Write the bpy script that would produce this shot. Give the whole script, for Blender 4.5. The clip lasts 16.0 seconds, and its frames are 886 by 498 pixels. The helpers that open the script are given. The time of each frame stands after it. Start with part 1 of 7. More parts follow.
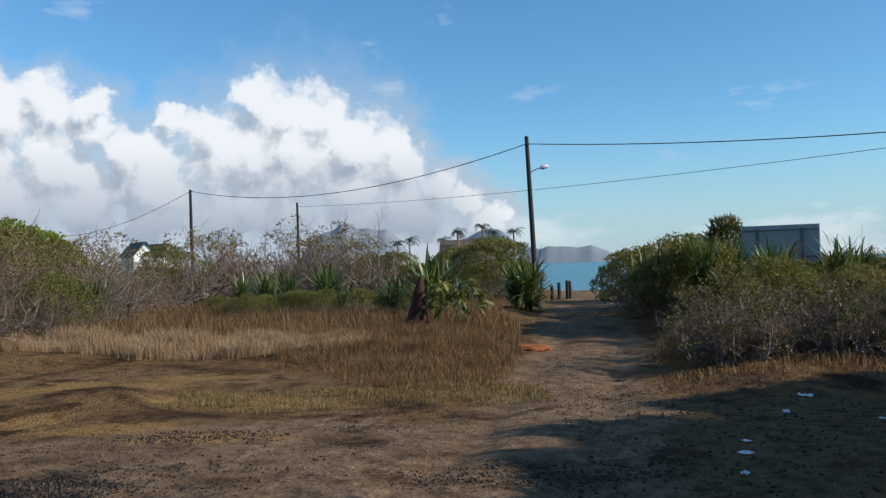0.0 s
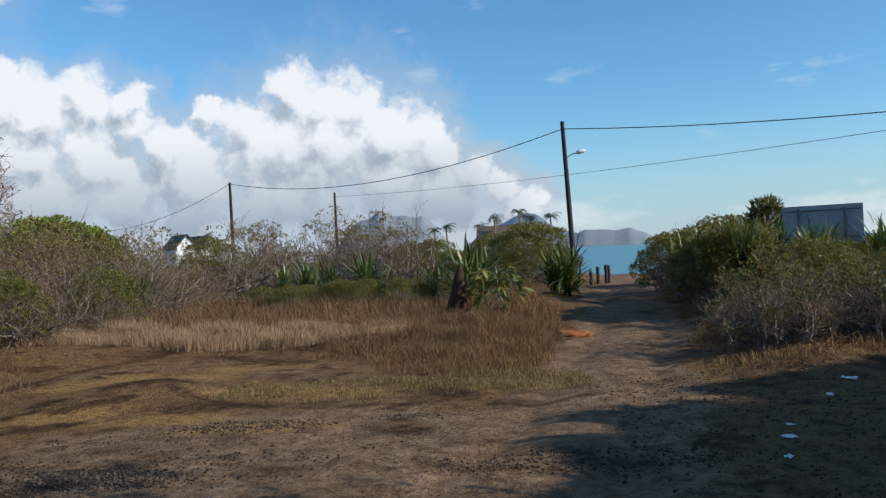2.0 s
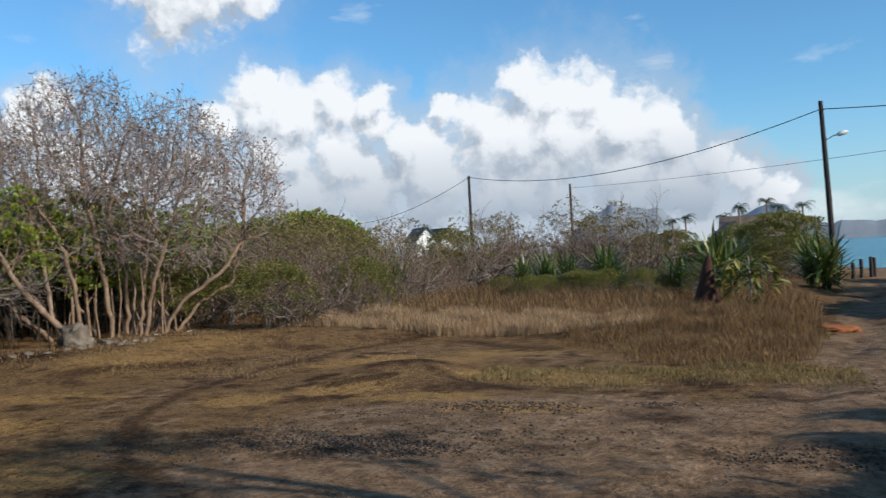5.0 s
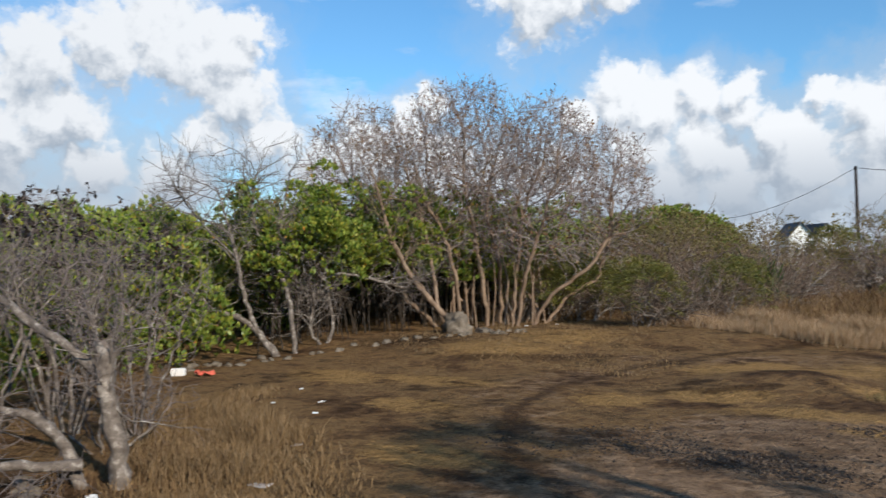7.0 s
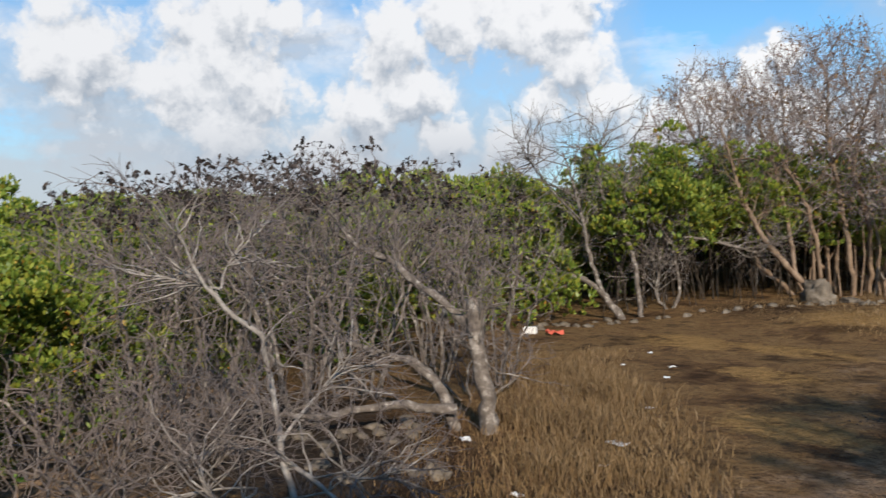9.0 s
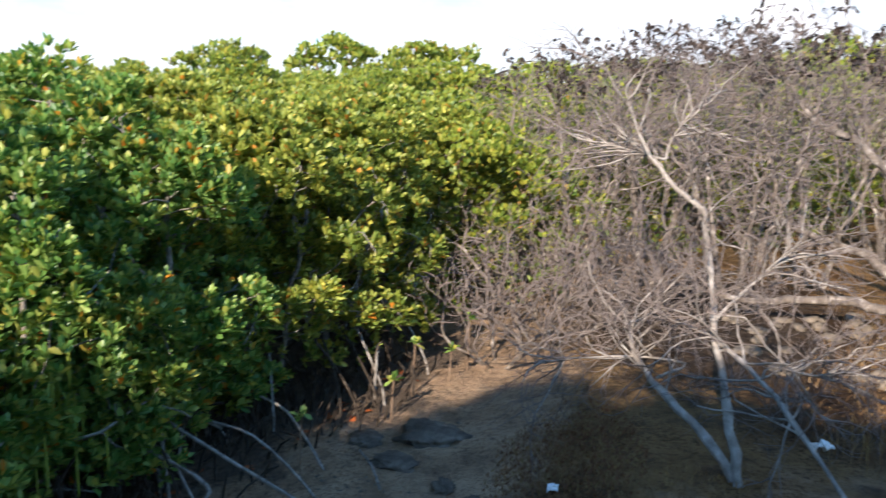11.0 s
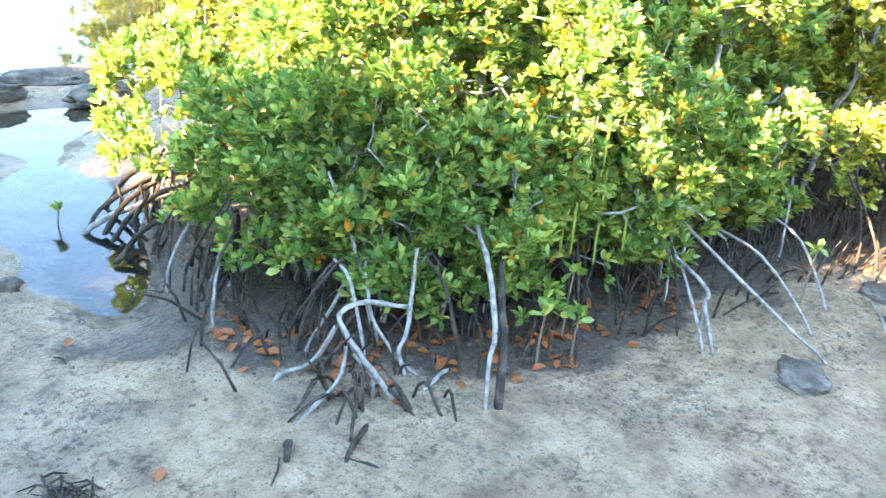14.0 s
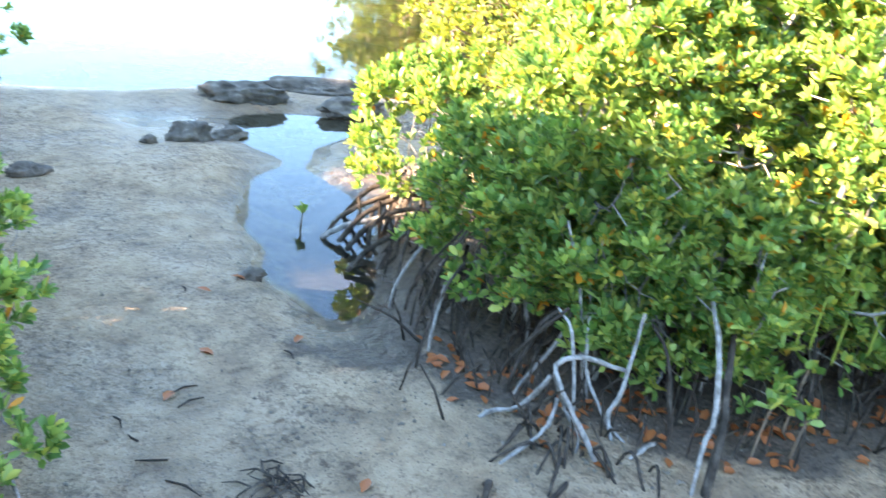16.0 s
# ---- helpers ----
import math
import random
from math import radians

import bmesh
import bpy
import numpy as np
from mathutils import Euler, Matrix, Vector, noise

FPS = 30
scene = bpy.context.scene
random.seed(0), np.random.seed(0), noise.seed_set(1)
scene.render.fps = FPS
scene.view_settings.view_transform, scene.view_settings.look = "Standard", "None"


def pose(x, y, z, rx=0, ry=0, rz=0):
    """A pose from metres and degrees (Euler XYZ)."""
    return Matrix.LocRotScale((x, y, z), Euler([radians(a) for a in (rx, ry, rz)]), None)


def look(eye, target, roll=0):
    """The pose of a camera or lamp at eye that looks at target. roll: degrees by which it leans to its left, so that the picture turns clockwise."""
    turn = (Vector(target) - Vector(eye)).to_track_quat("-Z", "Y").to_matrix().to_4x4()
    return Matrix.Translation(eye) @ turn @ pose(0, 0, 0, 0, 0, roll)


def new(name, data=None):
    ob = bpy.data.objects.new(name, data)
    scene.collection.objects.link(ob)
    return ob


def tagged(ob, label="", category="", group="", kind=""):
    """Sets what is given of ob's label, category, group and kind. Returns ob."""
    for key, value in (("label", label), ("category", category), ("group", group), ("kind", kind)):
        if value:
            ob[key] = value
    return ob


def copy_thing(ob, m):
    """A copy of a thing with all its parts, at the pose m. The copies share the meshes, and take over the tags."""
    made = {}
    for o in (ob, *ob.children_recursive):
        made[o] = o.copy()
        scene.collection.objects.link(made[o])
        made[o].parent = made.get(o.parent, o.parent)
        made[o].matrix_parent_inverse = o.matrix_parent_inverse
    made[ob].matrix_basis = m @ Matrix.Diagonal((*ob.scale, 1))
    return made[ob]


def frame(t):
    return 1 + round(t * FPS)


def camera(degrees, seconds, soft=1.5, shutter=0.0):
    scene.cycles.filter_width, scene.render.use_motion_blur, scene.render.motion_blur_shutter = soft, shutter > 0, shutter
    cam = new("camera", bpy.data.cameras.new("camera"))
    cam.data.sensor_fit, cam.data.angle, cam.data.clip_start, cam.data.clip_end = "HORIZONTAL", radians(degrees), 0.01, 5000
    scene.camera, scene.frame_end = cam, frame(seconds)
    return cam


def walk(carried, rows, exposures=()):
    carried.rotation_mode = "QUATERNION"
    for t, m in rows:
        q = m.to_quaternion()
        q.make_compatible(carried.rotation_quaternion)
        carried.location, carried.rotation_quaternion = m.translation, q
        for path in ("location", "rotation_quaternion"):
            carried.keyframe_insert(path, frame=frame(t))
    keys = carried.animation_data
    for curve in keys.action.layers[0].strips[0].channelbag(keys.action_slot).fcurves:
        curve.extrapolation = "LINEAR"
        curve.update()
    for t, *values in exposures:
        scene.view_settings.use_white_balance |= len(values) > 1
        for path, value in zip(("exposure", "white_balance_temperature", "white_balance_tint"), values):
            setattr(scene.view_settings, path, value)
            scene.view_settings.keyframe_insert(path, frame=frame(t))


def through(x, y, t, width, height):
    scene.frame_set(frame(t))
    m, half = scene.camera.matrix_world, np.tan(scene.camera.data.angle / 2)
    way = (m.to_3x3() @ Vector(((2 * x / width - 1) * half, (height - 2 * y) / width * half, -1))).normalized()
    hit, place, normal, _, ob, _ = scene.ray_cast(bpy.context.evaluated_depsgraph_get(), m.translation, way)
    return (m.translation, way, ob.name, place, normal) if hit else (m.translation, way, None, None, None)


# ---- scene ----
LENS = 55.8
cam = camera(LENS, 16.0, soft=1.35, shutter=0.28)
walk(cam, [
    (0, pose(0.219, 0.645, 2.113, 91.11, 1.56, -0.40)),
    (0.5, pose(0.212, 0.620, 2.127, 90.93, 1.99, -0.10)),
    (1, pose(0.200, 0.577, 2.139, 90.70, 2.43, 0.57)),
    (1.5, pose(0.187, 0.516, 2.159, 90.46, 2.73, 1.35)),
    (2, pose(0.167, 0.449, 2.179, 90.25, 2.75, 2.13)),
    (2.5, pose(0.144, 0.400, 2.195, 90.14, 2.58, 2.81)),
    (3, pose(0.147, 0.365, 2.221, 90.15, 2.43, 4.05)),
    (3.2, pose(0.154, 0.352, 2.214, 90.17, 2.14, 4.67)),
    (5.3, pose(-0.173, 0.261, 2.088, 90.69, 2.55, 20.65)),
    (5.5, pose(-0.205, 0.252, 2.085, 90.85, 2.35, 22.47)),
    (6, pose(-0.231, 0.342, 2.135, 91.13, 1.48, 27.97)),
    (6.5, pose(-0.333, 0.342, 2.192, 91.20, 1.08, 34.37)),
    (7, pose(-0.426, 0.260, 2.198, 90.87, 1.27, 42.04)),
    (7.5, pose(-0.472, 0.216, 2.195, 90.35, 1.31, 47.57)),
    (8, pose(-0.441, 0.158, 2.201, 89.95, 1.53, 53.15)),
    (8.2, pose(-0.440, 0.130, 2.207, 89.82, 1.58, 55.34)),
    (10.3, pose(-0.523, -0.058, 2.181, 83.94, -0.52, 81.76)),
    (10.5, pose(-0.569, -0.045, 2.170, 82.66, -0.83, 84.54)),
    (11, pose(-0.571, -0.020, 2.187, 80.31, -0.77, 94.03)),
    (11.5, pose(-0.556, 0.004, 2.187, 77.65, -1.06, 103.28)),
    (12, pose(-0.643, -0.040, 2.145, 72.16, -0.86, 112.18)),
    (12.5, pose(-0.646, -0.092, 2.135, 67.40, -1.09, 118.10)),
    (13, pose(-0.636, -0.156, 2.122, 65.89, -2.12, 122.73)),
    (13.5, pose(-0.611, -0.207, 2.103, 65.54, -2.90, 125.90)),
    (14, pose(-0.565, -0.247, 2.104, 65.97, -3.70, 128.86)),
    (14.5, pose(-0.476, -0.315, 2.100, 65.96, -4.80, 133.35)),
    (15, pose(-0.419, -0.353, 2.103, 65.59, -6.42, 137.31)),
    (15.5, pose(-0.411, -0.371, 2.112, 65.46, -7.78, 138.43)),
    (16, pose(-0.426, -0.414, 2.136, 66.88, -7.87, 144.89)),
], exposures=[
    (0.0, -0.05, 6150, 10), (3.2, -0.05, 6150, 10), (5.3, 0.02, 6200, 10), (8.2, 0.04, 6300, 11), (10.3, 0.25, 6600, 14), (11.0, 1.12, 6550, 16), (11.5, 1.9, 6650, 18),
    (12.0, 2.95, 7500, 21), (12.5, 3.6, 8400, 24), (13.5, 4.42, 8400, 24), (14.5, 4.47, 8300, 24), (16.0, 3.95, 8100, 24),
])

# ---- light ----
SUN_AZ, SUN_EL = -106.0, 27.0     # degrees, turned to the left from +y
SUN_DIR = Vector((-math.sin(radians(SUN_AZ)) * math.cos(radians(SUN_EL)),
                  math.cos(radians(SUN_AZ)) * math.cos(radians(SUN_EL)), math.sin(radians(SUN_EL))))
sun = new("sun", bpy.data.lights.new("sun", "SUN"))
sun.data.energy, sun.data.angle, sun.data.color = 5.0, radians(0.6), (1.0, 0.88, 0.72)
sun.matrix_world = look((0, 0, 50), Vector((0, 0, 50)) - SUN_DIR)


def az_el(az, el):
    a, e = radians(az), radians(el)
    return Vector((-math.sin(a) * math.cos(e), math.cos(a) * math.cos(e), math.sin(e)))


# cumulus heaps: azimuth, elevation, radius in degrees
HEAP_MAIN = [(18.6, 7.4, 2.0), (19.4, 5.4, 2.4), (24.0, 6.6, 2.2), (11.9, 11.5, 1.8), (10.1, 10.4, 2.7), (7.6, 10.2, 2.2), (8.9, 7.6, 4.3), (13.4, 7.3, 3.7), (5.0, 8.0, 2.9), (2.2, 6.8, 2.0), (17.3, 10.0, 1.2), (15.0, 9.0, 1.9), (20.1, 7.7, 1.6), (-0.3, 5.3, 1.6), (-2.2, 4.3, 1.3), (18.5, 5.5, 2.7), (13.1, 5.0, 3.1), (5.9, 5.2, 2.7), (-4.1, 3.6, 1.2), (2.9, 4.3, 2.3)]
HEAP_SIDE = [(22.0, 10.7, 1.4), (21.9, 9.0, 1.6), (24.7, 10.5, 1.9), (27.5, 9.8, 2.3), (30.4, 9.9, 1.8), (28.3, 7.0, 2.3), (20.0, 7.4, 1.7), (24.9, 6.5, 2.3), (32.5, 9.3, 1.4), (34.6, 18.1, 3.9), (30.6, 17.9, 2.2), (43.0, 11.1, 1.0), (44.1, 9.3, 1.7), (41.6, 6.7, 2.3), (47.7, 7.4, 2.2)]
HEAP_WEST = [(78.9, 14.0, 5.0), (78.0, 10.4, 4.3), (75.0, 14.3, 1.9), (79.7, 7.2, 3.1), (67.7, 12.5, 3.1), (66.3, 9.7, 3.1), (63.6, 14.1, 3.3), (59.8, 14.5, 3.9), (56.4, 14.1, 2.7), (55.3, 10.7, 2.6), (53.8, 8.6, 2.0), (57.7, 8.5, 1.9), (54.4, 15.7, 1.4), (70.0, 7.8, 2.7), (64.6, 6.3, 2.3), (50.4, 6.1, 1.9), (46.6, 7.1, 1.7), (60.1, 5.9, 2.1), (29.6, 11.0, 2.3), (42.3, 10.6, 1.2)]
# grey cloud base low over the land
HEAP_LOW = [(26.5, 4.5, 2.7), (22.6, 3.7, 2.3), (18.6, 3.5, 2.3), (14.3, 3.2, 2.3), (9.8, 3.2, 2.3), (5.2, 3.1, 2.1), (0.6, 2.9, 1.7), (-3.3, 2.5, 1.3)]
HEAP_LOW += [(28.0, 4.0, 3.4), (33.0, 4.4, 3.6), (38.0, 4.2, 3.2), (43.0, 4.2, 3.0), (72.0, 4.5, 3.4), (81.0, 10.0, 4.5), (88.0, 12.0, 4.0)]

world = bpy.data.worlds.new("world")
scene.world = world
world.use_nodes = True
wt = world.node_tree
wt.nodes.clear()


def node(tree, kind, inputs=None, operation="", feature="", data_type="", blend_type="", interpolation_type="", attribute_name="", node_tree=None):
    n = tree.nodes.new(kind)
    if data_type:
        n.data_type = data_type
    if operation:
        n.operation = operation
    if feature:
        n.feature = feature
    if blend_type:
        n.blend_type = blend_type
    if interpolation_type:
        n.interpolation_type = interpolation_type
    if attribute_name:
        n.attribute_name = attribute_name
    if node_tree:
        n.node_tree = node_tree
    for k, v in (inputs or {}).items():
        if isinstance(v, bpy.types.NodeSocket):
            tree.links.new(v, n.inputs[k])
        else:
            n.inputs[k].default_value = v
    return n


def mth(tree, op, a, b=0.0, c=0.0, clamp=False):
    n = node(tree, "ShaderNodeMath", {0: a, 1: b, 2: c}, operation=op)
    n.use_clamp = clamp
    return n.outputs[0]


def heaps_group():
    g = bpy.data.node_groups.new("heaps", "ShaderNodeTree")
    g.interface.new_socket("Vector", in_out="INPUT", socket_type="NodeSocketVector")
    g.interface.new_socket("Density", in_out="OUTPUT", socket_type="NodeSocketFloat")
    gi, go = g.nodes.new("NodeGroupInput"), g.nodes.new("NodeGroupOutput")
    warp = node(g, "ShaderNodeTexNoise", {"Vector": gi.outputs[0], "Scale": 26.0, "Detail": 5.0, "Roughness": 0.6})
    v = node(g, "ShaderNodeVectorMath", {0: node(g, "ShaderNodeVectorMath", {0: warp.outputs["Color"], 1: (0.5, 0.5, 0.5)}, operation="SUBTRACT").outputs[0],
                                         1: (0.045, 0.045, 0.045), 2: gi.outputs[0]}, operation="MULTIPLY_ADD").outputs[0]
    big = node(g, "ShaderNodeTexNoise", {"Vector": v, "Scale": 11.0, "Detail": 8.0, "Roughness": 0.6})
    puff = node(g, "ShaderNodeTexVoronoi", {"Vector": v, "Scale": 30.0, "Detail": 2.5, "Roughness": 0.6}, feature="SMOOTH_F1")
    best = None
    for az, el, r in HEAP_MAIN + HEAP_SIDE + HEAP_WEST + HEAP_LOW:
        d = node(g, "ShaderNodeVectorMath", {0: v, 1: az_el(az, el)}, operation="DISTANCE").outputs["Value"]
        b = mth(g, "MULTIPLY_ADD", d, -1.0 / radians(r * (1.3 if r < 1.3 else 1.62)), 1.0)
        best = b if best is None else mth(g, "SMOOTH_MAX", best, b, 0.16)
    a = mth(g, "MULTIPLY_ADD", mth(g, "SUBTRACT", big.outputs["Fac"], 0.5), 0.95, best)
    a = mth(g, "MULTIPLY_ADD", mth(g, "SUBTRACT", 0.45, puff.outputs["Distance"]), 0.42, a)
    g.links.new(a, go.inputs[0])
    return g


heaps = heaps_group()
ray = node(wt, "ShaderNodeTexCoord").outputs["Generated"]
sep = node(wt, "ShaderNodeSeparateXYZ", {0: ray})
sky = node(wt, "ShaderNodeTexSky")
sky.sky_type, sky.sun_disc, sky.sun_elevation, sky.sun_rotation = "NISHITA", False, radians(SUN_EL), radians(-SUN_AZ)
sky.altitude, sky.air_density, sky.dust_density, sky.ozone_density = 10.0, 1.0, 0.4, 2.0


def density(vec):
    return node(wt, "ShaderNodeGroup", {0: vec}, node_tree=heaps).outputs[0]


side = Vector((0.5, -0.2, 0.85)).normalized() * 0.026
d0 = density(ray)
d1 = density(node(wt, "ShaderNodeVectorMath", {0: ray, 1: side}, operation="ADD").outputs[0])
# broken layer cloud towards the west and behind, and a thin bank along the horizon
flat = node(wt, "ShaderNodeVectorMath", {0: ray, 1: (5.0, 5.0, 17.0)}, operation="MULTIPLY").outputs[0]
layer = node(wt, "ShaderNodeTexNoise", {"Vector": flat, "Scale": 1.0, "Detail": 6.0, "Roughness": 0.55}).outputs["Fac"]
west = mth(wt, "MULTIPLY_ADD", sep.outputs["X"], -1.6, -1.05, True)
low = mth(wt, "MULTIPLY_ADD", sep.outputs["Z"], -9.0, 0.85, True)
cover = mth(wt, "MULTIPLY_ADD", west, 0.46, mth(wt, "MULTIPLY", low, 0.25))
leftw = mth(wt, "MULTIPLY_ADD", sep.outputs["X"], -1.4, 0.25, True)
cover = mth(wt, "MULTIPLY_ADD", mth(wt, "MULTIPLY", leftw, low), 0.34, cover)
lay = mth(wt, "MULTIPLY", mth(wt, "SUBTRACT", mth(wt, "ADD", layer, cover), 0.64), 4.5, clamp=True)
heap = node(wt, "ShaderNodeMapRange", {0: d0, 1: 0.08, 2: 0.42}, interpolation_type="SMOOTHSTEP").outputs[0]
alpha = mth(wt, "MAXIMUM", heap, mth(wt, "MULTIPLY", lay, 0.85))
lit = node(wt, "ShaderNodeMapRange", {0: mth(wt, "SUBTRACT", d0, d1), 1: -0.46, 2: 0.20}, interpolation_type="SMOOTHSTEP").outputs[0]
lit = mth(wt, "MULTIPLY", lit, node(wt, "ShaderNodeMapRange", {0: mth(wt, "MULTIPLY_ADD", mth(wt, "MAXIMUM", sep.outputs["X"], 0.0), 0.9, sep.outputs["Z"]), 1: 0.04, 2: 0.14}).outputs[0])
lit = mth(wt, "MAXIMUM", lit, mth(wt, "MULTIPLY", mth(wt, "SUBTRACT", 1.0, heap), 0.36))
shade = node(wt, "ShaderNodeMix", {0: lit, 6: (3.9, 4.5, 5.2, 1), 7: (9.2, 9.3, 9.3, 1)}, data_type="RGBA").outputs[2]
shade = node(wt, "ShaderNodeMix", {0: mth(wt, "MULTIPLY", west, 0.3), 6: shade, 7: (3.1, 3.6, 4.15, 1)}, data_type="RGBA").outputs[2]
clear = node(wt, "ShaderNodeMix", {0: 1.0, 6: sky.outputs[0], 7: (0.86, 1.33, 1.55, 1)}, data_type="RGBA", blend_type="MULTIPLY").outputs[2]
haze = mth(wt, "MULTIPLY", mth(wt, "POWER", mth(wt, "SUBTRACT", 1.0, mth(wt, "MULTIPLY", sep.outputs["Z"], 5.0, clamp=True)), 2.0), 0.9)
blue = node(wt, "ShaderNodeMix", {0: haze, 6: clear, 7: (5.0, 6.0, 6.7, 1)}, data_type="RGBA").outputs[2]
veil = node(wt, "ShaderNodeMapRange", {0: d0, 1: -0.55, 2: 0.12}, interpolation_type="SMOOTHSTEP").outputs[0]
veil = mth(wt, "MULTIPLY", veil, node(wt, "ShaderNodeMapRange", {0: sep.outputs["Z"], 1: 0.26, 2: 0.08, 3: 0.2, 4: 0.95}).outputs[0])
blue = node(wt, "ShaderNodeMix", {0: veil, 6: blue, 7: (5.0, 5.7, 6.5, 1)}, data_type="RGBA").outputs[2]
blue = node(wt, "ShaderNodeMix", {0: mth(wt, "MULTIPLY", west, 0.3), 6: blue, 7: (2.4, 3.3, 4.2, 1)}, data_type="RGBA").outputs[2]
mixed = node(wt, "ShaderNodeMix", {0: alpha, 6: blue, 7: shade}, data_type="RGBA").outputs[2]
bg = node(wt, "ShaderNodeBackground", {"Color": mixed, "Strength": 0.10})
wt.links.new(bg.outputs[0], node(wt, "ShaderNodeOutputWorld").inputs[0])

# ---- materials ----


def material(name, build):
    m = bpy.data.materials.new(name)
    m.use_nodes = True
    t = m.node_tree
    t.nodes.clear()
    out = t.nodes.new("ShaderNodeOutputMaterial")
    t.links.new(build(t), out.inputs["Surface"])
    return m


def ramp(t, fac, stops):
    r = node(t, "ShaderNodeValToRGB", {0: fac})
    while len(r.color_ramp.elements) < len(stops):
        r.color_ramp.elements.new(0.5)
    for e, (p, c) in zip(r.color_ramp.elements, stops):
        e.position, e.color = p, (*c, 1)
    return r.outputs[0]


def noise_at(t, scale, detail=4.0, rough=0.55, vec=None):
    vec = vec or node(t, "ShaderNodeTexCoord").outputs["Object"]
    return node(t, "ShaderNodeTexNoise", {"Vector": vec, "Scale": scale, "Detail": detail, "Roughness": rough}).outputs["Fac"]


def mix_rgb(t, fac, a, b, blend="MIX"):
    return node(t, "ShaderNodeMix", {0: fac, 6: a if isinstance(a, bpy.types.NodeSocket) else (*a, 1),
                                     7: b if isinstance(b, bpy.types.NodeSocket) else (*b, 1)}, data_type="RGBA", blend_type=blend).outputs[2]


def leaf_mat(name, stops, gloss=0.35, through=0.35):
    def build(t):
        rnd = node(t, "ShaderNodeNewGeometry").outputs["Random Per Island"]
        col = ramp(t, rnd, stops)
        col = mix_rgb(t, 0.5, col, ramp(t, noise_at(t, 1.3, 2.0), [(0.3, (0.7, 0.72, 0.7)), (0.7, (1, 1, 0.92))]), "MULTIPLY")
        p = node(t, "ShaderNodeBsdfPrincipled", {"Base Color": col, "Roughness": gloss})
        tr = node(t, "ShaderNodeBsdfTranslucent", {"Color": mix_rgb(t, 1.0, col, (1.2, 1.05, 0.55), "MULTIPLY")})
        return node(t, "ShaderNodeMixShader", {0: through, 1: p.outputs[0], 2: tr.outputs[0]}).outputs[0]
    return material(name, build)


def rough_mat(name, stops, scale=6.0, rough=0.85, bump=0.3, bump_scale=40.0, spec=0.3, metal=0.0, stretch=None):
    def build(t):
        vec = node(t, "ShaderNodeTexCoord").outputs["Object"]
        if stretch:
            vec = node(t, "ShaderNodeVectorMath", {0: vec, 1: stretch}, operation="MULTIPLY").outputs[0]
        a = noise_at(t, scale, 6.0, 0.65, vec)
        col = ramp(t, a, stops)
        b = node(t, "ShaderNodeBump", {"Strength": bump, "Distance": 0.02, "Height": noise_at(t, bump_scale, 4.0, 0.6, vec)})
        return node(t, "ShaderNodeBsdfPrincipled", {"Base Color": col, "Roughness": rough, "Normal": b.outputs[0],
                                                    "Specular IOR Level": spec, "Metallic": metal}).outputs[0]
    return material(name, build)


MANGROVE = leaf_mat("mangrove_leaf", [(0.0, (0.05, 0.155, 0.038)), (0.45, (0.15, 0.295, 0.068)), (0.8, (0.325, 0.45, 0.125)),
                                      (0.975, (0.50, 0.49, 0.10)), (0.99, (0.62, 0.22, 0.02))], 0.42, 0.42)
# same leaf with sunlight put into the colour: lighter and yellower
MANGROVE_SUN_TINT = leaf_mat("mangrove_leaf_sun_tint", [(0.0, (0.085, 0.155, 0.03)), (0.45, (0.235, 0.305, 0.055)), (0.8, (0.42, 0.465, 0.105)),
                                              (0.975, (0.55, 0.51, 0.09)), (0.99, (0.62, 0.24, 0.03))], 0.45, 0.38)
MANGROVE_FAR = leaf_mat("mangrove_leaf_far", [(0.0, (0.075, 0.135, 0.024)), (0.45, (0.185, 0.26, 0.038)), (0.8, (0.36, 0.405, 0.065)),
                                              (0.985, (0.38, 0.34, 0.05)), (1.0, (0.5, 0.18, 0.03))], 0.45, 0.3)
SHRUB_LEAF = leaf_mat("shrub_leaf", [(0.0, (0.085, 0.105, 0.024)), (0.6, (0.19, 0.195, 0.048)), (1.0, (0.37, 0.31, 0.09))], 0.5, 0.35)
OLIVE_LEAF = leaf_mat("olive_leaf", [(0.0, (0.045, 0.065, 0.015)), (0.6, (0.10, 0.115, 0.03)), (1.0, (0.2, 0.16, 0.05))], 0.5, 0.3)
SWORD_LEAF = leaf_mat("sword_leaf", [(0.0, (0.05, 0.09, 0.02)), (0.7, (0.11, 0.16, 0.04)), (1.0, (0.26, 0.27, 0.08))], 0.4, 0.15)
PALM_LEAF = leaf_mat("palm_leaf", [(0.0, (0.02, 0.035, 0.015)), (1.0, (0.06, 0.08, 0.03))], 0.45, 0.15)
DRY_LEAF = leaf_mat("dry_leaf", [(0.0, (0.14, 0.06, 0.03)), (0.6, (0.26, 0.14, 0.07)), (1.0, (0.36, 0.24, 0.12))], 0.7, 0.2)
POD = leaf_mat("dark_pod", [(0.0, (0.012, 0.009, 0.008)), (1.0, (0.05, 0.03, 0.02))], 0.7, 0.0)
FALLEN = leaf_mat("fallen_leaf_rust", [(0.0, (0.14, 0.03, 0.012)), (0.6, (0.33, 0.085, 0.018)), (1.0, (0.46, 0.17, 0.028))], 0.6, 0.1)
STRAW = leaf_mat("straw_grass", [(0.0, (0.28, 0.175, 0.10)), (0.6, (0.45, 0.31, 0.19)), (1.0, (0.56, 0.43, 0.29))], 0.8, 0.3)
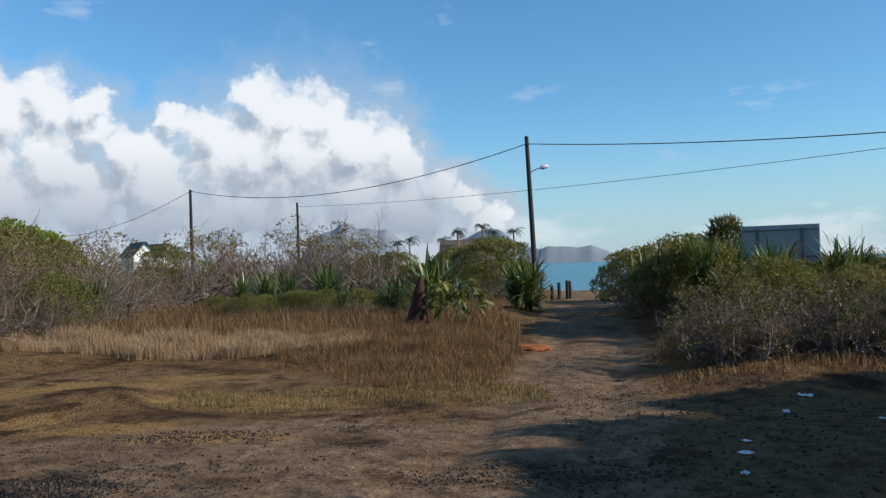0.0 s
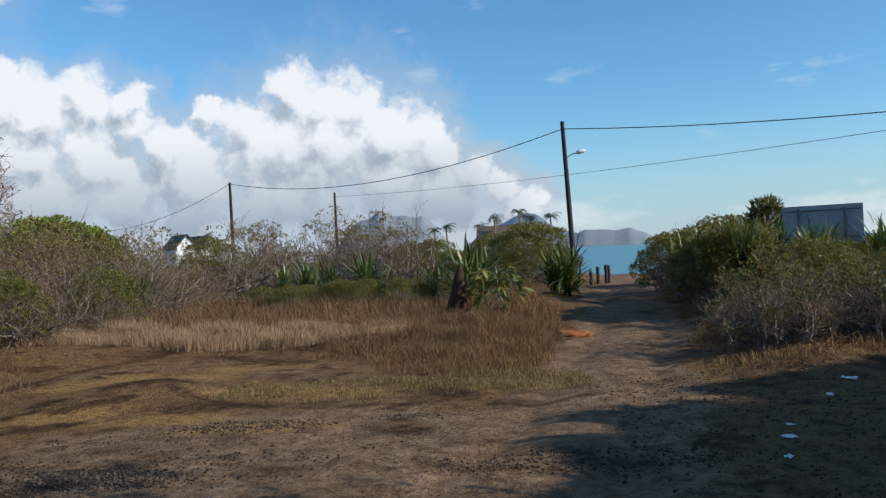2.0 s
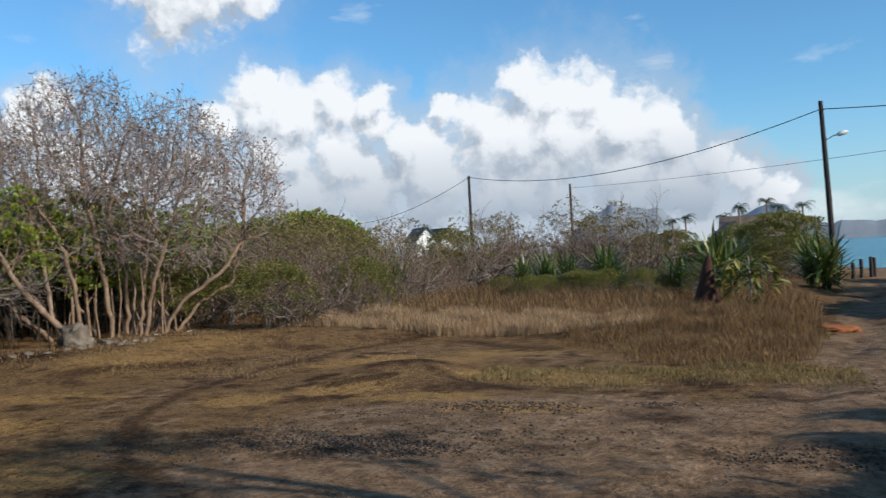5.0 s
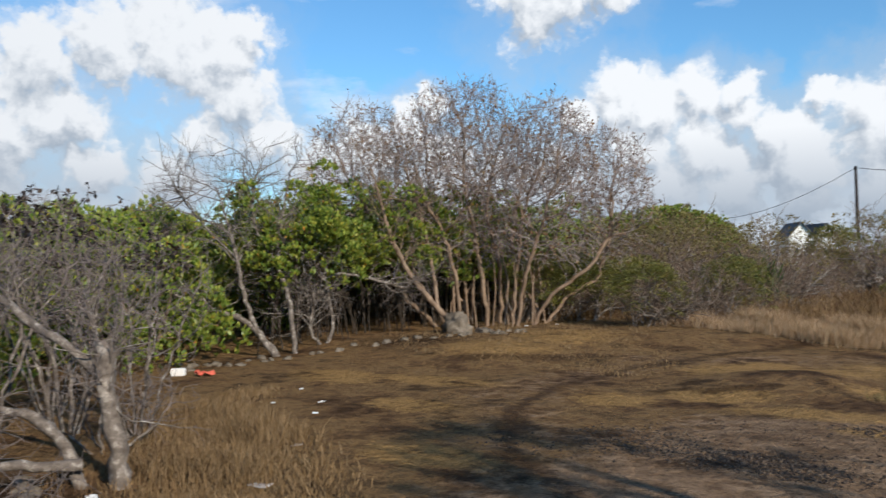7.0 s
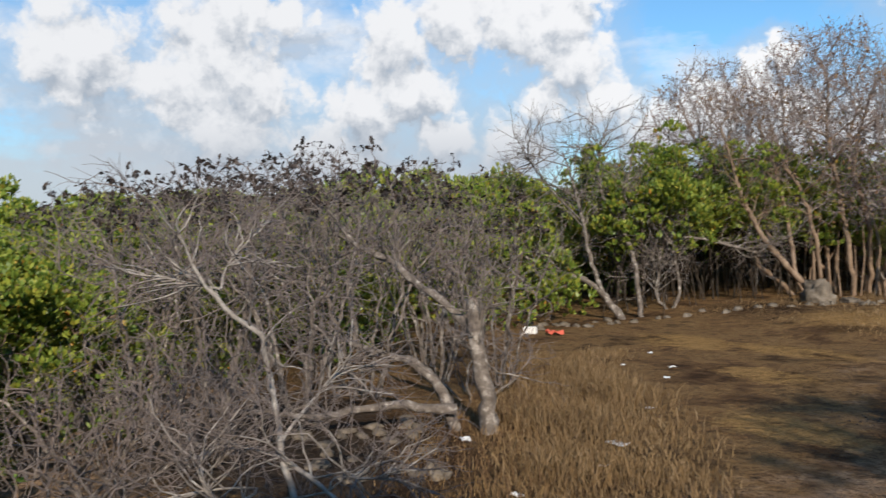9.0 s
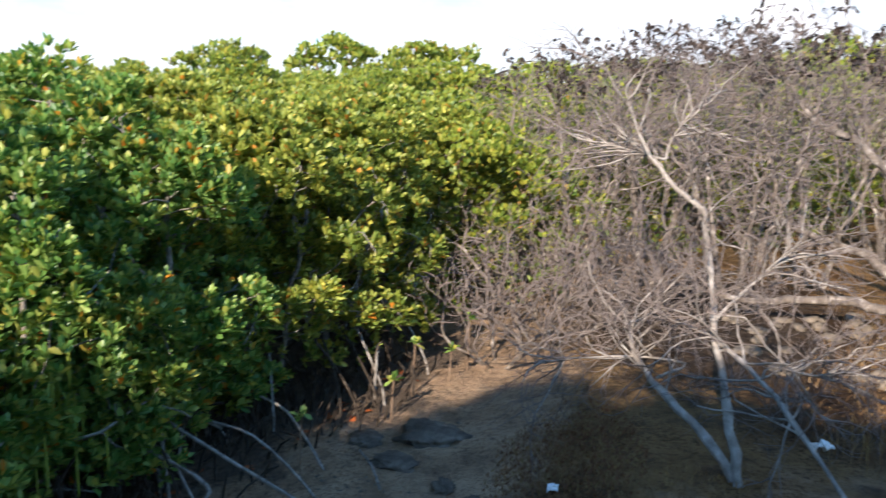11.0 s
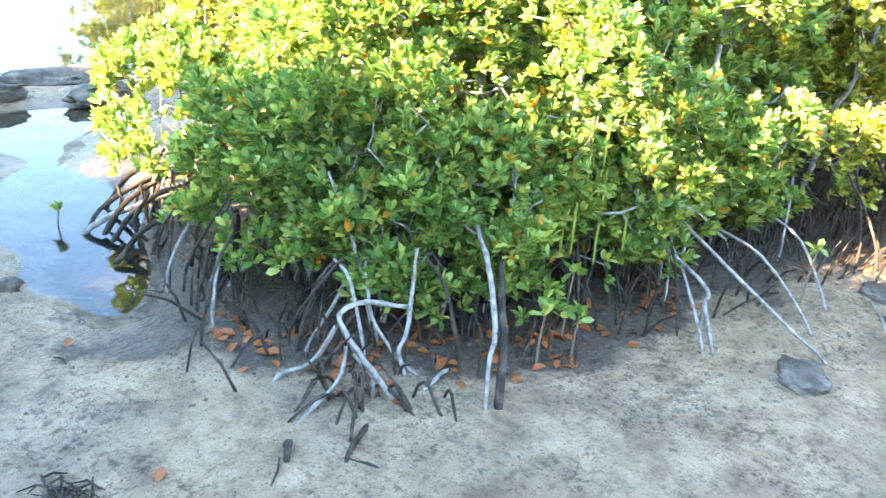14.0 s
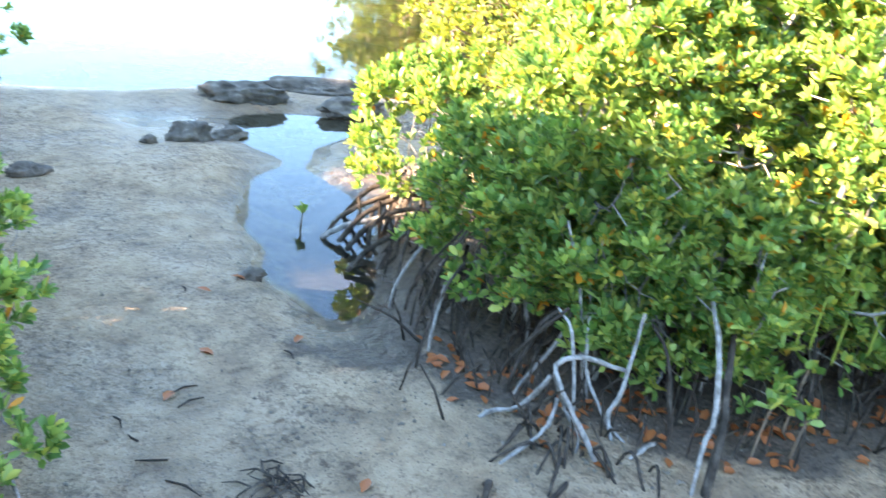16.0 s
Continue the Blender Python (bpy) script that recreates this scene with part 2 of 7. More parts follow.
BROWN_GRASS = leaf_mat("brown_grass", [(0.0, (0.11, 0.06, 0.03)), (0.6, (0.22, 0.13, 0.06)), (1.0, (0.33, 0.22, 0.10))], 0.8, 0.25)
GREEN_GRASS = leaf_mat("green_grass", [(0.0, (0.13, 0.08, 0.038)), (0.6, (0.245, 0.155, 0.07)), (1.0, (0.37, 0.255, 0.14))], 0.8, 0.25)
SHORT_GREEN = leaf_mat("short_green_grass", [(0.0, (0.13, 0.092, 0.036)), (0.6, (0.245, 0.18, 0.07)), (1.0, (0.36, 0.28, 0.13))], 0.8, 0.25)
BARK = rough_mat("grey_bark", [(0.3, (0.07, 0.055, 0.044)), (0.52, (0.17, 0.142, 0.118)), (0.7, (0.44, 0.40, 0.35))], 9.0, 0.85, 0.5, 60.0, 0.2)
PALE_BARK = rough_mat("pale_bark", [(0.3, (0.13, 0.112, 0.096)), (0.5, (0.26, 0.232, 0.205)), (0.7, (0.44, 0.41, 0.37))], 8.0, 0.8, 0.5, 60.0, 0.2)
BROWN_BARK = rough_mat("brown_bark", [(0.3, (0.13, 0.085, 0.055)), (0.6, (0.27, 0.19, 0.13)), (0.8, (0.40, 0.31, 0.23))], 5.0, 0.85, 0.5, 40.0, 0.2)
TWIG = rough_mat("twig", [(0.3, (0.10, 0.08, 0.071)), (0.6, (0.215, 0.178, 0.16)), (0.8, (0.38, 0.33, 0.30))], 3.0, 0.85, 0.0, 60.0, 0.2)
TREE_TWIG = rough_mat("tree_twig", [(0.3, (0.15, 0.118, 0.105)), (0.6, (0.31, 0.255, 0.23)), (0.8, (0.48, 0.42, 0.385))], 3.0, 0.85, 0.0, 60.0, 0.2)
BROWN_TWIG = rough_mat("brown_twig", [(0.3, (0.10, 0.07, 0.05)), (0.6, (0.20, 0.14, 0.10)), (0.8, (0.33, 0.25, 0.19))], 3.0, 0.85, 0.0, 60.0, 0.2)
DARK_WOOD = rough_mat("creosoted_wood", [(0.3, (0.014, 0.011, 0.010)), (0.7, (0.04, 0.03, 0.026))], 6.0, 0.7, 0.3, 50.0, 0.3)
ROOT = rough_mat("prop_root", [(0.3, (0.08, 0.068, 0.056)), (0.48, (0.21, 0.19, 0.165)), (0.7, (0.36, 0.335, 0.30))], 22.0, 0.8, 0.4, 70.0, 0.3)
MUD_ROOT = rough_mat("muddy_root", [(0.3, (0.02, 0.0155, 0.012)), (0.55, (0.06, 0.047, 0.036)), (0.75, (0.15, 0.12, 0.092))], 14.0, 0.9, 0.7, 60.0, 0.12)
ROCK = rough_mat("wet_rock", [(0.3, (0.045, 0.037, 0.029)), (0.55, (0.125, 0.104, 0.081)), (0.75, (0.25, 0.215, 0.172))], 7.0, 0.8, 1.0, 30.0, 0.15)
WHITE = rough_mat("white_litter", [(0.3, (0.7, 0.7, 0.68)), (0.7, (0.82, 0.82, 0.8))], 12.0, 0.5, 0.1)
RED = rough_mat("red_litter", [(0.3, (0.5, 0.08, 0.05)), (0.7, (0.6, 0.14, 0.08))], 12.0, 0.5, 0.1)
GREY_BOARD = rough_mat("grey_sheet_metal", [(0.3, (0.28, 0.29, 0.29)), (0.7, (0.36, 0.37, 0.37))], 2.0, 0.55, 0.05, 20.0, 0.4, 0.3)
STEEL = rough_mat("dull_steel", [(0.3, (0.1, 0.1, 0.1)), (0.7, (0.18, 0.18, 0.18))], 8.0, 0.5, 0.1, 30.0, 0.5, 0.6)
CABLE = rough_mat("black_cable", [(0.3, (0.015, 0.015, 0.016)), (0.7, (0.03, 0.03, 0.03))], 8.0, 0.6, 0.0)
LAMP_WHITE = rough_mat("lamp_white", [(0.3, (0.75, 0.75, 0.73)), (0.7, (0.8, 0.8, 0.78))], 8.0, 0.4, 0.0)
PLASTER = rough_mat("white_plaster", [(0.3, (0.68, 0.66, 0.62)), (0.7, (0.8, 0.79, 0.75))], 0.8, 0.8, 0.05)
ROOF = rough_mat("dark_roof", [(0.3, (0.05, 0.05, 0.055)), (0.7, (0.1, 0.095, 0.095))], 0.7, 0.7, 0.1)
THATCH = rough_mat("brown_thatch", [(0.3, (0.08, 0.06, 0.045)), (0.7, (0.17, 0.13, 0.1))], 1.5, 0.95, 0.3)
GLASS_DARK = rough_mat("dark_window", [(0.3, (0.02, 0.025, 0.03)), (0.7, (0.04, 0.045, 0.05))], 2.0, 0.15, 0.0, 10.0, 0.5)
# both hill colours have the haze of distance mixed in
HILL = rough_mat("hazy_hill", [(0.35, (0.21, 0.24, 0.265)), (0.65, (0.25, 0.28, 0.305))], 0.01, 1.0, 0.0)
HILL_FAR = rough_mat("far_hazy_hill", [(0.35, (0.13, 0.18, 0.24)), (0.65, (0.16, 0.21, 0.27))], 0.006, 1.0, 0.0)
RUST_WOOD = rough_mat("rusty_dead_wood", [(0.3, (0.025, 0.014, 0.01)), (0.7, (0.09, 0.04, 0.025))], 5.0, 0.85, 0.6, 30.0, 0.2)
ORANGE_SOIL = rough_mat("orange_soil", [(0.3, (0.2, 0.07, 0.03)), (0.7, (0.34, 0.13, 0.05))], 8.0, 0.95, 0.5, 40.0, 0.2)
RED_PLANT = leaf_mat("red_ground_cover", [(0.0, (0.12, 0.045, 0.02)), (0.6, (0.22, 0.10, 0.045)), (1.0, (0.28, 0.2, 0.08))], 0.7, 0.2)

BROWN_ROCK = rough_mat("brown_rock", [(0.3, (0.07, 0.055, 0.04)), (0.55, (0.17, 0.14, 0.105)), (0.75, (0.28, 0.24, 0.19))], 5.0, 0.85, 0.8, 25.0, 0.3)
GRIT = leaf_mat("dark_grit", [(0.0, (0.025, 0.017, 0.012)), (0.7, (0.07, 0.047, 0.032)), (1.0, (0.16, 0.115, 0.075))], 0.8, 0.0)
BAND_LEAF = leaf_mat("sparse_dry_leaf", [(0.0, (0.10, 0.08, 0.03)), (0.6, (0.20, 0.15, 0.06)), (1.0, (0.34, 0.28, 0.08))], 0.6, 0.3)

# ---- geometry helpers ----


def fast_mesh(name, verts, faces, mat, smooth=False):
    verts, faces = np.asarray(verts, np.float32), np.asarray(faces, np.int32)
    m = bpy.data.meshes.new(name)
    m.vertices.add(len(verts))
    m.vertices.foreach_set("co", verts.ravel())
    m.loops.add(faces.size)
    m.loops.foreach_set("vertex_index", faces.ravel())
    m.polygons.add(len(faces))
    m.polygons.foreach_set("loop_start", np.arange(0, faces.size, faces.shape[1], dtype=np.int32))
    m.update(calc_edges=True)
    m.validate()
    if smooth:
        m.shade_smooth()
    m.materials.append(mat)
    return m


def part(name, mesh, parent, label=""):
    ob = new(name, mesh)
    ob.parent = parent
    return tagged(ob, label)


def thing(name, at, label, category, group="", kind=""):
    ob = new(name)
    ob.location = at
    ob.empty_display_size = 0.2
    return tagged(ob, label, category, group, kind)


class Tubes:
    """Collects tapered limbs, each a bent tube."""

    def __init__(self):
        self.v, self.f, self.n = [], [], 0

    def add(self, pts, radii, sides=5):
        pts = np.asarray(pts, float)
        k = len(pts)
        d = np.gradient(pts, axis=0)
        d /= np.linalg.norm(d, axis=1)[:, None] + 1e-9
        ref = np.array([0.0, 0.0, 1.0]) if abs(d[0][2]) < 0.8 else np.array([1.0, 0.0, 0.0])
        u = np.cross(d, ref)
        u /= np.linalg.norm(u, axis=1)[:, None] + 1e-9
        w = np.cross(d, u)
        a = np.arange(sides) * 2 * np.pi / sides
        r = np.asarray(radii, float)[:, None, None]
        ring = pts[:, None] + r * (np.cos(a)[None, :, None] * u[:, None] + np.sin(a)[None, :, None] * w[:, None])
        self.v.append(ring.reshape(-1, 3))
        i = np.arange(sides)
        j = (i + 1) % sides
        for s in range(k - 1):
            b = self.n + s * sides
            self.f.append(np.stack([b + i, b + j, b + sides + j, b + sides + i], 1))
        self.n += k * sides

    def mesh(self, name, mat):
        return fast_mesh(name, np.concatenate(self.v), np.concatenate(self.f), mat, True)


def unit(v):
    v = np.asarray(v, float)
    return v / (np.linalg.norm(v) + 1e-9)


def limb(rng, p, d, length, r0, r1, segs, wander, lift):
    """A wandering limb: its points and radii."""
    pts = [np.asarray(p, float)]
    d = unit(d)
    for _ in range(segs):
        d = unit(d + rng.normal(0, wander, 3) + np.array([0, 0, lift]))
        pts.append(pts[-1] + d * length / segs)
    return np.array(pts), np.linspace(r0, r1, segs + 1), d


def grow(rng, coarse, fine, tips, p, d, length, r, depth, kids, wander=0.16, lift=0.04, spread=0.75, shrink=0.68, thin=0.012):
    segs = 5 if depth > 1 else 3
    pts, rad, end = limb(rng, p, d, length, r, r * 0.55, segs, wander, lift)
    (coarse if r > thin else fine).add(pts, rad, 6 if r > 0.04 else (4 if r > thin else 3))
    if depth == 0:
        tips.append((pts[-1], end))
        return
    for i in range(kids[depth]):
        f = 1.0 if i == 0 else rng.uniform(0.35, 1.0)
        x = f * segs
        k = min(int(x), segs - 1)
        q = pts[k] + (pts[k + 1] - pts[k]) * (x - k)
        base = unit(pts[k + 1] - pts[k])
        nd = unit(base + rng.normal(0, spread, 3) * (0.45 if i == 0 else 1.0))
        grow(rng, coarse, fine, tips, q, nd, length * shrink * rng.uniform(0.75, 1.2), max(r * (0.62 if i == 0 else 0.5), 0.0025),
             depth - 1, kids, wander, lift, spread, shrink, thin)


def leaf_cloud(rng, base, aim, length, width, name, mat, full=True, fold=0.25):
    """Leaves at points base, aimed along aim; six-cornered and folded, or plain diamonds for far crowns."""
    base, aim = np.asarray(base, float), np.asarray(aim, float)
    n = len(base)
    aim /= np.linalg.norm(aim, axis=1)[:, None] + 1e-9
    s = np.cross(aim, rng.normal(0, 1, (n, 3)) * 0.5 + np.array([0, 0, 1.0]))
    s /= np.linalg.norm(s, axis=1)[:, None] + 1e-9
    up = np.cross(s, aim)
    ln = (length * rng.uniform(0.65, 1.25, n))[:, None]
    wd = (width * rng.uniform(0.75, 1.2, n))[:, None]
    if full:
        v = np.stack([base, base + aim * ln * 0.32 + s * wd * 0.38 + up * wd * fold, base + aim * ln * 0.72 + s * wd * 0.46 + up * wd * fold,
                      base + aim * ln, base + aim * ln * 0.72 - s * wd * 0.46 + up * wd * fold,
                      base + aim * ln * 0.32 - s * wd * 0.38 + up * wd * fold], 1).reshape(-1, 3)
        o = np.arange(n)[:, None] * 6
        f = np.concatenate([o + np.array([[0, 3, 2, 1]]), o + np.array([[0, 5, 4, 3]])], 1).reshape(-1, 4)
    else:
        v = np.stack([base, base + aim * ln * 0.55 + s * wd * 0.5, base + aim * ln, base + aim * ln * 0.55 - s * wd * 0.5], 1).reshape(-1, 3)
        f = np.arange(n * 4).reshape(-1, 4)
    return fast_mesh(name, v, f, mat)


def whorls(rng, centres, normals, per, openness=0.9):
    """Leaf bases and directions for whorls of leaves at shoot tips."""
    c = np.repeat(np.asarray(centres, float), per, 0)
    nrm = np.repeat(np.asarray(normals, float), per, 0)
    aim = nrm + rng.normal(0, openness * 0.6, c.shape)
    return c + rng.normal(0, 0.012, c.shape), aim


def crown_points(rng, rx, ry, h, low, n, lumps=0.16):
    """Shoot tips over and inside an uneven, steep-sided crown, with outward directions."""
    a = rng.uniform(0, 2 * np.pi, n)
    s = rng.uniform(0, 1, n)
    cap = rng.uniform(0, 1, n) < 0.38
    zr = np.where(cap, 1.0, s)
    rad = np.where(cap, np.sqrt(s) * 0.86, np.sqrt(np.clip(1 - np.clip((s - 0.5) / 0.5, 0, 1) ** 2.2 * 0.55, 0, 1)))
    ph = rng.uniform(0, 6.28, 6)
    lump = 1 + lumps * (np.sin(3 * a + ph[0]) * np.sin(5 * zr + ph[1]) + 0.7 * np.sin(7 * a + 6 * zr + ph[2]) + 0.5 * np.sin(13 * a + ph[3]))
    rad = rad * lump * (1 - np.abs(rng.normal(0, 0.13, n)))
    x, y = np.cos(a) * rad * rx, np.sin(a) * rad * ry
    top = h * (1 - 0.22 * (rad / 1.0) ** 2) + h * 0.07 * np.sin(x * 4 / rx + ph[4]) * np.cos(y * 4 / ry + ph[5])
    floor_ = low * (1 + 0.5 * np.sin(5 * a + ph[0]))
    z = np.where(cap, top * (1 - np.abs(rng.normal(0, 0.06, n))), floor_ + (top - floor_) * zr)
    nd = np.stack([np.cos(a) * np.where(cap, rad * 0.7, 1.0), np.sin(a) * np.where(cap, rad * 0.7, 1.0), np.where(cap, 1.2, 0.75)], 1)
    return np.stack([x, y, z], 1), nd / np.linalg.norm(nd, axis=1)[:, None]


def ball(rng, n, lobes, shell=0.45):
    """Points in a union of ellipsoids (x, y, z, rx, ry, rz), thicker towards their skins."""
    vol = np.array([l[3] * l[4] * l[5] for l in lobes])
    pick = rng.choice(len(lobes), n, p=vol / vol.sum())
    d = rng.normal(0, 1, (n, 3))
    d /= np.linalg.norm(d, axis=1)[:, None]
    d *= (rng.uniform(shell ** 3, 1, n) ** (1 / 3))[:, None]
    l = np.array(lobes)[pick]
    return l[:, :3] + d * l[:, 3:]


def colonize(rng, attract, trunks, step, reach, kill, wander=0.12, lift=0.0, rounds=90):
    """Branches that grow from trunk lines towards free points. Returns the nodes and each one's parent."""
    pos, par = [], []
    for line in trunks:
        last = -1
        for a, b in zip(line, line[1:]):
            a, b = np.asarray(a, float), np.asarray(b, float)
            n = max(1, int(np.linalg.norm(b - a) / step))
            for k in range(n + 1 if b is line[-1] else n):
                pos.append(a + (b - a) * k / n + (rng.normal(0, step * 0.12, 3) if last >= 0 else 0))
                par.append(last)
                last = len(pos) - 1
        pos.append(np.asarray(line[-1], float))
        par.append(last)
    att = np.asarray(attract, float)
    near_d, near_i = np.full(len(att), 1e9), np.zeros(len(att), int)
    fresh, kids = 0, {}
    for _ in range(rounds):
        p = np.array(pos)
        q = p[fresh:]
        d = np.linalg.norm(att[:, None] - q[None], axis=2)
        j = d.argmin(1)
        dj = d[np.arange(len(att)), j]
        better = dj < near_d
        near_d[better], near_i[better] = dj[better], j[better] + fresh
        live = near_d > kill
        att, near_d, near_i = att[live], near_d[live], near_i[live]
        fresh = len(pos)
        use = near_d < reach
        if not len(att) or not use.any():
            break
        for i in np.unique(near_i[use]):
            if kids.get(i, 0) > 2:
                continue
            v = (att[use & (near_i == i)] - p[i])
            v = (v / (np.linalg.norm(v, axis=1)[:, None] + 1e-9)).sum(0)
            v = unit(unit(v) + rng.normal(0, wander, 3) + np.array([0, 0, lift]))
            if par[i] >= 0:
                v = unit(v + 0.6 * unit(p[i] - p[par[i]]))
            kids[i] = kids.get(i, 0) + 1
            pos.append(p[i] + v * step)
            par.append(i)
        if len(pos) == fresh:
            break
    return np.array(pos), np.array(par)


def branch_radii(par, tip, power=2.3):
    r = np.zeros(len(par))
    has = np.zeros(len(par), bool)
    has[par[par >= 0]] = True
    r[~has] = tip ** power
    for i in range(len(par) - 1, -1, -1):
        if par[i] >= 0:
            r[par[i]] += r[i]
    return r ** (1 / power), ~has


def branch_tubes(pos, par, rad, thin):
    """Chains of nodes as tubes: thick limbs in one set, fine twigs in another."""
    kids = {}
    for i, p in enumerate(par):
        kids.setdefault(p, []).append(i)
    coarse, fine = Tubes(), Tubes()
    todo = [(-1, i) for i in kids.get(-1, [])]
    while todo:
        p, i = todo.pop()
        chain = [p, i] if p >= 0 else [i]
        while kids.get(chain[-1]):
            ks = sorted(kids[chain[-1]], key=lambda k: -rad[k])
            todo += [(chain[-1], k) for k in ks[1:]]
            chain.append(ks[0])
        if len(chain) < 2:
            continue
        rr = rad[chain].copy()
        if p >= 0:
            rr[0] = min(rr[0], rr[1] * 1.15)
        k = len(chain)
        cutoff = int((rr > thin).sum())
        if cutoff >= 2:
            coarse.add(pos[chain[:cutoff + 1]], rr[:cutoff + 1], 8 if rr[0] > 0.05 else 5)
            if k - cutoff >= 1 and cutoff < k:
                fine.add(pos[chain[cutoff - 1:]], rr[cutoff - 1:], 3) if k - cutoff + 1 >= 2 else None
        else:
            fine.add(pos[chain], rr, 3)
    return coarse, fine


def twigs_at(rng, fine, pos, par, tips, length, r, per=3, lift=0.1, spread=0.7, bent=True):
    """Short bent end twigs at the tips of the branches; returns their ends and directions."""
    ends, dirs = [], []
    for i in np.flatnonzero(tips):
        d = unit(pos[i] - pos[par[i]])
        for _ in range(per):
            nd = unit(d + rng.normal(0, spread, 3) + np.array([0, 0, lift]))
            L = length * rng.uniform(0.5, 1.3)
            mid = pos[i] + nd * L * 0.5 + rng.normal(0, L * 0.08, 3)
            end = mid + unit(nd + rng.normal(0, 0.3, 3) + np.array([0, 0, lift])) * L * 0.5
            if bent:
                fine.add([pos[i], mid, end], [r, r * 0.85, r * 0.6], 3)
            else:
                fine.add([pos[i], end], [r, r * 0.6], 3)
            ends.append(end)
            dirs.append(end - mid)
    return np.array(ends), np.array(dirs)


def clump_points(rng, rx, ry, h, low, clumps, per, size):
    """Shoot tips gathered in rounded clumps over a crown, with dark gaps between them."""
    c, nd = crown_points(rng, rx * 0.9, ry * 0.9, h * 0.95, low, clumps, 0.2)
    c, nd = np.repeat(c, per, 0), np.repeat(nd, per, 0)
    d = rng.normal(0, 1, c.shape) + nd * 0.9
    d /= np.linalg.norm(d, axis=1)[:, None]
    r = np.repeat(size * rng.uniform(0.6, 1.35, clumps), per)[:, None] * rng.uniform(0.75, 1.05, (clumps * per, 1))
    p = c + d * r * np.array([1.0, 1.0, 0.8])
    p[:, 2] = np.maximum(p[:, 2], low * 0.55)
    n = d * 0.55 + nd * 0.25 + np.array([0, 0, 0.55])
    return p, n / np.linalg.norm(n, axis=1)[:, None]


def rosettes(rng, centres, normals, per, tilt=0.85):
    """Leaves in rosettes: spread round the shoot's axis, half opened."""
    n = len(centres)
    nrm = np.asarray(normals, float)
    a = np.cross(nrm, rng.normal(0, 1, (n, 3)))
    a /= np.linalg.norm(a, axis=1)[:, None] + 1e-9
    b = np.cross(nrm, a)
    base, aim = [], []
    for k in range(per):
        ang = k * 2.4 + rng.uniform(-0.3, 0.3, n)
        open_ = tilt * (0.45 + 0.9 * k / per) * rng.uniform(0.8, 1.2, n)
        side_ = a * np.cos(ang)[:, None] + b * np.sin(ang)[:, None]
        aim.append(nrm * np.cos(open_)[:, None] + side_ * np.sin(open_)[:, None])
        base.append(centres - nrm * (0.035 * k / per) + side_ * 0.004)
    return np.concatenate(base), np.concatenate(aim)


def box_bm(bm, size, m, bevel=0.0):
    g = bmesh.ops.create_cube(bm, size=1.0, matrix=m @ Matrix.Diagonal((*size, 1)))
    if bevel:
        bmesh.ops.bevel(bm, geom=list({e for v in g["verts"] for e in v.link_edges}), offset=bevel, segments=2, affect="EDGES")


def bm_mesh(name, bm, mat, smooth=False):
    m = bpy.data.meshes.new(name)
    bm.to_mesh(m)
    bm.free()
    if smooth:
        m.shade_smooth()
    m.materials.append(mat)
    return m


def box_mesh(name, size, mat, bevel=0.01, m=Matrix()):
    bm = bmesh.new()
    box_bm(bm, size, m, bevel)
    return bm_mesh(name, bm, mat)


# ---- ground ----


def smooth(a, b, x):
    t = np.clip((x - a) / (b - a), 0, 1)
    return t * t * (3 - 2 * t)


def wave(x, y, s, k=0.0):
    return (np.sin(x / s + 1.7 * np.sin(y / s * 0.8 + k)) + np.sin(y / s * 1.13 + 1.3 * np.sin(x / s * 0.9 + 2 * k) + k)) * 0.5


def to_line(x, y, pts):
    """Distance to a bent line through pts."""
    best = np.full(np.shape(x), 1e9)
    for (ax, ay), (bx, by) in zip(pts, pts[1:]):
        ux, uy = bx - ax, by - ay
        t = np.clip(((x - ax) * ux + (y - ay) * uy) / (ux * ux + uy * uy), 0, 1)
        best = np.minimum(best, np.hypot(x - ax - t * ux, y - ay - t * uy))
    return best


TRACK = [(-1.0, 4.0), (1.2, 10.0), (2.4, 15.0), (3.9, 21.0), (5.0, 28.0), (6.6, 37.0), (9.5, 50.0), (14.0, 82.0)]
LOOP = [(-1.0, 6.0), (-3.5, 8.0), (-6.8, 8.6), (-9.4, 12.0), (-9.0, 16.5), (-5.5, 18.8), (-3.0, 17.0), (-1.0, 11.5)]
SHORE = [(40.0, -20.0), (1.0, -2.2), (-2.0, -1.35), (-3.6, 0.2), (-5.0, 0.5), (-6.4, 0.4), (-8.5, 0.7), (-12.0, 2.5), (-30.0, 8.0)]


def below_shore(x, y):
    """Signed distance past the bank of the mangrove flat (positive on the mud)."""
    sx = np.array([p[0] for p in SHORE][::-1])
    sy = np.array([p[1] for p in SHORE][::-1])
    return np.interp(x, sx, sy) - y


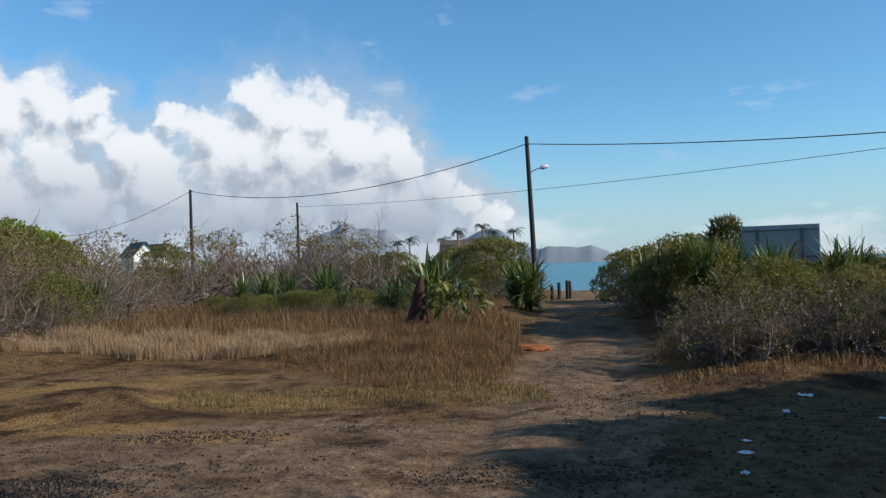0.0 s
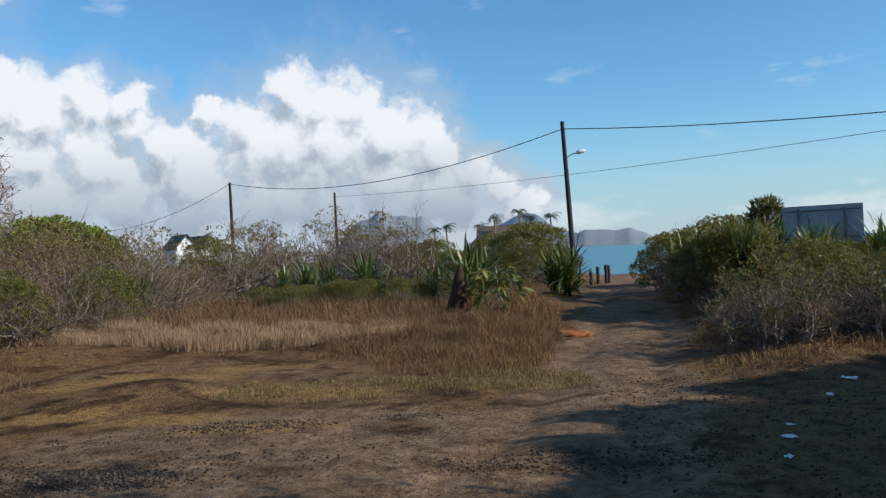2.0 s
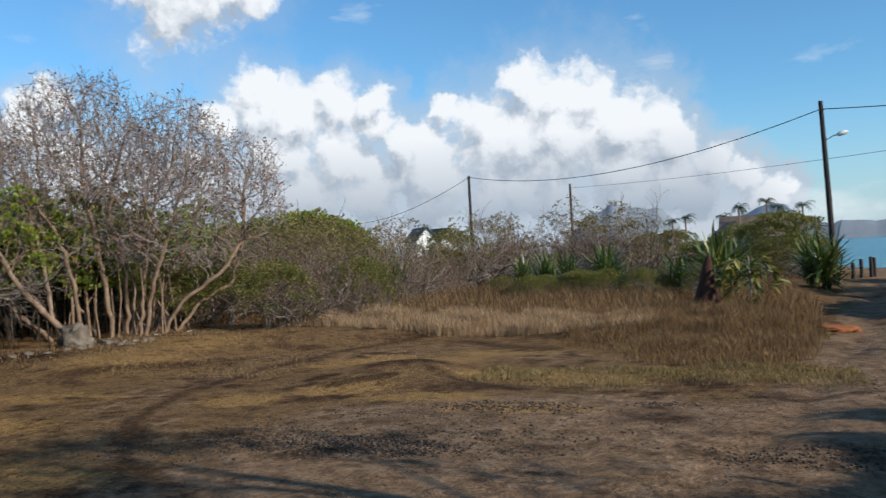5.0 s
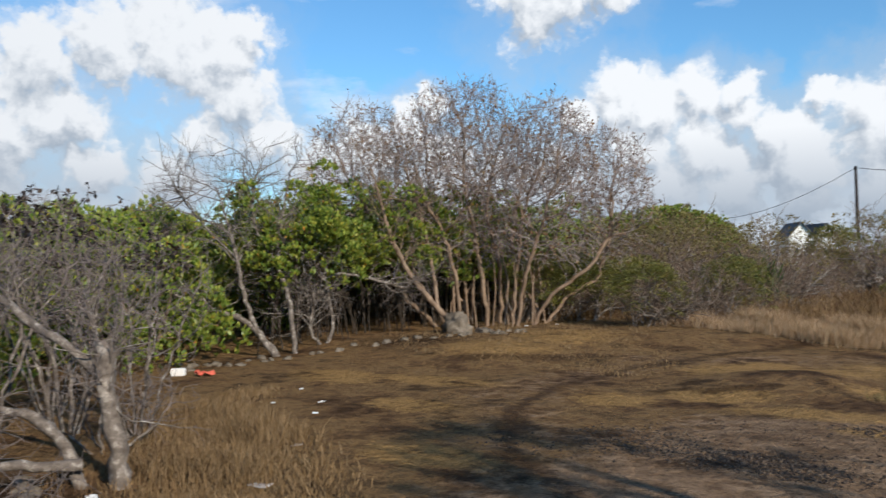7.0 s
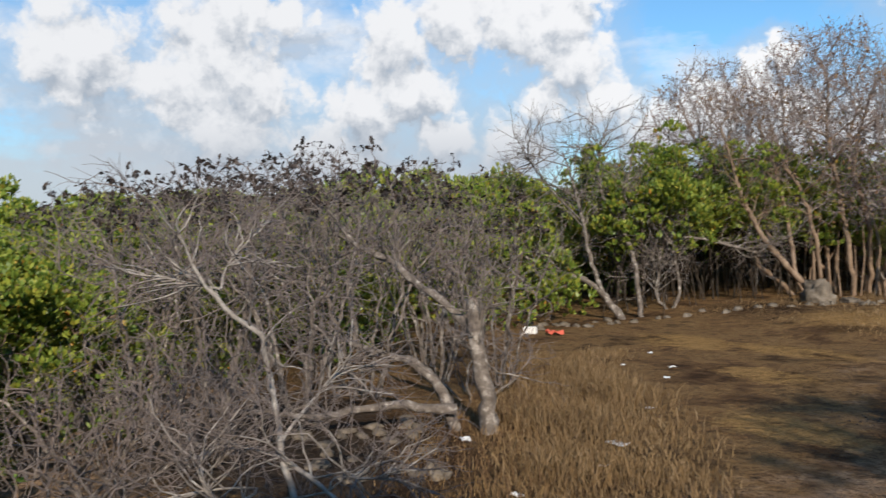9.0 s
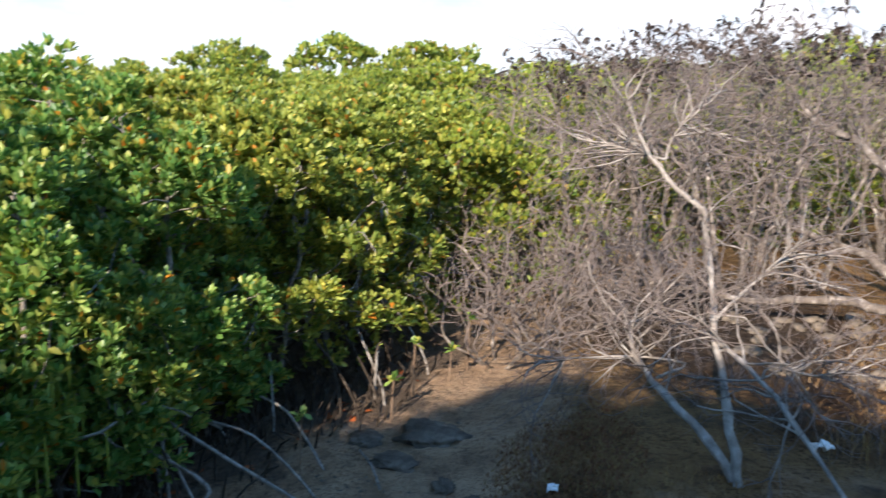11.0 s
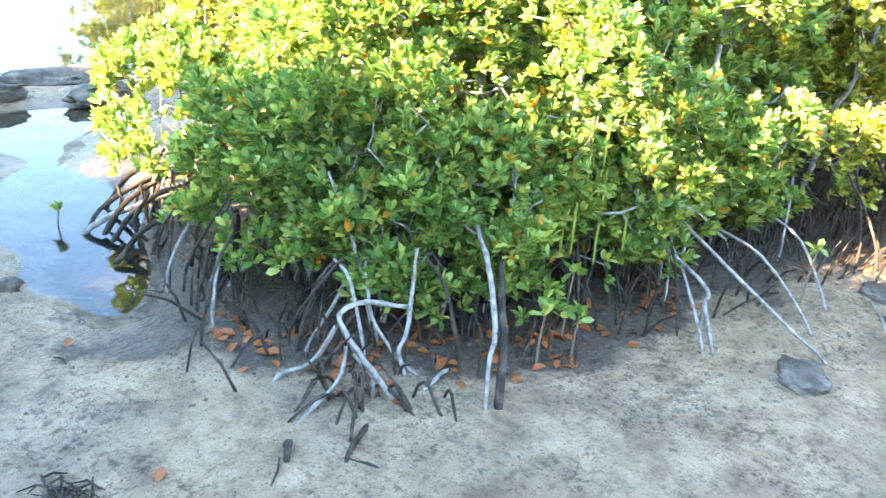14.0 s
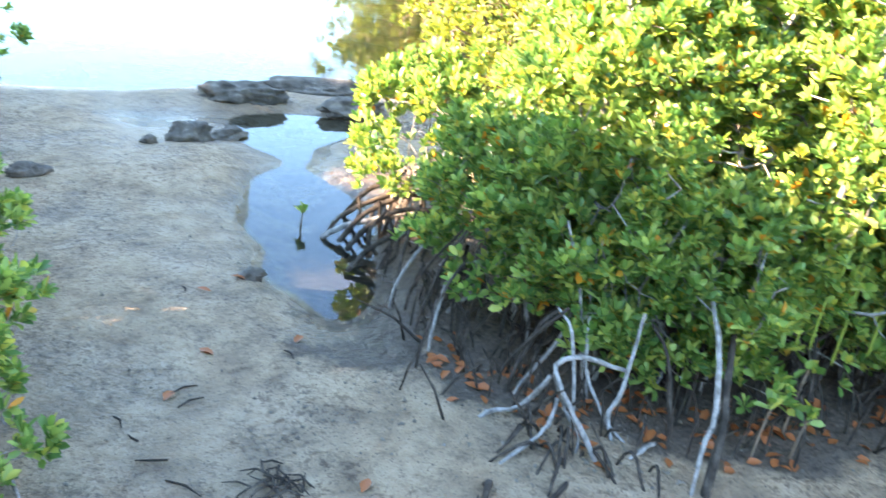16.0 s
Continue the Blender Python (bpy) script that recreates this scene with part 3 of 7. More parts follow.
def height(x, y):
    x, y = np.asarray(x, float), np.asarray(y, float)
    r = np.hypot(x, y)
    z = 0.05 * wave(x, y, 3.1) + 0.025 * wave(x, y, 0.9, 1.0)
    bank = smooth(-0.6, 0.8, below_shore(x, y))
    mud = -0.30 + 0.018 * wave(x, y, 0.55, 0.4) + 0.012 * wave(x, y, 0.21, 2.0)
    # the flat falls to the lagoon, with a bar of sand across and a pool beside the bush
    wob = 0.35 * wave(x, y, 0.8, 3.0)
    mud = mud - 0.45 * smooth(9.7, 12.5, np.hypot(x + 1.5, y) + wob) * smooth(0.0, 2.0, -y - 5.5)
    pool = np.hypot((x + 3.05 - 0.30 * (y + 5.0) + 0.25 * wob + 0.07 * wave(x, y, 0.17, 1.0)) / 0.60, (y + 5.55) / 1.55)
    mud = mud - 0.13 * (1 - smooth(0.55, 1.25, pool))
    runnel = np.abs(y + 8.5 + 0.22 * (x + 4.0) + 0.5 * wob)
    mud = mud - 0.10 * (1 - smooth(0.1, 1.0, runnel)) * smooth(2.2, 3.0, -x) * (1 - smooth(6.0, 7.5, -x))
    link = to_line(x, y, [(-3.3, -5.8), (-3.7, -7.0), (-4.5, -8.4)])
    mud = mud - 0.10 * (1 - smooth(0.1, 0.8, link + 0.3 * wob))
    mud = mud + 0.06 * np.exp(-(((x + 2.4) / 1.2) ** 2 + ((y + 7.1) / 0.45) ** 2))
    z = z * (1 - bank) + mud * bank
    z = z + 0.55 * (1 - smooth(0.9, 2.4, r))
    tr = to_line(x, y, TRACK)
    z = z - 0.06 * np.exp(-((tr - 0.75) / 0.3) ** 2) * (1 - bank)
    z = z + 0.22 * smooth(1.6, 3.4, tr) * smooth(12.5, 15.0, y) * smooth(1.5, 3.5, to_line(x, y, LOOP))
    beach = smooth(62, 100, y + 0.25 * x)
    z = z * (1 - beach) - 1.6 * beach
    return z


angles = np.concatenate([np.arange(-36, 178, 0.55), np.arange(178, 324, 4.0)])
radii = np.concatenate([np.linspace(0.02, 2.2, 10), 2.35 * 1.0145 ** np.arange(0, 530)])
radii = np.append(radii[radii < 4600], 4700)
A, Rr = np.meshgrid(np.radians(angles), radii)
X, Y = -np.sin(A) * Rr, np.cos(A) * Rr
Z = height(X, Y)
nr, na = X.shape
idx = np.arange(nr * na).reshape(nr, na)
nxt = np.roll(idx, -1, 1)
quads = np.stack([idx[:-1], idx[1:], nxt[1:], nxt[:-1]], -1).reshape(-1, 4)[:, ::-1]
shore_d = below_shore(X, Y)
track_d = to_line(X, Y, TRACK) + 0.35 * wave(X, Y, 1.3)
loop_d = to_line(X, Y, LOOP) + 0.3 * wave(X, Y, 0.9, 2.0)
sand = np.clip(1 - smooth(0.9, 1.9, track_d) + 0.38 * (1 - smooth(0.5, 1.3, loop_d)), 0, 1)
apron = (1 - smooth(11.8, 13.0, Y + 0.6 * np.abs(X + 1) * 0.15 + 0.5 * wave(X, Y, 1.1))) * (1 - smooth(4.0, 7.5, -X)) * smooth(-0.5, 1.5, -shore_d)
sand = np.maximum(sand, 0.80 * apron * (1 - smooth(1.5, 3.5, X)))
mudm = smooth(-0.35, 0.55, shore_d + 0.25 * wave(X, Y, 0.6))
beachm = smooth(46, 60, Y + 0.25 * X)
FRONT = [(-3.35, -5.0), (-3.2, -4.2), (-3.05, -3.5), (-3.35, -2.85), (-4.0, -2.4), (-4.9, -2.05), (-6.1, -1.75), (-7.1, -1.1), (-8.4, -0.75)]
peat_shade = (1 - smooth(0.75, 1.35, to_line(X, Y, [(p_ - 0.65, q_ - 0.65) for p_, q_ in FRONT]) + 0.3 * wave(X, Y, 0.28, 1.0) + 0.15 * wave(X, Y, 0.11, 1.0)))
# leaf litter below the dry shrubs, its colour also carrying their shade
peat_shade = np.maximum(peat_shade, np.exp(-((X + 9.8) / 3.4) ** 2 - ((Y - 2.0) / 1.9) ** 2))
peat_shade = np.maximum(peat_shade, np.exp(-((X + 0.35) / 0.6) ** 2 - ((Y + 4.9) / 1.6) ** 2))
# dark wheel ruts and painted shadow bands, ochre turf and dark litter in the clearing
RUTS_SHADE = [([(-4.0, 5.6), (-4.8, 6.8), (-6.3, 7.8), (-7.9, 10.0), (-8.8, 12.5), (-8.85, 14.9), (-8.3, 18.2), (-7.0, 20.8), (-4.2, 20.7), (-1.5, 20.2)], 0.26),
        ([(-12.2, 13.9), (-10.1, 16.5)], 0.42), ([(-6.3, 13.2), (-5.5, 13.8)], 0.22), ([(-6.1, 15.7), (-4.5, 13.9), (-3.1, 13.1)], 0.30), ([(-6.4, 19.9), (-3.6, 18.3)], 0.36),
        ([(-2.3, 12.9), (-1.5, 13.1)], 0.16), ([(0.6, 12.4), (1.9, 12.9)], 0.12), ([(-3.7, 9.2), (-4.6, 8.4)], 0.3), ([(-0.4, 9.0), (0.8, 8.6)], 0.25)]
ruts_shade = np.zeros(X.shape)
for line, wide in RUTS_SHADE:
    ruts_shade = np.maximum(ruts_shade, np.exp(-((to_line(X, Y, line) + 0.10 * wave(X, Y, 0.5, 1.0)) / wide) ** 2))
ochre = np.zeros(X.shape)
for ox, oy, rx_, ry_ in [(-11.0, 11.8, 1.5, 0.6), (-13.1, 11.1, 1.3, 0.8), (-9.6, 9.6, 1.0, 0.5), (-7.3, 11.8, 0.7, 0.7), (-6.3, 12.9, 0.9, 0.5), (-7.0, 15.9, 1.1, 1.2), (-5.5, 16.4, 1.2, 0.9), (-4.5, 17.8, 1.3, 0.8),
                         (-7.1, 7.2, 1.0, 0.5), (-4.4, 12.2, 1.2, 0.5), (-2.8, 11.3, 1.2, 0.4), (-3.4, 14.6, 1.3, 0.7), (-5.9, 13.1, 0.7, 0.4), (-12.6, 15.6, 1.5, 1.6), (-12.6, 18.4, 1.5, 1.6), (-2.1, 14.3, 1.0, 0.6), (-6.8, 16.6, 0.8, 1.0)]:
    ochre = np.maximum(ochre, np.exp(-((X - ox) / rx_) ** 2 - ((Y - oy) / ry_) ** 2))
# dark litter with shrub shade painted in; second patch is gloom before the hollow
litter_shade = np.exp(-((X + 9.2) / 3.2) ** 2 - ((Y - 2.5) / 1.7) ** 2)
litter_shade = np.maximum(litter_shade, np.exp(-((X + 15.2) / 2.0) ** 2 - ((Y - 15.6) / 2.2) ** 2) * 0.7)
groundmesh = fast_mesh("ground", np.stack([X, Y, Z], -1).reshape(-1, 3), quads, BARK, True)
zone = groundmesh.attributes.new("zone", "FLOAT_COLOR", "POINT")
zone.data.foreach_set("color", np.stack([np.maximum(sand * (1 - 0.0 * X), beachm), mudm, np.exp(-((np.abs(to_line(X, Y, LOOP)) - 0.75) / 0.22) ** 2), peat_shade], -1).astype(np.float32).ravel())
turf = groundmesh.attributes.new("turf", "FLOAT_COLOR", "POINT")
turf.data.foreach_set("color", np.stack([ruts_shade, ochre, litter_shade, np.ones(X.shape)], -1).astype(np.float32).ravel())


def ground_build(t):
    zone_ = node(t, "ShaderNodeAttribute", attribute_name="zone")
    z = node(t, "ShaderNodeSeparateColor", {0: zone_.outputs["Color"]})
    sand_, mud_, rut_ = z.outputs[0], z.outputs[1], z.outputs[2]
    fine, mid, big = noise_at(t, 45.0, 6.0, 0.7), noise_at(t, 3.2, 6.0, 0.62), noise_at(t, 0.62, 5.0, 0.6)
    patchy = mth(t, "ADD", mth(t, "MULTIPLY", big, 0.7), mth(t, "MULTIPLY", mid, 0.3))
    soil = ramp(t, patchy, [(0.37, (0.065, 0.037, 0.019)), (0.44, (0.15, 0.087, 0.042)), (0.50, (0.245, 0.148, 0.066)), (0.64, (0.35, 0.225, 0.105))])
    track = ramp(t, mid, [(0.28, (0.14, 0.086, 0.05)), (0.5, (0.30, 0.195, 0.115)), (0.72, (0.45, 0.315, 0.20))])
    mud = ramp(t, mid, [(0.28, (0.225, 0.143, 0.083)), (0.5, (0.41, 0.275, 0.165)), (0.75, (0.56, 0.395, 0.25))])
    edge = mth(t, "MULTIPLY", mth(t, "SUBTRACT", mth(t, "ADD", sand_, mth(t, "MULTIPLY", mth(t, "SUBTRACT", mid, 0.5), 1.1)), 0.3), 3.0, clamp=True)
    col = mix_rgb(t, edge, soil, track)
    tz = node(t, "ShaderNodeSeparateColor", {0: node(t, "ShaderNodeAttribute", attribute_name="turf").outputs["Color"]})
    rag = mth(t, "SUBTRACT", mth(t, "MULTIPLY_ADD", noise_at(t, 11.0, 5.0, 0.7), 0.5, mth(t, "MULTIPLY", mid, 0.7)), 0.6)
    gold = mth(t, "MULTIPLY", mth(t, "SUBTRACT", mth(t, "MULTIPLY_ADD", rag, 1.6, tz.outputs[1]), 0.29), 3.2, clamp=True)
    col = mix_rgb(t, mth(t, "MULTIPLY", gold, 0.85), col, ramp(t, fine, [(0.3, (0.29, 0.165, 0.06)), (0.7, (0.53, 0.33, 0.125))]))
    # ruts and tree-shadow bands, both darkened in the soil colour
    dark = mth(t, "MULTIPLY", mth(t, "SUBTRACT", mth(t, "MULTIPLY_ADD", big, 1.6, mth(t, "MULTIPLY_ADD", rag, 3.0, tz.outputs[0])), 1.20), 1.7, clamp=True)
    spots = mth(t, "MULTIPLY", mth(t, "SUBTRACT", mth(t, "MULTIPLY_ADD", mid, 0.35, mth(t, "MULTIPLY", big, 0.75)), 0.575), 9.0, clamp=True)
    # litter and painted gloom share one dark soil colour
    humus_shade = mth(t, "MULTIPLY", mth(t, "SUBTRACT", mth(t, "MULTIPLY_ADD", rag, 1.2, tz.outputs[2]), 0.30), 3.0, clamp=True)
    dark = mth(t, "MAXIMUM", mth(t, "MAXIMUM", mth(t, "MULTIPLY", dark, 0.78), mth(t, "MULTIPLY", spots, 0.85)), mth(t, "MULTIPLY", humus_shade, 0.9))
    col = mix_rgb(t, mth(t, "MULTIPLY", dark, mth(t, "SUBTRACT", 1.0, mth(t, "MULTIPLY", mud_, 0.8)), clamp=True), col, (0.038, 0.020, 0.0105))
    medge = mth(t, "MULTIPLY", mth(t, "SUBTRACT", mth(t, "ADD", mud_, mth(t, "MULTIPLY", mth(t, "SUBTRACT", mid, 0.5), 0.9)), 0.35), 3.5, clamp=True)
    col = mix_rgb(t, medge, col, mud)
    peat_shade_ = mth(t, "MULTIPLY", mth(t, "SUBTRACT", mth(t, "MULTIPLY_ADD", rag, 2.2, zone_.outputs["Alpha"]), 0.33), 2.4, clamp=True)
    col = mix_rgb(t, mth(t, "MULTIPLY", peat_shade_, 0.85), col, ramp(t, noise_at(t, 30.0, 5.0, 0.75), [(0.35, (0.036, 0.026, 0.019)), (0.62, (0.115, 0.088, 0.064))]))
    stain = mth(t, "MULTIPLY", mth(t, "SUBTRACT", noise_at(t, 7.5, 6.0, 0.75), 0.51), 6.0, clamp=True)
    col = mix_rgb(t, mth(t, "MULTIPLY", stain, 0.75), col, mix_rgb(t, 1.0, col, (0.45, 0.43, 0.42), "MULTIPLY"))
    pale = mth(t, "MULTIPLY", mth(t, "SUBTRACT", noise_at(t, 4.3, 6.0, 0.75), 0.54), 6.0, clamp=True)
    col = mix_rgb(t, mth(t, "MULTIPLY", pale, 0.5), col, mix_rgb(t, 1.0, col, (1.45, 1.42, 1.38), "MULTIPLY"))
    flake = mth(t, "MULTIPLY", mth(t, "MULTIPLY", mth(t, "SUBTRACT", noise_at(t, 24.0, 4.0, 0.75), 0.51), 12.0, clamp=True), mth(t, "MULTIPLY", mth(t, "SUBTRACT", noise_at(t, 1.7, 4.0, 0.6), 0.37), 5.0, clamp=True))
    col = mix_rgb(t, mth(t, "MULTIPLY", flake, 0.9), col, mix_rgb(t, 1.0, col, (0.42, 0.38, 0.35), "MULTIPLY"))
    speck = mth(t, "GREATER_THAN", noise_at(t, 62.0, 3.0, 0.6), 0.63)
    col = mix_rgb(t, mth(t, "MULTIPLY", speck, 0.65), col, (0.06, 0.05, 0.04))
    col = mix_rgb(t, 0.55, col, ramp(t, fine, [(0.3, (0.6, 0.6, 0.6)), (0.7, (1, 1, 1))]), "MULTIPLY")
    pos = node(t, "ShaderNodeSeparateXYZ", {0: node(t, "ShaderNodeNewGeometry").outputs["Position"]})
    wet = mth(t, "MULTIPLY", node(t, "ShaderNodeMapRange", {0: mth(t, "MULTIPLY_ADD", mid, 0.10, pos.outputs["Z"]), 1: -0.24, 2: -0.35}).outputs[0], mud_)
    col = mix_rgb(t, wet, col, mix_rgb(t, 1.0, col, (0.62, 0.62, 0.64), "MULTIPLY"))
    film = mth(t, "MULTIPLY", mth(t, "MULTIPLY", mth(t, "SUBTRACT", noise_at(t, 0.85, 4.0, 0.6), 0.44), 7.0, clamp=True), mth(t, "MULTIPLY", mud_, node(t, "ShaderNodeMapRange", {0: pos.outputs["Y"], 1: -1.6, 2: -3.0}).outputs[0]))
    col = mix_rgb(t, mth(t, "MULTIPLY", film, 0.7), col, mix_rgb(t, 1.0, col, (0.80, 0.82, 0.86), "MULTIPLY"))
    hb = mth(t, "ADD", mth(t, "MULTIPLY_ADD", noise_at(t, 6.0, 3.0, 0.5), 0.9, mth(t, "MULTIPLY", fine, 0.35)), mth(t, "MULTIPLY_ADD", noise_at(t, 14.0, 5.0, 0.6), 0.8, mth(t, "MULTIPLY", mid, 1.2)))
    b = node(t, "ShaderNodeBump", {"Strength": 1.0, "Distance": 0.085, "Height": hb})
    rough = mth(t, "SUBTRACT", mth(t, "MULTIPLY_ADD", wet, -0.62, 0.93), mth(t, "MULTIPLY", film, 0.26))
    return node(t, "ShaderNodeBsdfPrincipled", {"Base Color": col, "Roughness": rough, "Normal": b.outputs[0], "Specular IOR Level": mth(t, "MULTIPLY_ADD", mud_, 0.28, 0.06)}).outputs[0]


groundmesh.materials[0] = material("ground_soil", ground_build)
ground = tagged(new("ground", groundmesh), "brown sandy soil with pale wheel tracks and grey mangrove mud", "ground", kind="structure")


def gz(x, y):
    return float(height(x, y))


def water_mesh(name, z, x0, x1, y0, y1, mat):
    m = fast_mesh(name, [(x0, y0, z), (x1, y0, z), (x1, y1, z), (x0, y1, z)], [(0, 1, 2, 3)], mat)
    return m


def lagoon_build(t):
    b = node(t, "ShaderNodeBump", {"Strength": 0.06, "Distance": 0.05, "Height": noise_at(t, 3.0, 3.0)})
    gl = node(t, "ShaderNodeBsdfGlossy", {"Roughness": 0.02, "Normal": b.outputs[0]})
    tr = node(t, "ShaderNodeBsdfTransparent", {"Color": (0.72, 0.76, 0.72, 1)})
    fr = node(t, "ShaderNodeFresnel", {"IOR": 1.33, "Normal": b.outputs[0]})
    return node(t, "ShaderNodeMixShader", {0: mth(t, "MULTIPLY_ADD", fr.outputs[0], 1.0, 0.02), 1: tr.outputs[0], 2: gl.outputs[0]}).outputs[0]


def sea_build(t):
    col = ramp(t, noise_at(t, 0.012, 4.0), [(0.35, (0.008, 0.10, 0.13)), (0.6, (0.018, 0.155, 0.18))])
    b = node(t, "ShaderNodeBump", {"Strength": 0.5, "Distance": 0.4, "Height": noise_at(t, 0.5, 4.0)})
    return node(t, "ShaderNodeBsdfPrincipled", {"Base Color": col, "Roughness": 0.25, "Normal": b.outputs[0]}).outputs[0]


tagged(new("water_1", water_mesh("lagoon", -0.40, -200, 60, -300, -3.2, material("lagoon_water", lagoon_build))),
       "shallow clear lagoon water mirroring the sky", "water", kind="structure")
tagged(new("water_2", water_mesh("sea", -1.0, -4500, 4500, 62, 4600, material("sea_water", sea_build))),
       "turquoise sea beyond the beach", "sea", kind="structure")

# ---- mangroves ----


def mangrove_bush(seed, rx, ry, h, low, clumps, shoots, per, leaf, mat, full, label, roots=8, size=0.24, twigs=160, wood_mat=ROOT):
    """A leafy mangrove of shoot clumps on branching grey stems and prop roots, built at the origin."""
    rng = np.random.default_rng(seed)
    top = thing("mangrove_bush", (0, 0, 0), label, "mangrove bush", "mangrove bushes")
    p, nd = clump_points(rng, rx, ry, h, low, clumps, shoots, size)
    q, qd = crown_points(rng, rx * 0.72, ry * 0.72, h * 0.82, low, len(p) // 5)
    p, nd = np.concatenate([p, q]), np.concatenate([nd, qd])
    b, aim = rosettes(rng, p, nd, per) if full else whorls(rng, p, nd + np.array([0, 0, 0.4]), per)
    part("crown", leaf_cloud(rng, b, aim, leaf, leaf * 0.50, "crown", mat, full), top)
    trunks = []
    for k in range(4):
        a = k * 1.6 + rng.uniform(-0.4, 0.4)
        trunks.append([(math.cos(a) * rx * 0.22, math.sin(a) * ry * 0.22, 0.0), (math.cos(a) * rx * 0.3, math.sin(a) * ry * 0.3, h * 0.32)])
    pos, par = colonize(rng, p[rng.choice(len(p), min(twigs, len(p)), replace=False)] * np.array([0.97, 0.97, 0.98]), trunks, 0.11 * h / 2.5, 4.0, 0.12 * h / 2.5, 0.2)
    rad, tips = branch_radii(par, 0.0058 * h / 2.5, 2.6)
    coarse, fine = branch_tubes(pos, par, rad, 0.010)
    wood = Tubes()
    wood.v, wood.f, wood.n = coarse.v + fine.v, coarse.f + [f + coarse.n for f in fine.f], coarse.n + fine.n
    part("branchwork", wood.mesh("branchwork", wood_mat), top)
    for i in range(roots):
        a = rng.uniform(0, 6.28)
        c, s = math.cos(a), math.sin(a)
        out = rng.uniform(0.4, 0.78)
        z0 = rng.uniform(0.4, 0.8) * low + 0.08
        t = Tubes()
        t.add([(c * rx * 0.25, s * ry * 0.25, z0 + 0.1), (c * rx * 0.55 * out, s * ry * 0.55 * out, z0), (c * rx * 0.85 * out, s * ry * 0.85 * out, z0 * 0.5),
               (c * rx * 0.95 * out, s * ry * 0.95 * out, -0.05)], [0.014, 0.014, 0.013, 0.011], 5)
        part("prop_root", t.mesh("prop_root", MUD_ROOT if i % 5 else wood_mat), top)
    return top


def put(ob, x, y, turn=0.0, size=1.0, z=None, tall=1.0):
    m = pose(x, y, gz(x, y) if z is None else z, 0, 0, turn) @ Matrix.Diagonal((size, size, size * tall, 1))
    made = copy_thing(ob, m)
    made.scale = (size, size, size * tall)
    return made


def hide_away(ob):
    for o in (*ob.children_recursive, ob):
        bpy.data.objects.remove(o)


NEAR_LABEL = "glossy green mangrove bush on grey prop roots in mud"
near = [mangrove_bush(s, 1.06, 1.06, 2.5, 0.26, 96, 22, 8, 0.076, MANGROVE, True, NEAR_LABEL, 9, 0.23, 420) for s in (11, 12, 13)]
for i, (x, y, s) in enumerate([(-4.4, -3.62, 0.93), (-4.95, -2.98, 0.97), (-6.15, -2.7, 0.98), (-5.9, -4.55, 1.1), (-7.4, -3.9, 1.1), (-6.05, -5.35, 0.95), (-7.0, -6.2, 1.12), (-5.15, -4.42, 0.9)]):
    put(near[i % 3], x, y, 77 * i, s, -0.3)
# bushes whose leaf colour is pre-tinted as sunlit
near.append(mangrove_bush(17, 1.06, 1.06, 2.5, 0.26, 96, 22, 8, 0.076, MANGROVE_SUN_TINT, True, "mangrove bush with sunlit yellow-green tint in its leaf colour, on grey prop roots", 9, 0.23, 420))
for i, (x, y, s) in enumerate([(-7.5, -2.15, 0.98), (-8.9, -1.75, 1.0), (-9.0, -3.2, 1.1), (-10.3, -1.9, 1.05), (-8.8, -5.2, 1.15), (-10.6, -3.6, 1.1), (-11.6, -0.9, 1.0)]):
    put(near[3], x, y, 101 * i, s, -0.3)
skirt = [mangrove_bush(s, 0.36, 0.36, 1.15, 0.16, 20, 11, 8, 0.076, MANGROVE, True, "leafy outer growth of a mangrove hanging low over mud", 3, 0.13, 90) for s in (15, 16)]
for i, (x, y) in enumerate([(-3.64, -4.2), (-3.73, -3.79), (-3.82, -3.32), (-3.97, -2.99), (-4.24, -2.77), (-4.88, -2.81), (-5.28, -2.64), (-5.37, -2.32), (-6.24, -2.34), (-7.2, -2.33)]):
    put(skirt[i % 2], x, y, 130 * i, 1.0 + 0.06 * (i % 3), -0.24)
low_bush = mangrove_bush(14, 0.66, 0.7, 1.35, 0.42, 34, 13, 8, 0.085, MANGROVE, True, "low sunlit mangrove bush at the pool's edge", 12, 0.15, 150)
put(low_bush, -4.08, -5.42, 40, 0.8, -0.34, 1.25)
for x, y, turn_, s in [(-0.55, -5.1, 200, 0.85), (-0.5, -3.5, 120, 0.78), (-0.6, -6.6, 70, 0.9), (-0.5, -4.2, 20, 0.6), (-0.7, -8.3, 150, 0.9), (-1.5, -10.5, 90, 1.05), (-0.2, -10.2, 30, 1.2), (-10.6, -13.9, 10, 1.6)]:
    put(low_bush, x, y, turn_, s, -0.34)
far = [mangrove_bush(s, 1.9, 1.9, 3.0, 0.35, 100, 20, 7, 0.11, MANGROVE_FAR, False, "dense green mangrove bush of the far thicket", 0, 0.36, 160, BROWN_TWIG) for s in (21, 22, 23)]
lite = [mangrove_bush(s, 1.9, 1.9, 3.0, 0.35, 56, 10, 5, 0.24, MANGROVE_FAR, False, "dense green mangrove bush of the far thicket", 0, 0.42, 60, BROWN_TWIG) for s in (24, 25, 26)]
rng = np.random.default_rng(5)
spots = []
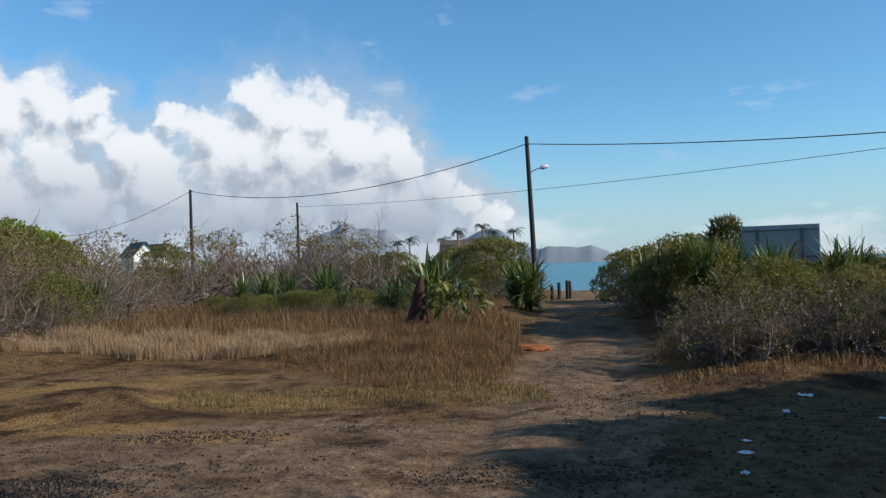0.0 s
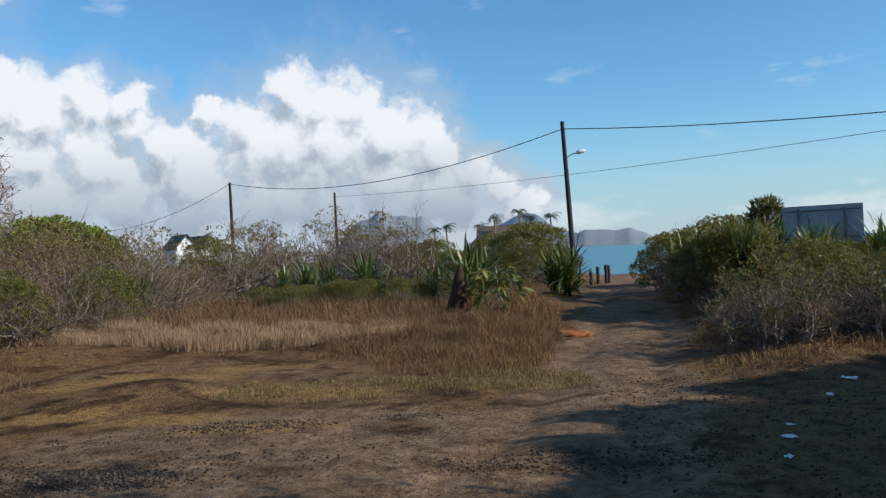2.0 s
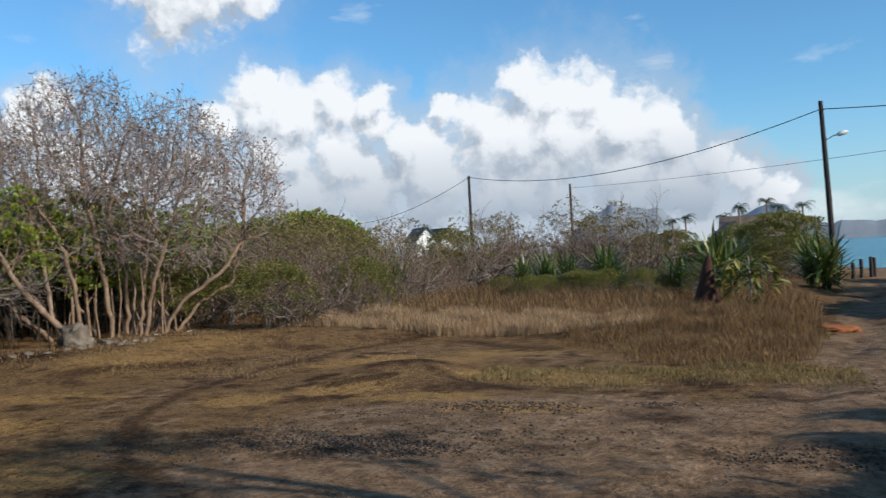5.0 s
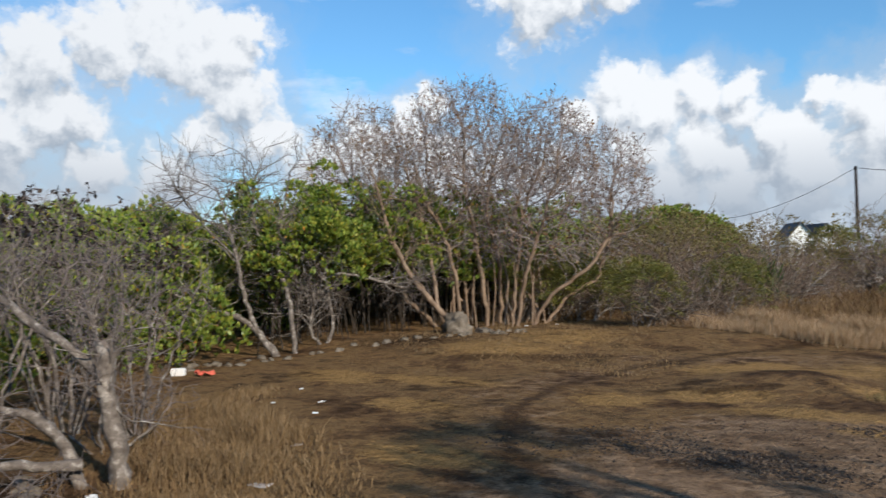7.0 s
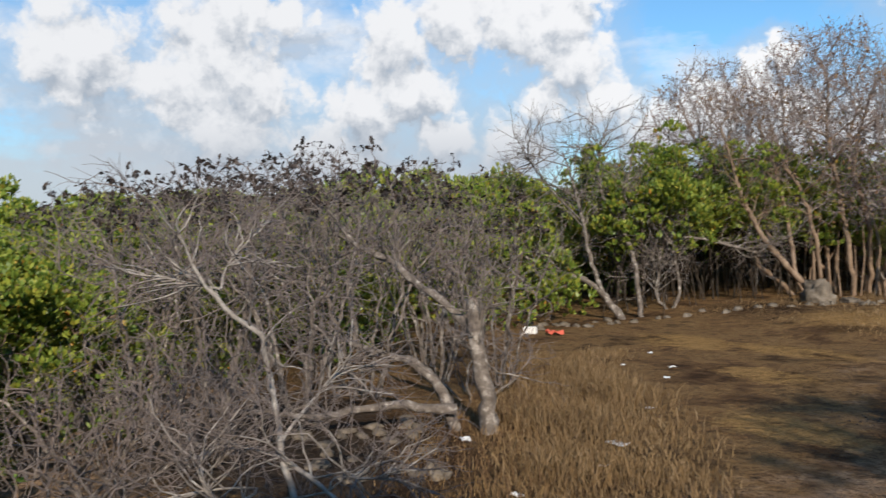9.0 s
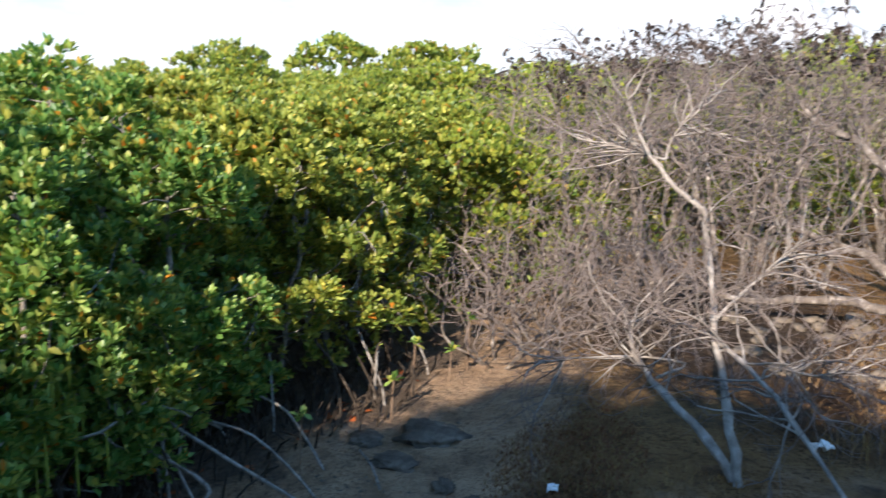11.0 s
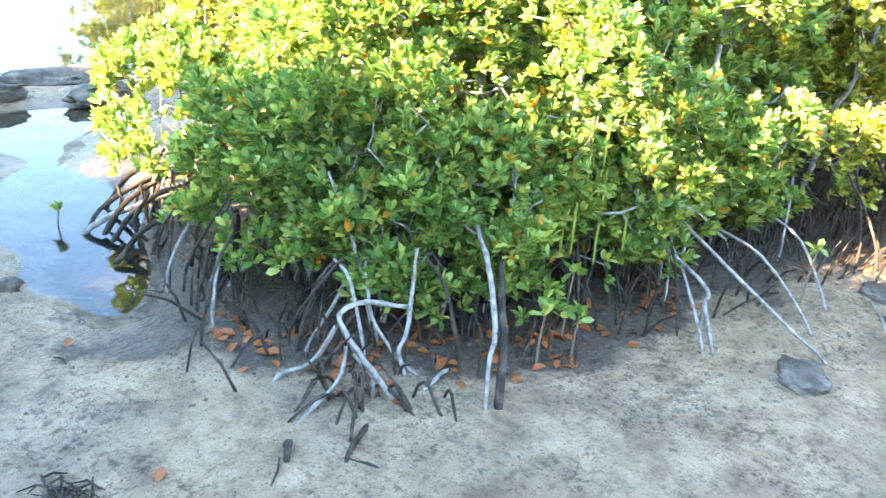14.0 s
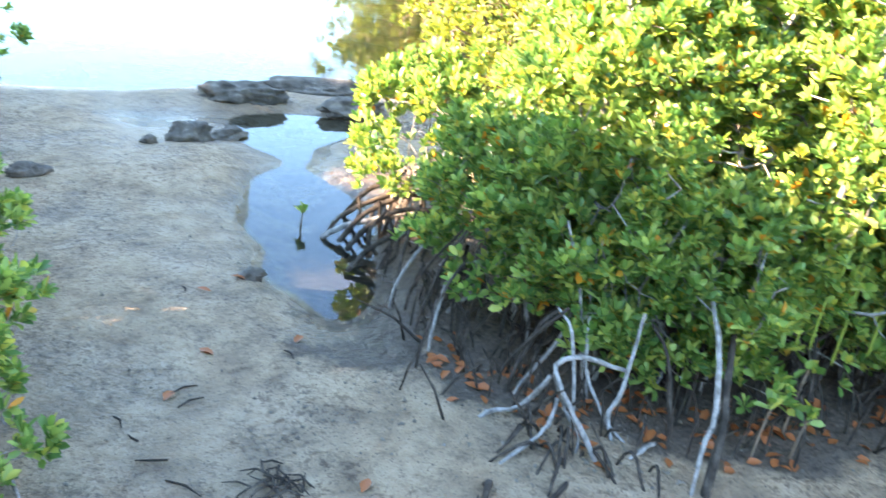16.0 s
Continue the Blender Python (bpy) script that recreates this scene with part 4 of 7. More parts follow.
for _ in range(7000):
    az, d = rng.uniform(36, 146), 10.0 + 62 * rng.uniform(0, 1) ** 1.7
    x, y = -math.sin(radians(az)) * d, math.cos(radians(az)) * d
    nearest = 30 if az < 42 else 24.5 if az < 60 else 20.6 if az < 66 else 19.0 if az < 75 else 16.0 if az < 92 else 11.4
    if d < nearest or (az > 138 and d < 19) or (34.0 < az < 55.0 and d < 46):
        continue
    if all(math.hypot(x - a, y - b) > 1.75 + 0.035 * d for a, b in spots):
        spots.append((x, y))
for i, (x, y) in enumerate(spots):
    d = math.hypot(x, y)
    put((far if d < 30 else lite)[i % 3], x, y, rng.uniform(0, 360), (0.92 + 0.010 * d) * rng.uniform(0.88, 1.06), -0.3, rng.uniform(0.85, 1.12) * (0.84 if y < 6 else 1.0))
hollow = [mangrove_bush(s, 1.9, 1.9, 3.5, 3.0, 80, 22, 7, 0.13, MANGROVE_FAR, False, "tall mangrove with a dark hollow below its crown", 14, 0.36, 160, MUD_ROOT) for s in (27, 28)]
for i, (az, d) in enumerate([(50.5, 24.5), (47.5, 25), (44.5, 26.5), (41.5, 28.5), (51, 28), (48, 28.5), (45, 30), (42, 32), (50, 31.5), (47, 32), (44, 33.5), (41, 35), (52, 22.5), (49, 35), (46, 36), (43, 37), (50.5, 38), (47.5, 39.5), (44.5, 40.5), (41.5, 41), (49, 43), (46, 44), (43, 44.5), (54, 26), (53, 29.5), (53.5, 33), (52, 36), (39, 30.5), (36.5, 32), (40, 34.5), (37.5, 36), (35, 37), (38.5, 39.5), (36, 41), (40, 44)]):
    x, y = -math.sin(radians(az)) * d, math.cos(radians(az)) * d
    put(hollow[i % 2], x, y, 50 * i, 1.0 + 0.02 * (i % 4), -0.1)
# far trees across the lagoon and round crowns behind the thicket
for i, (az, d, s, tall) in enumerate([(149, 70, 1.5, 1.0), (154, 74, 1.7, 1.1), (158, 80, 1.4, 0.9), (163, 76, 1.8, 1.1), (170, 84, 1.5, 1.0), (145, 40, 1.5, 1.0),
                                      (94.6, 92, 3.0, 0.95), (101, 88, 3.2, 0.9), (108, 80, 2.6, 0.95), (87, 95, 2.8, 0.85), (23.9, 72, 1.7, 0.8), (25.2, 71, 2.1, 0.85), (26.6, 70, 2.4, 0.85), (28.3, 72, 2.4, 0.88), (30, 73, 2.3, 0.85), (31.8, 74, 2.2, 0.85),
                                      (70, 60, 2.0, 1.1), (66.5, 55, 1.7, 1.2), (62.5, 40, 1.5, 1.0), (80, 85, 2.4, 0.9)]):
    x, y = -math.sin(radians(az)) * d, math.cos(radians(az)) * d
    put((far if 20 < az < 33 else lite)[i % 3], x, y, 70 * i, s, -0.3, tall)
for ob in near + skirt + far + lite + hollow + [low_bush]:
    hide_away(ob)

# ---- dry shrubs and trees ----


def shrub(seed, r, h, low, stems, shoots, per, leaf, mat, label, name, twig=TWIG, pods=0, depth=3, kids=(0, 3, 3, 4), wander=0.2):
    """A shrub of many stems and fine twigs, bare or with leaves at the outer shoots."""
    rng = np.random.default_rng(seed)
    top = thing(name, (0, 0, 0), label, "shrub", "thicket shrubs")
    coarse, fine, tips = Tubes(), Tubes(), []
    for _ in range(stems):
        a, q = rng.uniform(0, 6.28), r * 0.45 * rng.uniform(0, 1) ** 0.5
        lean = rng.uniform(0.1, 0.8)
        grow(rng, coarse, fine, tips, (q * math.cos(a), q * math.sin(a), -0.08), (lean * math.cos(a), lean * math.sin(a), 1.0),
             h * 0.40 * rng.uniform(0.8, 1.15), 0.030 * rng.uniform(0.7, 1.4), depth, kids, wander, 0.03, 0.8)
    if coarse.n:
        tagged(part("stem_mass", coarse.mesh("stem_mass", BARK), top), kind="stuff")
    tagged(part("twig_mass", fine.mesh("twig_mass", twig), top), kind="stuff")
    tp, td = np.array([t[0] for t in tips]), np.array([t[1] for t in tips])
    if pods:
        rank = np.argsort(np.argsort(tp[:, 2])) / len(tp)
        hi = np.flatnonzero((rank > 0.70) & (rank < 0.985) & (np.sin(tp[:, 0] * 4.0) + np.sin(tp[:, 1] * 4.6) > -0.4))
        hi = rng.choice(hi, min(pods, len(hi)), replace=False)
        b, aim = whorls(rng, tp[hi], td[hi] * 0.3, 4, 1.6)
        tagged(part("pod_mass", leaf_cloud(rng, b, aim, 0.10, 0.06, "pod_mass", POD, False), top, "clusters of black dry pods"), kind="stuff")
    if shoots:
        p, nd = clump_points(rng, r, r, h, low, max(12, shoots // 18), 18, r * 0.19)
        b, aim = whorls(rng, p, nd, per, 1.3)
        part("crown", leaf_cloud(rng, b, aim, leaf, leaf * 0.5, "crown", mat, False), top)
    return top




def bare_shrub(seed, lobes, stems, n, step, tip, label, pods=0, twig=0.16):
    """A leafless shrub: leaning stems that fork into a spreading head of fine twigs."""
    rng = np.random.default_rng(seed)
    top = thing("dry_shrub", (0, 0, 0), label, "shrub", "thicket shrubs")
    att = ball(rng, n, lobes, 0.2)
    low_ = min(l[2] - l[5] for l in lobes)
    trunks = []
    for k in range(stems):
        a = k * 6.283 / stems + rng.uniform(-0.5, 0.5)
        b = np.array([0.12 * math.cos(a), 0.12 * math.sin(a), -0.08])
        m = b + np.array([0.25 * math.cos(a + 0.4), 0.25 * math.sin(a + 0.4), max(low_, 0.2) * 0.7])
        trunks.append([b, m, m + np.array([0.30 * math.cos(a), 0.30 * math.sin(a), max(low_, 0.25) * 0.7])])
    pos, par = colonize(rng, att, trunks, step, 5.0, step * 1.25, 0.3, 0.03)
    rad, tips = branch_radii(par, tip, 2.2)
    coarse, fine = branch_tubes(pos, par, rad, 0.013)
    ends, dirs = twigs_at(rng, fine, pos, par, tips, twig, tip * 0.75, 3, 0.15)
    if coarse.n:
        tagged(part("stem_mass", coarse.mesh("stem_mass", BARK), top), kind="stuff")
    tagged(part("twig_mass", fine.mesh("twig_mass", TWIG), top), kind="stuff")
    if pods:
        rank = np.argsort(np.argsort(ends[:, 2])) / len(ends)
        hi = np.flatnonzero((rank > 0.72) & (np.sin(ends[:, 0] * 4.0) + np.sin(ends[:, 1] * 4.6) > -0.3))
        hi = rng.choice(hi, min(pods, len(hi)), replace=False)
        b, aim = whorls(rng, ends[hi], dirs[hi] * 0.3 - np.array([0, 0, 0.4]), 4, 1.4)
        tagged(part("pod_mass", leaf_cloud(rng, b, aim, 0.085, 0.055, "pod_mass", POD, False), top, "clusters of black dry pods"), kind="stuff")
    return top


dry = [bare_shrub(s, [(0, 0, 2.5, 1.35, 1.35, 0.9), (0.8, 0.3, 2.0, 1.0, 1.0, 0.8), (-0.7, -0.5, 2.1, 1.1, 1.0, 0.9)], 6, 620, 0.14, 0.0052,
                  "grey leafless shrub tangle with black dry pods", 110) for s in (31, 32, 33)]
sprawl = [bare_shrub(s, [(0, 0, 0.95, 1.2, 1.0, 0.45), (0.6, -0.5, 0.7, 1.0, 0.8, 0.4)], 5, 420, 0.10, 0.0045,
                     "low grey leafless shrub of fine drooping twigs", 0, 0.14) for s in (34, 35)]
for i, (x, y, s) in enumerate([(-10.3, 2.7, 0.9), (-11.2, 3.9, 1.0), (-11.7, 5.2, 0.95), (-12.2, 2.0, 1.05), (-12.9, 3.7, 1.05), (-13.2, 5.6, 1.0), (-14.2, 2.6, 1.08),
                               (-15.2, 7.2, 0.85), (-14.9, 4.6, 1.05), (-11.3, 0.9, 0.95), (-15.8, 3.2, 1.1), (-10.6, 5.6, 0.82), (-13.2, 0.9, 1.0)]):
    put(dry[i % 3], x, y, 63 * i, s)
for i, (x, y, s) in enumerate([(-9.1, 0.5, 1.0), (-8.5, 0.0, 0.85), (-9.7, 1.5, 1.1), (-10.2, 0.4, 1.1), (-8.9, 1.3, 0.75), (-10.2, 5.0, 0.8)]):
    put(sprawl[i % 2], x, y, 100 * i, s)
band = [shrub(s, 1.3, 2.5, 0.5, 14, 110, 3, 0.065, BAND_LEAF, "half-bare brown shrub with a few yellow-green leaves", "dry_shrub", BROWN_TWIG) for s in (41, 42, 43)]
green = [shrub(s, 1.35, 2.2, 0.75, 10, 1900, 5, 0.072, SHRUB_LEAF, "leafy olive-green coastal shrub with bare lower stems", "coastal_shrub", BROWN_TWIG) for s in (51, 52, 53)]
brush = [shrub(s, 0.9, 1.1, 0.2, 10, 220, 3, 0.06, OLIVE_LEAF, "low brown twiggy brushwood at the track's edge", "brushwood", BROWN_TWIG) for s in (54, 55)]
rng = np.random.default_rng(8)
# thicket to the left of the clearing
for i in range(80):
    az = rng.uniform(17.0, 38)
    d = rng.uniform(30.5, 48) if az > 20.5 else rng.uniform(38, 58)
    x, y = -math.sin(radians(az)) * d, math.cos(radians(az)) * d
    low_ = 0.85 if az < 20.8 else 1.2
    put((band if rng.uniform() < 0.92 else green)[i % 3], x, y, rng.uniform(0, 360), low_ * (rng.uniform(0.95, 1.25) + 0.008 * (d - 31)), tall=rng.uniform(0.85, 1.1))
# far side of the grass
for i in range(62):
    az = rng.uniform(-7.0, 20.5)
    d = rng.uniform(44, 64)
    x, y = -math.sin(radians(az)) * d, math.cos(radians(az)) * d
    if az < -5.2 and d < 52:
        continue
    size = 0.8 if az > 17.2 else rng.uniform(1.2, 1.95) if 4.5 < az < 15.5 else rng.uniform(0.75, 1.2)
    put((band if az > 4.5 else green)[i % 3], x, y, rng.uniform(0, 360), size, tall=rng.uniform(0.8, 1.1))
# the mass to the right of the track
count = 0
for i in range(400):
    y = rng.uniform(17.8, 40)
    x = 4.7 + 0.10 * (y - 15) + rng.uniform(1.0, 15)
    if x > 0.66 * y or count > 85:
        continue
    count += 1
    near_edge = y < 20.5
    kind_ = brush[i % 2] if near_edge and rng.uniform() < 0.5 else (green[i % 3] if rng.uniform() < 0.62 else band[i % 3])
    cap = 0.78 if x > 0.33 * y else 1.0
    put(kind_, x, y, rng.uniform(0, 360), cap * ((0.72 if near_edge else 0.95) * rng.uniform(0.85, 1.1) + 0.008 * (y - 18)))
for i in range(52):
    y = rng.uniform(15.2, 19.5)
    put((brush + band[:1])[i % 3], 4.6 + 0.2 * (y - 15) + rng.uniform(0.4, 7.0), y, rng.uniform(0, 360), rng.uniform(0.8, 1.25) * (1.0 if i % 3 < 2 else 0.55))
for i in range(10):
    y = rng.uniform(20, 38)
    put(brush[i % 2], 5.2 + 0.16 * (y - 15) + rng.uniform(0.6, 1.4), y, rng.uniform(0, 360), rng.uniform(0.8, 1.2))
for i, (az, d, s) in enumerate([(-15.8, 44, 1.3), (-17.2, 45, 1.4), (-18.4, 46, 1.25), (31.5, 28.5, 0.9), (33.0, 27.5, 0.85), (34.8, 28, 1.0), (36.2, 27, 0.9), (29.5, 30, 0.9), (-4.2, 46, 1.5), (-3.2, 47, 1.35), (-1.5, 50, 1.3), (2.5, 52, 1.25), (4.0, 54, 1.2), (17.0, 48, 1.5)]):
    x, y = -math.sin(radians(az)) * d, math.cos(radians(az)) * d
    put(green[i % 3], x, y, 40 * i, s)
for i in range(26):
    az, d = rng.uniform(0.5, 14.5), rng.uniform(31.5, 37)
    x, y = -math.sin(radians(az)) * d, math.cos(radians(az)) * d
    put(green[i % 3], x, y, rng.uniform(0, 360), rng.uniform(0.32, 0.52))
for i, (az, d, s) in enumerate([(26.5, 25.5, 0.95), (25.0, 26.0, 0.9), (23.6, 27.0, 0.85), (27.8, 24.6, 0.9), (22.4, 28.2, 0.8), (20.8, 29.5, 0.8), (29.0, 24.6, 0.8)]):
    x, y = -math.sin(radians(az)) * d, math.cos(radians(az)) * d
    put((band + green)[(0, 1, 3, 2, 0, 1, 4)[i]], x, y, 70 * i, s)
for ob in dry + band + green + sprawl + brush:
    hide_away(ob)


def big_tree(x, y, seed, label):
    """A many-stemmed, nearly leafless tree with a wide uneven dome of fine twigs."""
    rng = np.random.default_rng(seed)
    top = thing("bare_tree", (x, y, gz(x, y)), label, "tree")
    top.rotation_euler = (0, 0, radians(38))
    lobes = [(-4.3, 0.2, 5.3, 1.7, 1.8, 1.6), (-5.3, 0.4, 4.3, 1.2, 1.5, 1.0), (-1.0, -0.6, 5.6, 1.9, 2.2, 1.75), (1.4, -0.4, 5.3, 1.7, 2.3, 1.5), (3.2, 0.2, 4.6, 1.5, 1.9, 1.3),
             (-2.6, -1.5, 4.8, 1.6, 1.6, 1.2), (0.5, 1.8, 5.0, 2.0, 1.6, 1.4), (3.9, -0.6, 3.6, 0.9, 1.4, 0.9), (-1.0, -2.0, 4.2, 2.0, 1.2, 1.1), (1.6, -1.9, 4.0, 1.7, 1.1, 1.1), (-3.4, -0.6, 3.8, 1.6, 1.4, 0.7)]
    lines = [[(-1.6, -0.6, -0.1), (-2.5, -0.4, 1.4), (-3.1, -0.1, 3.0)], [(-0.9, 0.3, -0.1), (-1.6, 0.2, 1.6), (-2.0, 0.2, 3.2)], [(-0.4, -0.5, -0.1), (-0.6, -0.6, 1.8), (-0.9, -0.7, 3.6)],
             [(0.0, 0.2, -0.1), (0.0, 0.0, 1.7), (-0.4, 0.1, 3.6)], [(0.35, -0.2, -0.1), (0.5, -0.2, 1.6), (0.7, -0.4, 3.2)], [(0.75, 0.3, -0.1), (1.1, 0.3, 1.4), (1.7, 0.2, 2.6)],
             [(0.9, -0.5, -0.1), (1.5, -0.7, 0.9), (2.6, -0.9, 1.7), (3.3, -0.7, 2.6)], [(-0.2, 0.9, -0.1), (0.3, 1.3, 1.7), (0.5, 1.6, 3.4)], [(-1.2, -0.9, -0.1), (-1.3, -1.4, 1.6), (-1.7, -1.6, 3.0)],
             [(0.5, -1.0, -0.1), (0.7, -1.4, 1.5), (1.2, -1.7, 2.8)], [(1.3, 0.1, -0.1), (2.1, 0.4, 0.8), (3.0, 0.6, 1.3), (3.4, 0.5, 2.5)], [(-1.9, -0.3, -0.1), (-3.0, 0.2, 0.9), (-3.7, 0.3, 2.2), (-4.1, 0.3, 3.4)]]
    att = np.concatenate([ball(rng, 7000, lobes, 0.15), ball(rng, 1500, [(-1.5, -0.6, 2.9, 2.4, 1.6, 0.8), (1.0, -0.8, 2.6, 2.4, 1.5, 0.9), (3.0, 0.0, 2.5, 1.3, 1.4, 0.8)], 0.1)])
    pos, par = colonize(rng, att, lines, 0.2, 6.0, 0.24, 0.25, 0.02, 140)
    rad, tips = branch_radii(par, 0.0085, 2.45)
    coarse, fine = branch_tubes(pos, par, np.minimum(rad, 0.15), 0.022)
    ends, dirs = twigs_at(rng, fine, pos, par, tips | (rng.uniform(0, 1, len(tips)) < 0.45) & (rad < 0.02), 0.40, 0.0075, 4, 0.12, 0.7, False)
    part("trunk", coarse.mesh("trunk", BROWN_BARK), top, "pale brown stems forking from the ground")
    tagged(part("twig_mass", fine.mesh("twig_mass", TREE_TWIG), top), kind="stuff")
    # hanging root shoots and dead side stems round the foot
    for k in range(26):
        a, q = rng.uniform(0, 6.28), rng.uniform(0.5, 2.3)
        bx, by, hh = q * math.cos(a), q * 0.7 * math.sin(a), rng.uniform(0.9, 2.6)
        t = Tubes()
        r0 = rng.uniform(0.018, 0.05)
        t.add([(bx, by, -0.1), (bx + rng.normal(0, 0.1), by + rng.normal(0, 0.1), hh * 0.5), (bx * 0.9 + rng.normal(0, 0.18), by * 0.9 + rng.normal(0, 0.18), hh)], [r0, r0 * 0.8, r0 * 0.6], 6)
        part("side_stem", t.mesh("side_stem", BROWN_BARK), top)
    pick = rng.uniform(0, 1, len(ends)) < 0.34
    b, aim = whorls(rng, ends[pick], dirs[pick], 2, 1.2)
    part("foliage", leaf_cloud(rng, b, aim, 0.10, 0.055, "foliage", DRY_LEAF, False), top, "sparse dry brown leaves")
    return top


big_tree(-16.4, 20.6, 7, "large many-stemmed bare tree with pale brown trunks")


def pole(x, y, h, lean_x, lean_y, label, r=0.13):
    top = thing("utility_pole", (x, y, gz(x, y)), label, "utility pole", "utility poles")
    t = Tubes()
    t.add([(0, 0, -0.3), (lean_x * 0.5, lean_y * 0.5, h * 0.5), (lean_x, lean_y, h)], [r, r * 0.9, r * 0.72], 10)
    t.add([(lean_x, lean_y, h), (lean_x, lean_y, h + 0.01)], [r * 0.72, 0.001], 10)
    part("shaft", t.mesh("shaft", DARK_WOOD), top)
    return top


def far_at(az, d):
    return -math.sin(radians(az)) * d, math.cos(radians(az)) * d


POLES = {"main": (-6.95, 40.0, 7.95), "two": (15.9, 64.0, 7.9), "three": (9.1, 76.0, 8.1), "four": (25.6, 104.0, 8.0), "off": (-52.0, 34.0, 6.4)}
tops = {}
for key, (az, d, h) in POLES.items():
    x, y = far_at(az, d)
    lx = -0.28 if key == "main" else -0.06
    p = pole(x, y, h, lx, 0.0, "dark creosoted wooden utility pole standing among shrubs")
    tops[key] = Vector((x + lx, y, gz(x, y) + h))
    if key == "main":
        t = Tubes()
        t.add([(lx * 0.8, 0, h - 1.75), (lx * 0.8 + 0.35, 0, h - 1.55), (lx * 0.8 + 0.55, 0, h - 1.5)], [0.025, 0.025, 0.025], 6)
        arm = part("lamp_arm", t.mesh("lamp_arm", STEEL), p)
        t = Tubes()
        t.add([(lx * 0.8 + 0.5, 0, h - 1.52), (lx * 0.8 + 0.62, 0, h - 1.48), (lx * 0.8 + 0.85, 0, h - 1.42), (lx * 0.8 + 0.98, 0, h - 1.41)], [0.03, 0.10, 0.10, 0.02], 8)
        part("lamp_head", t.mesh("lamp_head", LAMP_WHITE), p, "white street lamp head")


def wire(a, b, sag, label, thick=0.020):
    t = Tubes()
    pts = [a.lerp(b, k / 24) - Vector((0, 0, sag * 4 * (k / 24) * (1 - k / 24))) for k in range(25)]
    t.add(pts, [thick] * 25, 4)
    return tagged(new("overhead_wire", t.mesh("overhead_wire", CABLE)), label, "wire", "overhead wires")


down = Vector((0, 0, 0.35))
wire(tops["four"] - down, tops["two"] - down * 0.3, 1.4, "thin sagging overhead wire between wooden poles")
wire(tops["two"] - down * 0.3, tops["main"] - down, 1.3, "thin sagging overhead wire between wooden poles")
wire(tops["main"] - down, tops["off"] - down, 0.6, "thin sagging overhead wire between wooden poles")
wire(tops["three"] - down, tops["off"] - down * 0.6, 0.7, "thin grey overhead wire crossing the sky", 0.012)


def sign_board():
    x, y = far_at(-22.3, 31.0)
    top = thing("sign_board", (x, y, gz(x, y)), "back of a grey sheet-metal sign on two steel posts", "sign")
    top.rotation_euler = (0, 0, radians(-22 - 4))
    part("panel", box_mesh("panel", (2.45, 0.04, 1.25), GREY_BOARD, 0.008, Matrix.Translation((0, 0, 2.33))), top)
    for px in (-0.72, 0.68):
        part("post", box_mesh("post", (0.09, 0.09, 3.0), STEEL, 0.01, Matrix.Translation((px, -0.07, 1.35))), top)
    for pz in (1.88, 2.78):
        part("rail", box_mesh("rail", (2.3, 0.03, 0.05), STEEL, 0.004, Matrix.Translation((0, -0.038, pz))), top)
    return top


sign_board()


def sword_plant(seed, n, ln, label):
    rng = np.random.default_rng(seed)
    top = thing("sword_plant", (0, 0, 0), label, "yucca", "sword-leaved plants")
    t = Tubes()
    t.add([(0, 0, -0.2), (0.02, 0, 0.2), (0, 0, 0.55)], [0.1, 0.09, 0.08], 7)
    part("stem", t.mesh("stem", DARK_WOOD), top)
    v, f = [], []
    for i in range(n):
        a, e = rng.uniform(0, 6.28), rng.uniform(-0.25, 1.35)
        d = np.array([math.cos(a) * math.cos(e), math.sin(a) * math.cos(e), math.sin(e)])
        s = np.array([-math.sin(a), math.cos(a), 0])
        L = ln * rng.uniform(0.75, 1.15)
        p0 = np.array([rng.normal(0, 0.12), rng.normal(0, 0.12), rng.uniform(-0.1, 0.65)])
        p1, p2, p3 = p0 + d * L * 0.4, p0 + d * L * 0.75 - np.array([0, 0, 0.04 * L]), p0 + d * L - np.array([0, 0, 0.15 * L])
        b = len(v)
        v += [p0 - s * 0.018, p0 + s * 0.018, p1 - s * 0.025, p1 + s * 0.025, p2 - s * 0.019, p2 + s * 0.019, p3 - s * 0.004, p3 + s * 0.004]
        f += [(b, b + 1, b + 3, b + 2), (b + 2, b + 3, b + 5, b + 4), (b + 4, b + 5, b + 7, b + 6)]
    part("leaf_rosette", fast_mesh("leaf_rosette", v, f, SWORD_LEAF), top)
    return top


swords = [sword_plant(s, 190, 1.0, "dark green sword-leaved plant growing in dry grass") for s in (61, 62)]
for i, (az, d, s) in enumerate([(11.0, 37, 1.3), (7.2, 36, 1.55), (9.6, 39, 1.25), (0.0, 29, 1.6), (-0.9, 30, 1.4), (-6.4, 36, 1.65), (-5.6, 37, 1.4), (12.6, 41, 1.1), (6.6, 37, 1.3), (21.6, 31.0, 1.3), (22.6, 30.6, 1.4), (23.6, 31.0, 1.3), (24.4, 30.6, 1.1), (2.4, 34, 1.1),
                                (-25.6, 29, 1.35), (-26.6, 30, 1.15), (-17.6, 25, 1.1), (-15.2, 26, 1.0), (-16.2, 27, 1.15), (-18.6, 28, 1.25), (-19.6, 27, 1.1), (-13.8, 29, 1.0), (-21.4, 26, 1.0), (-22.2, 27, 1.05)]):
    x, y = far_at(az, d)
    put(swords[i % 2], x, y, 50 * i, s, gz(x, y) + (0.7 if az < -24 else 1.0 if az < -10 else 0.15))
for ob in swords:
    hide_away(ob)

# ---- grass ----


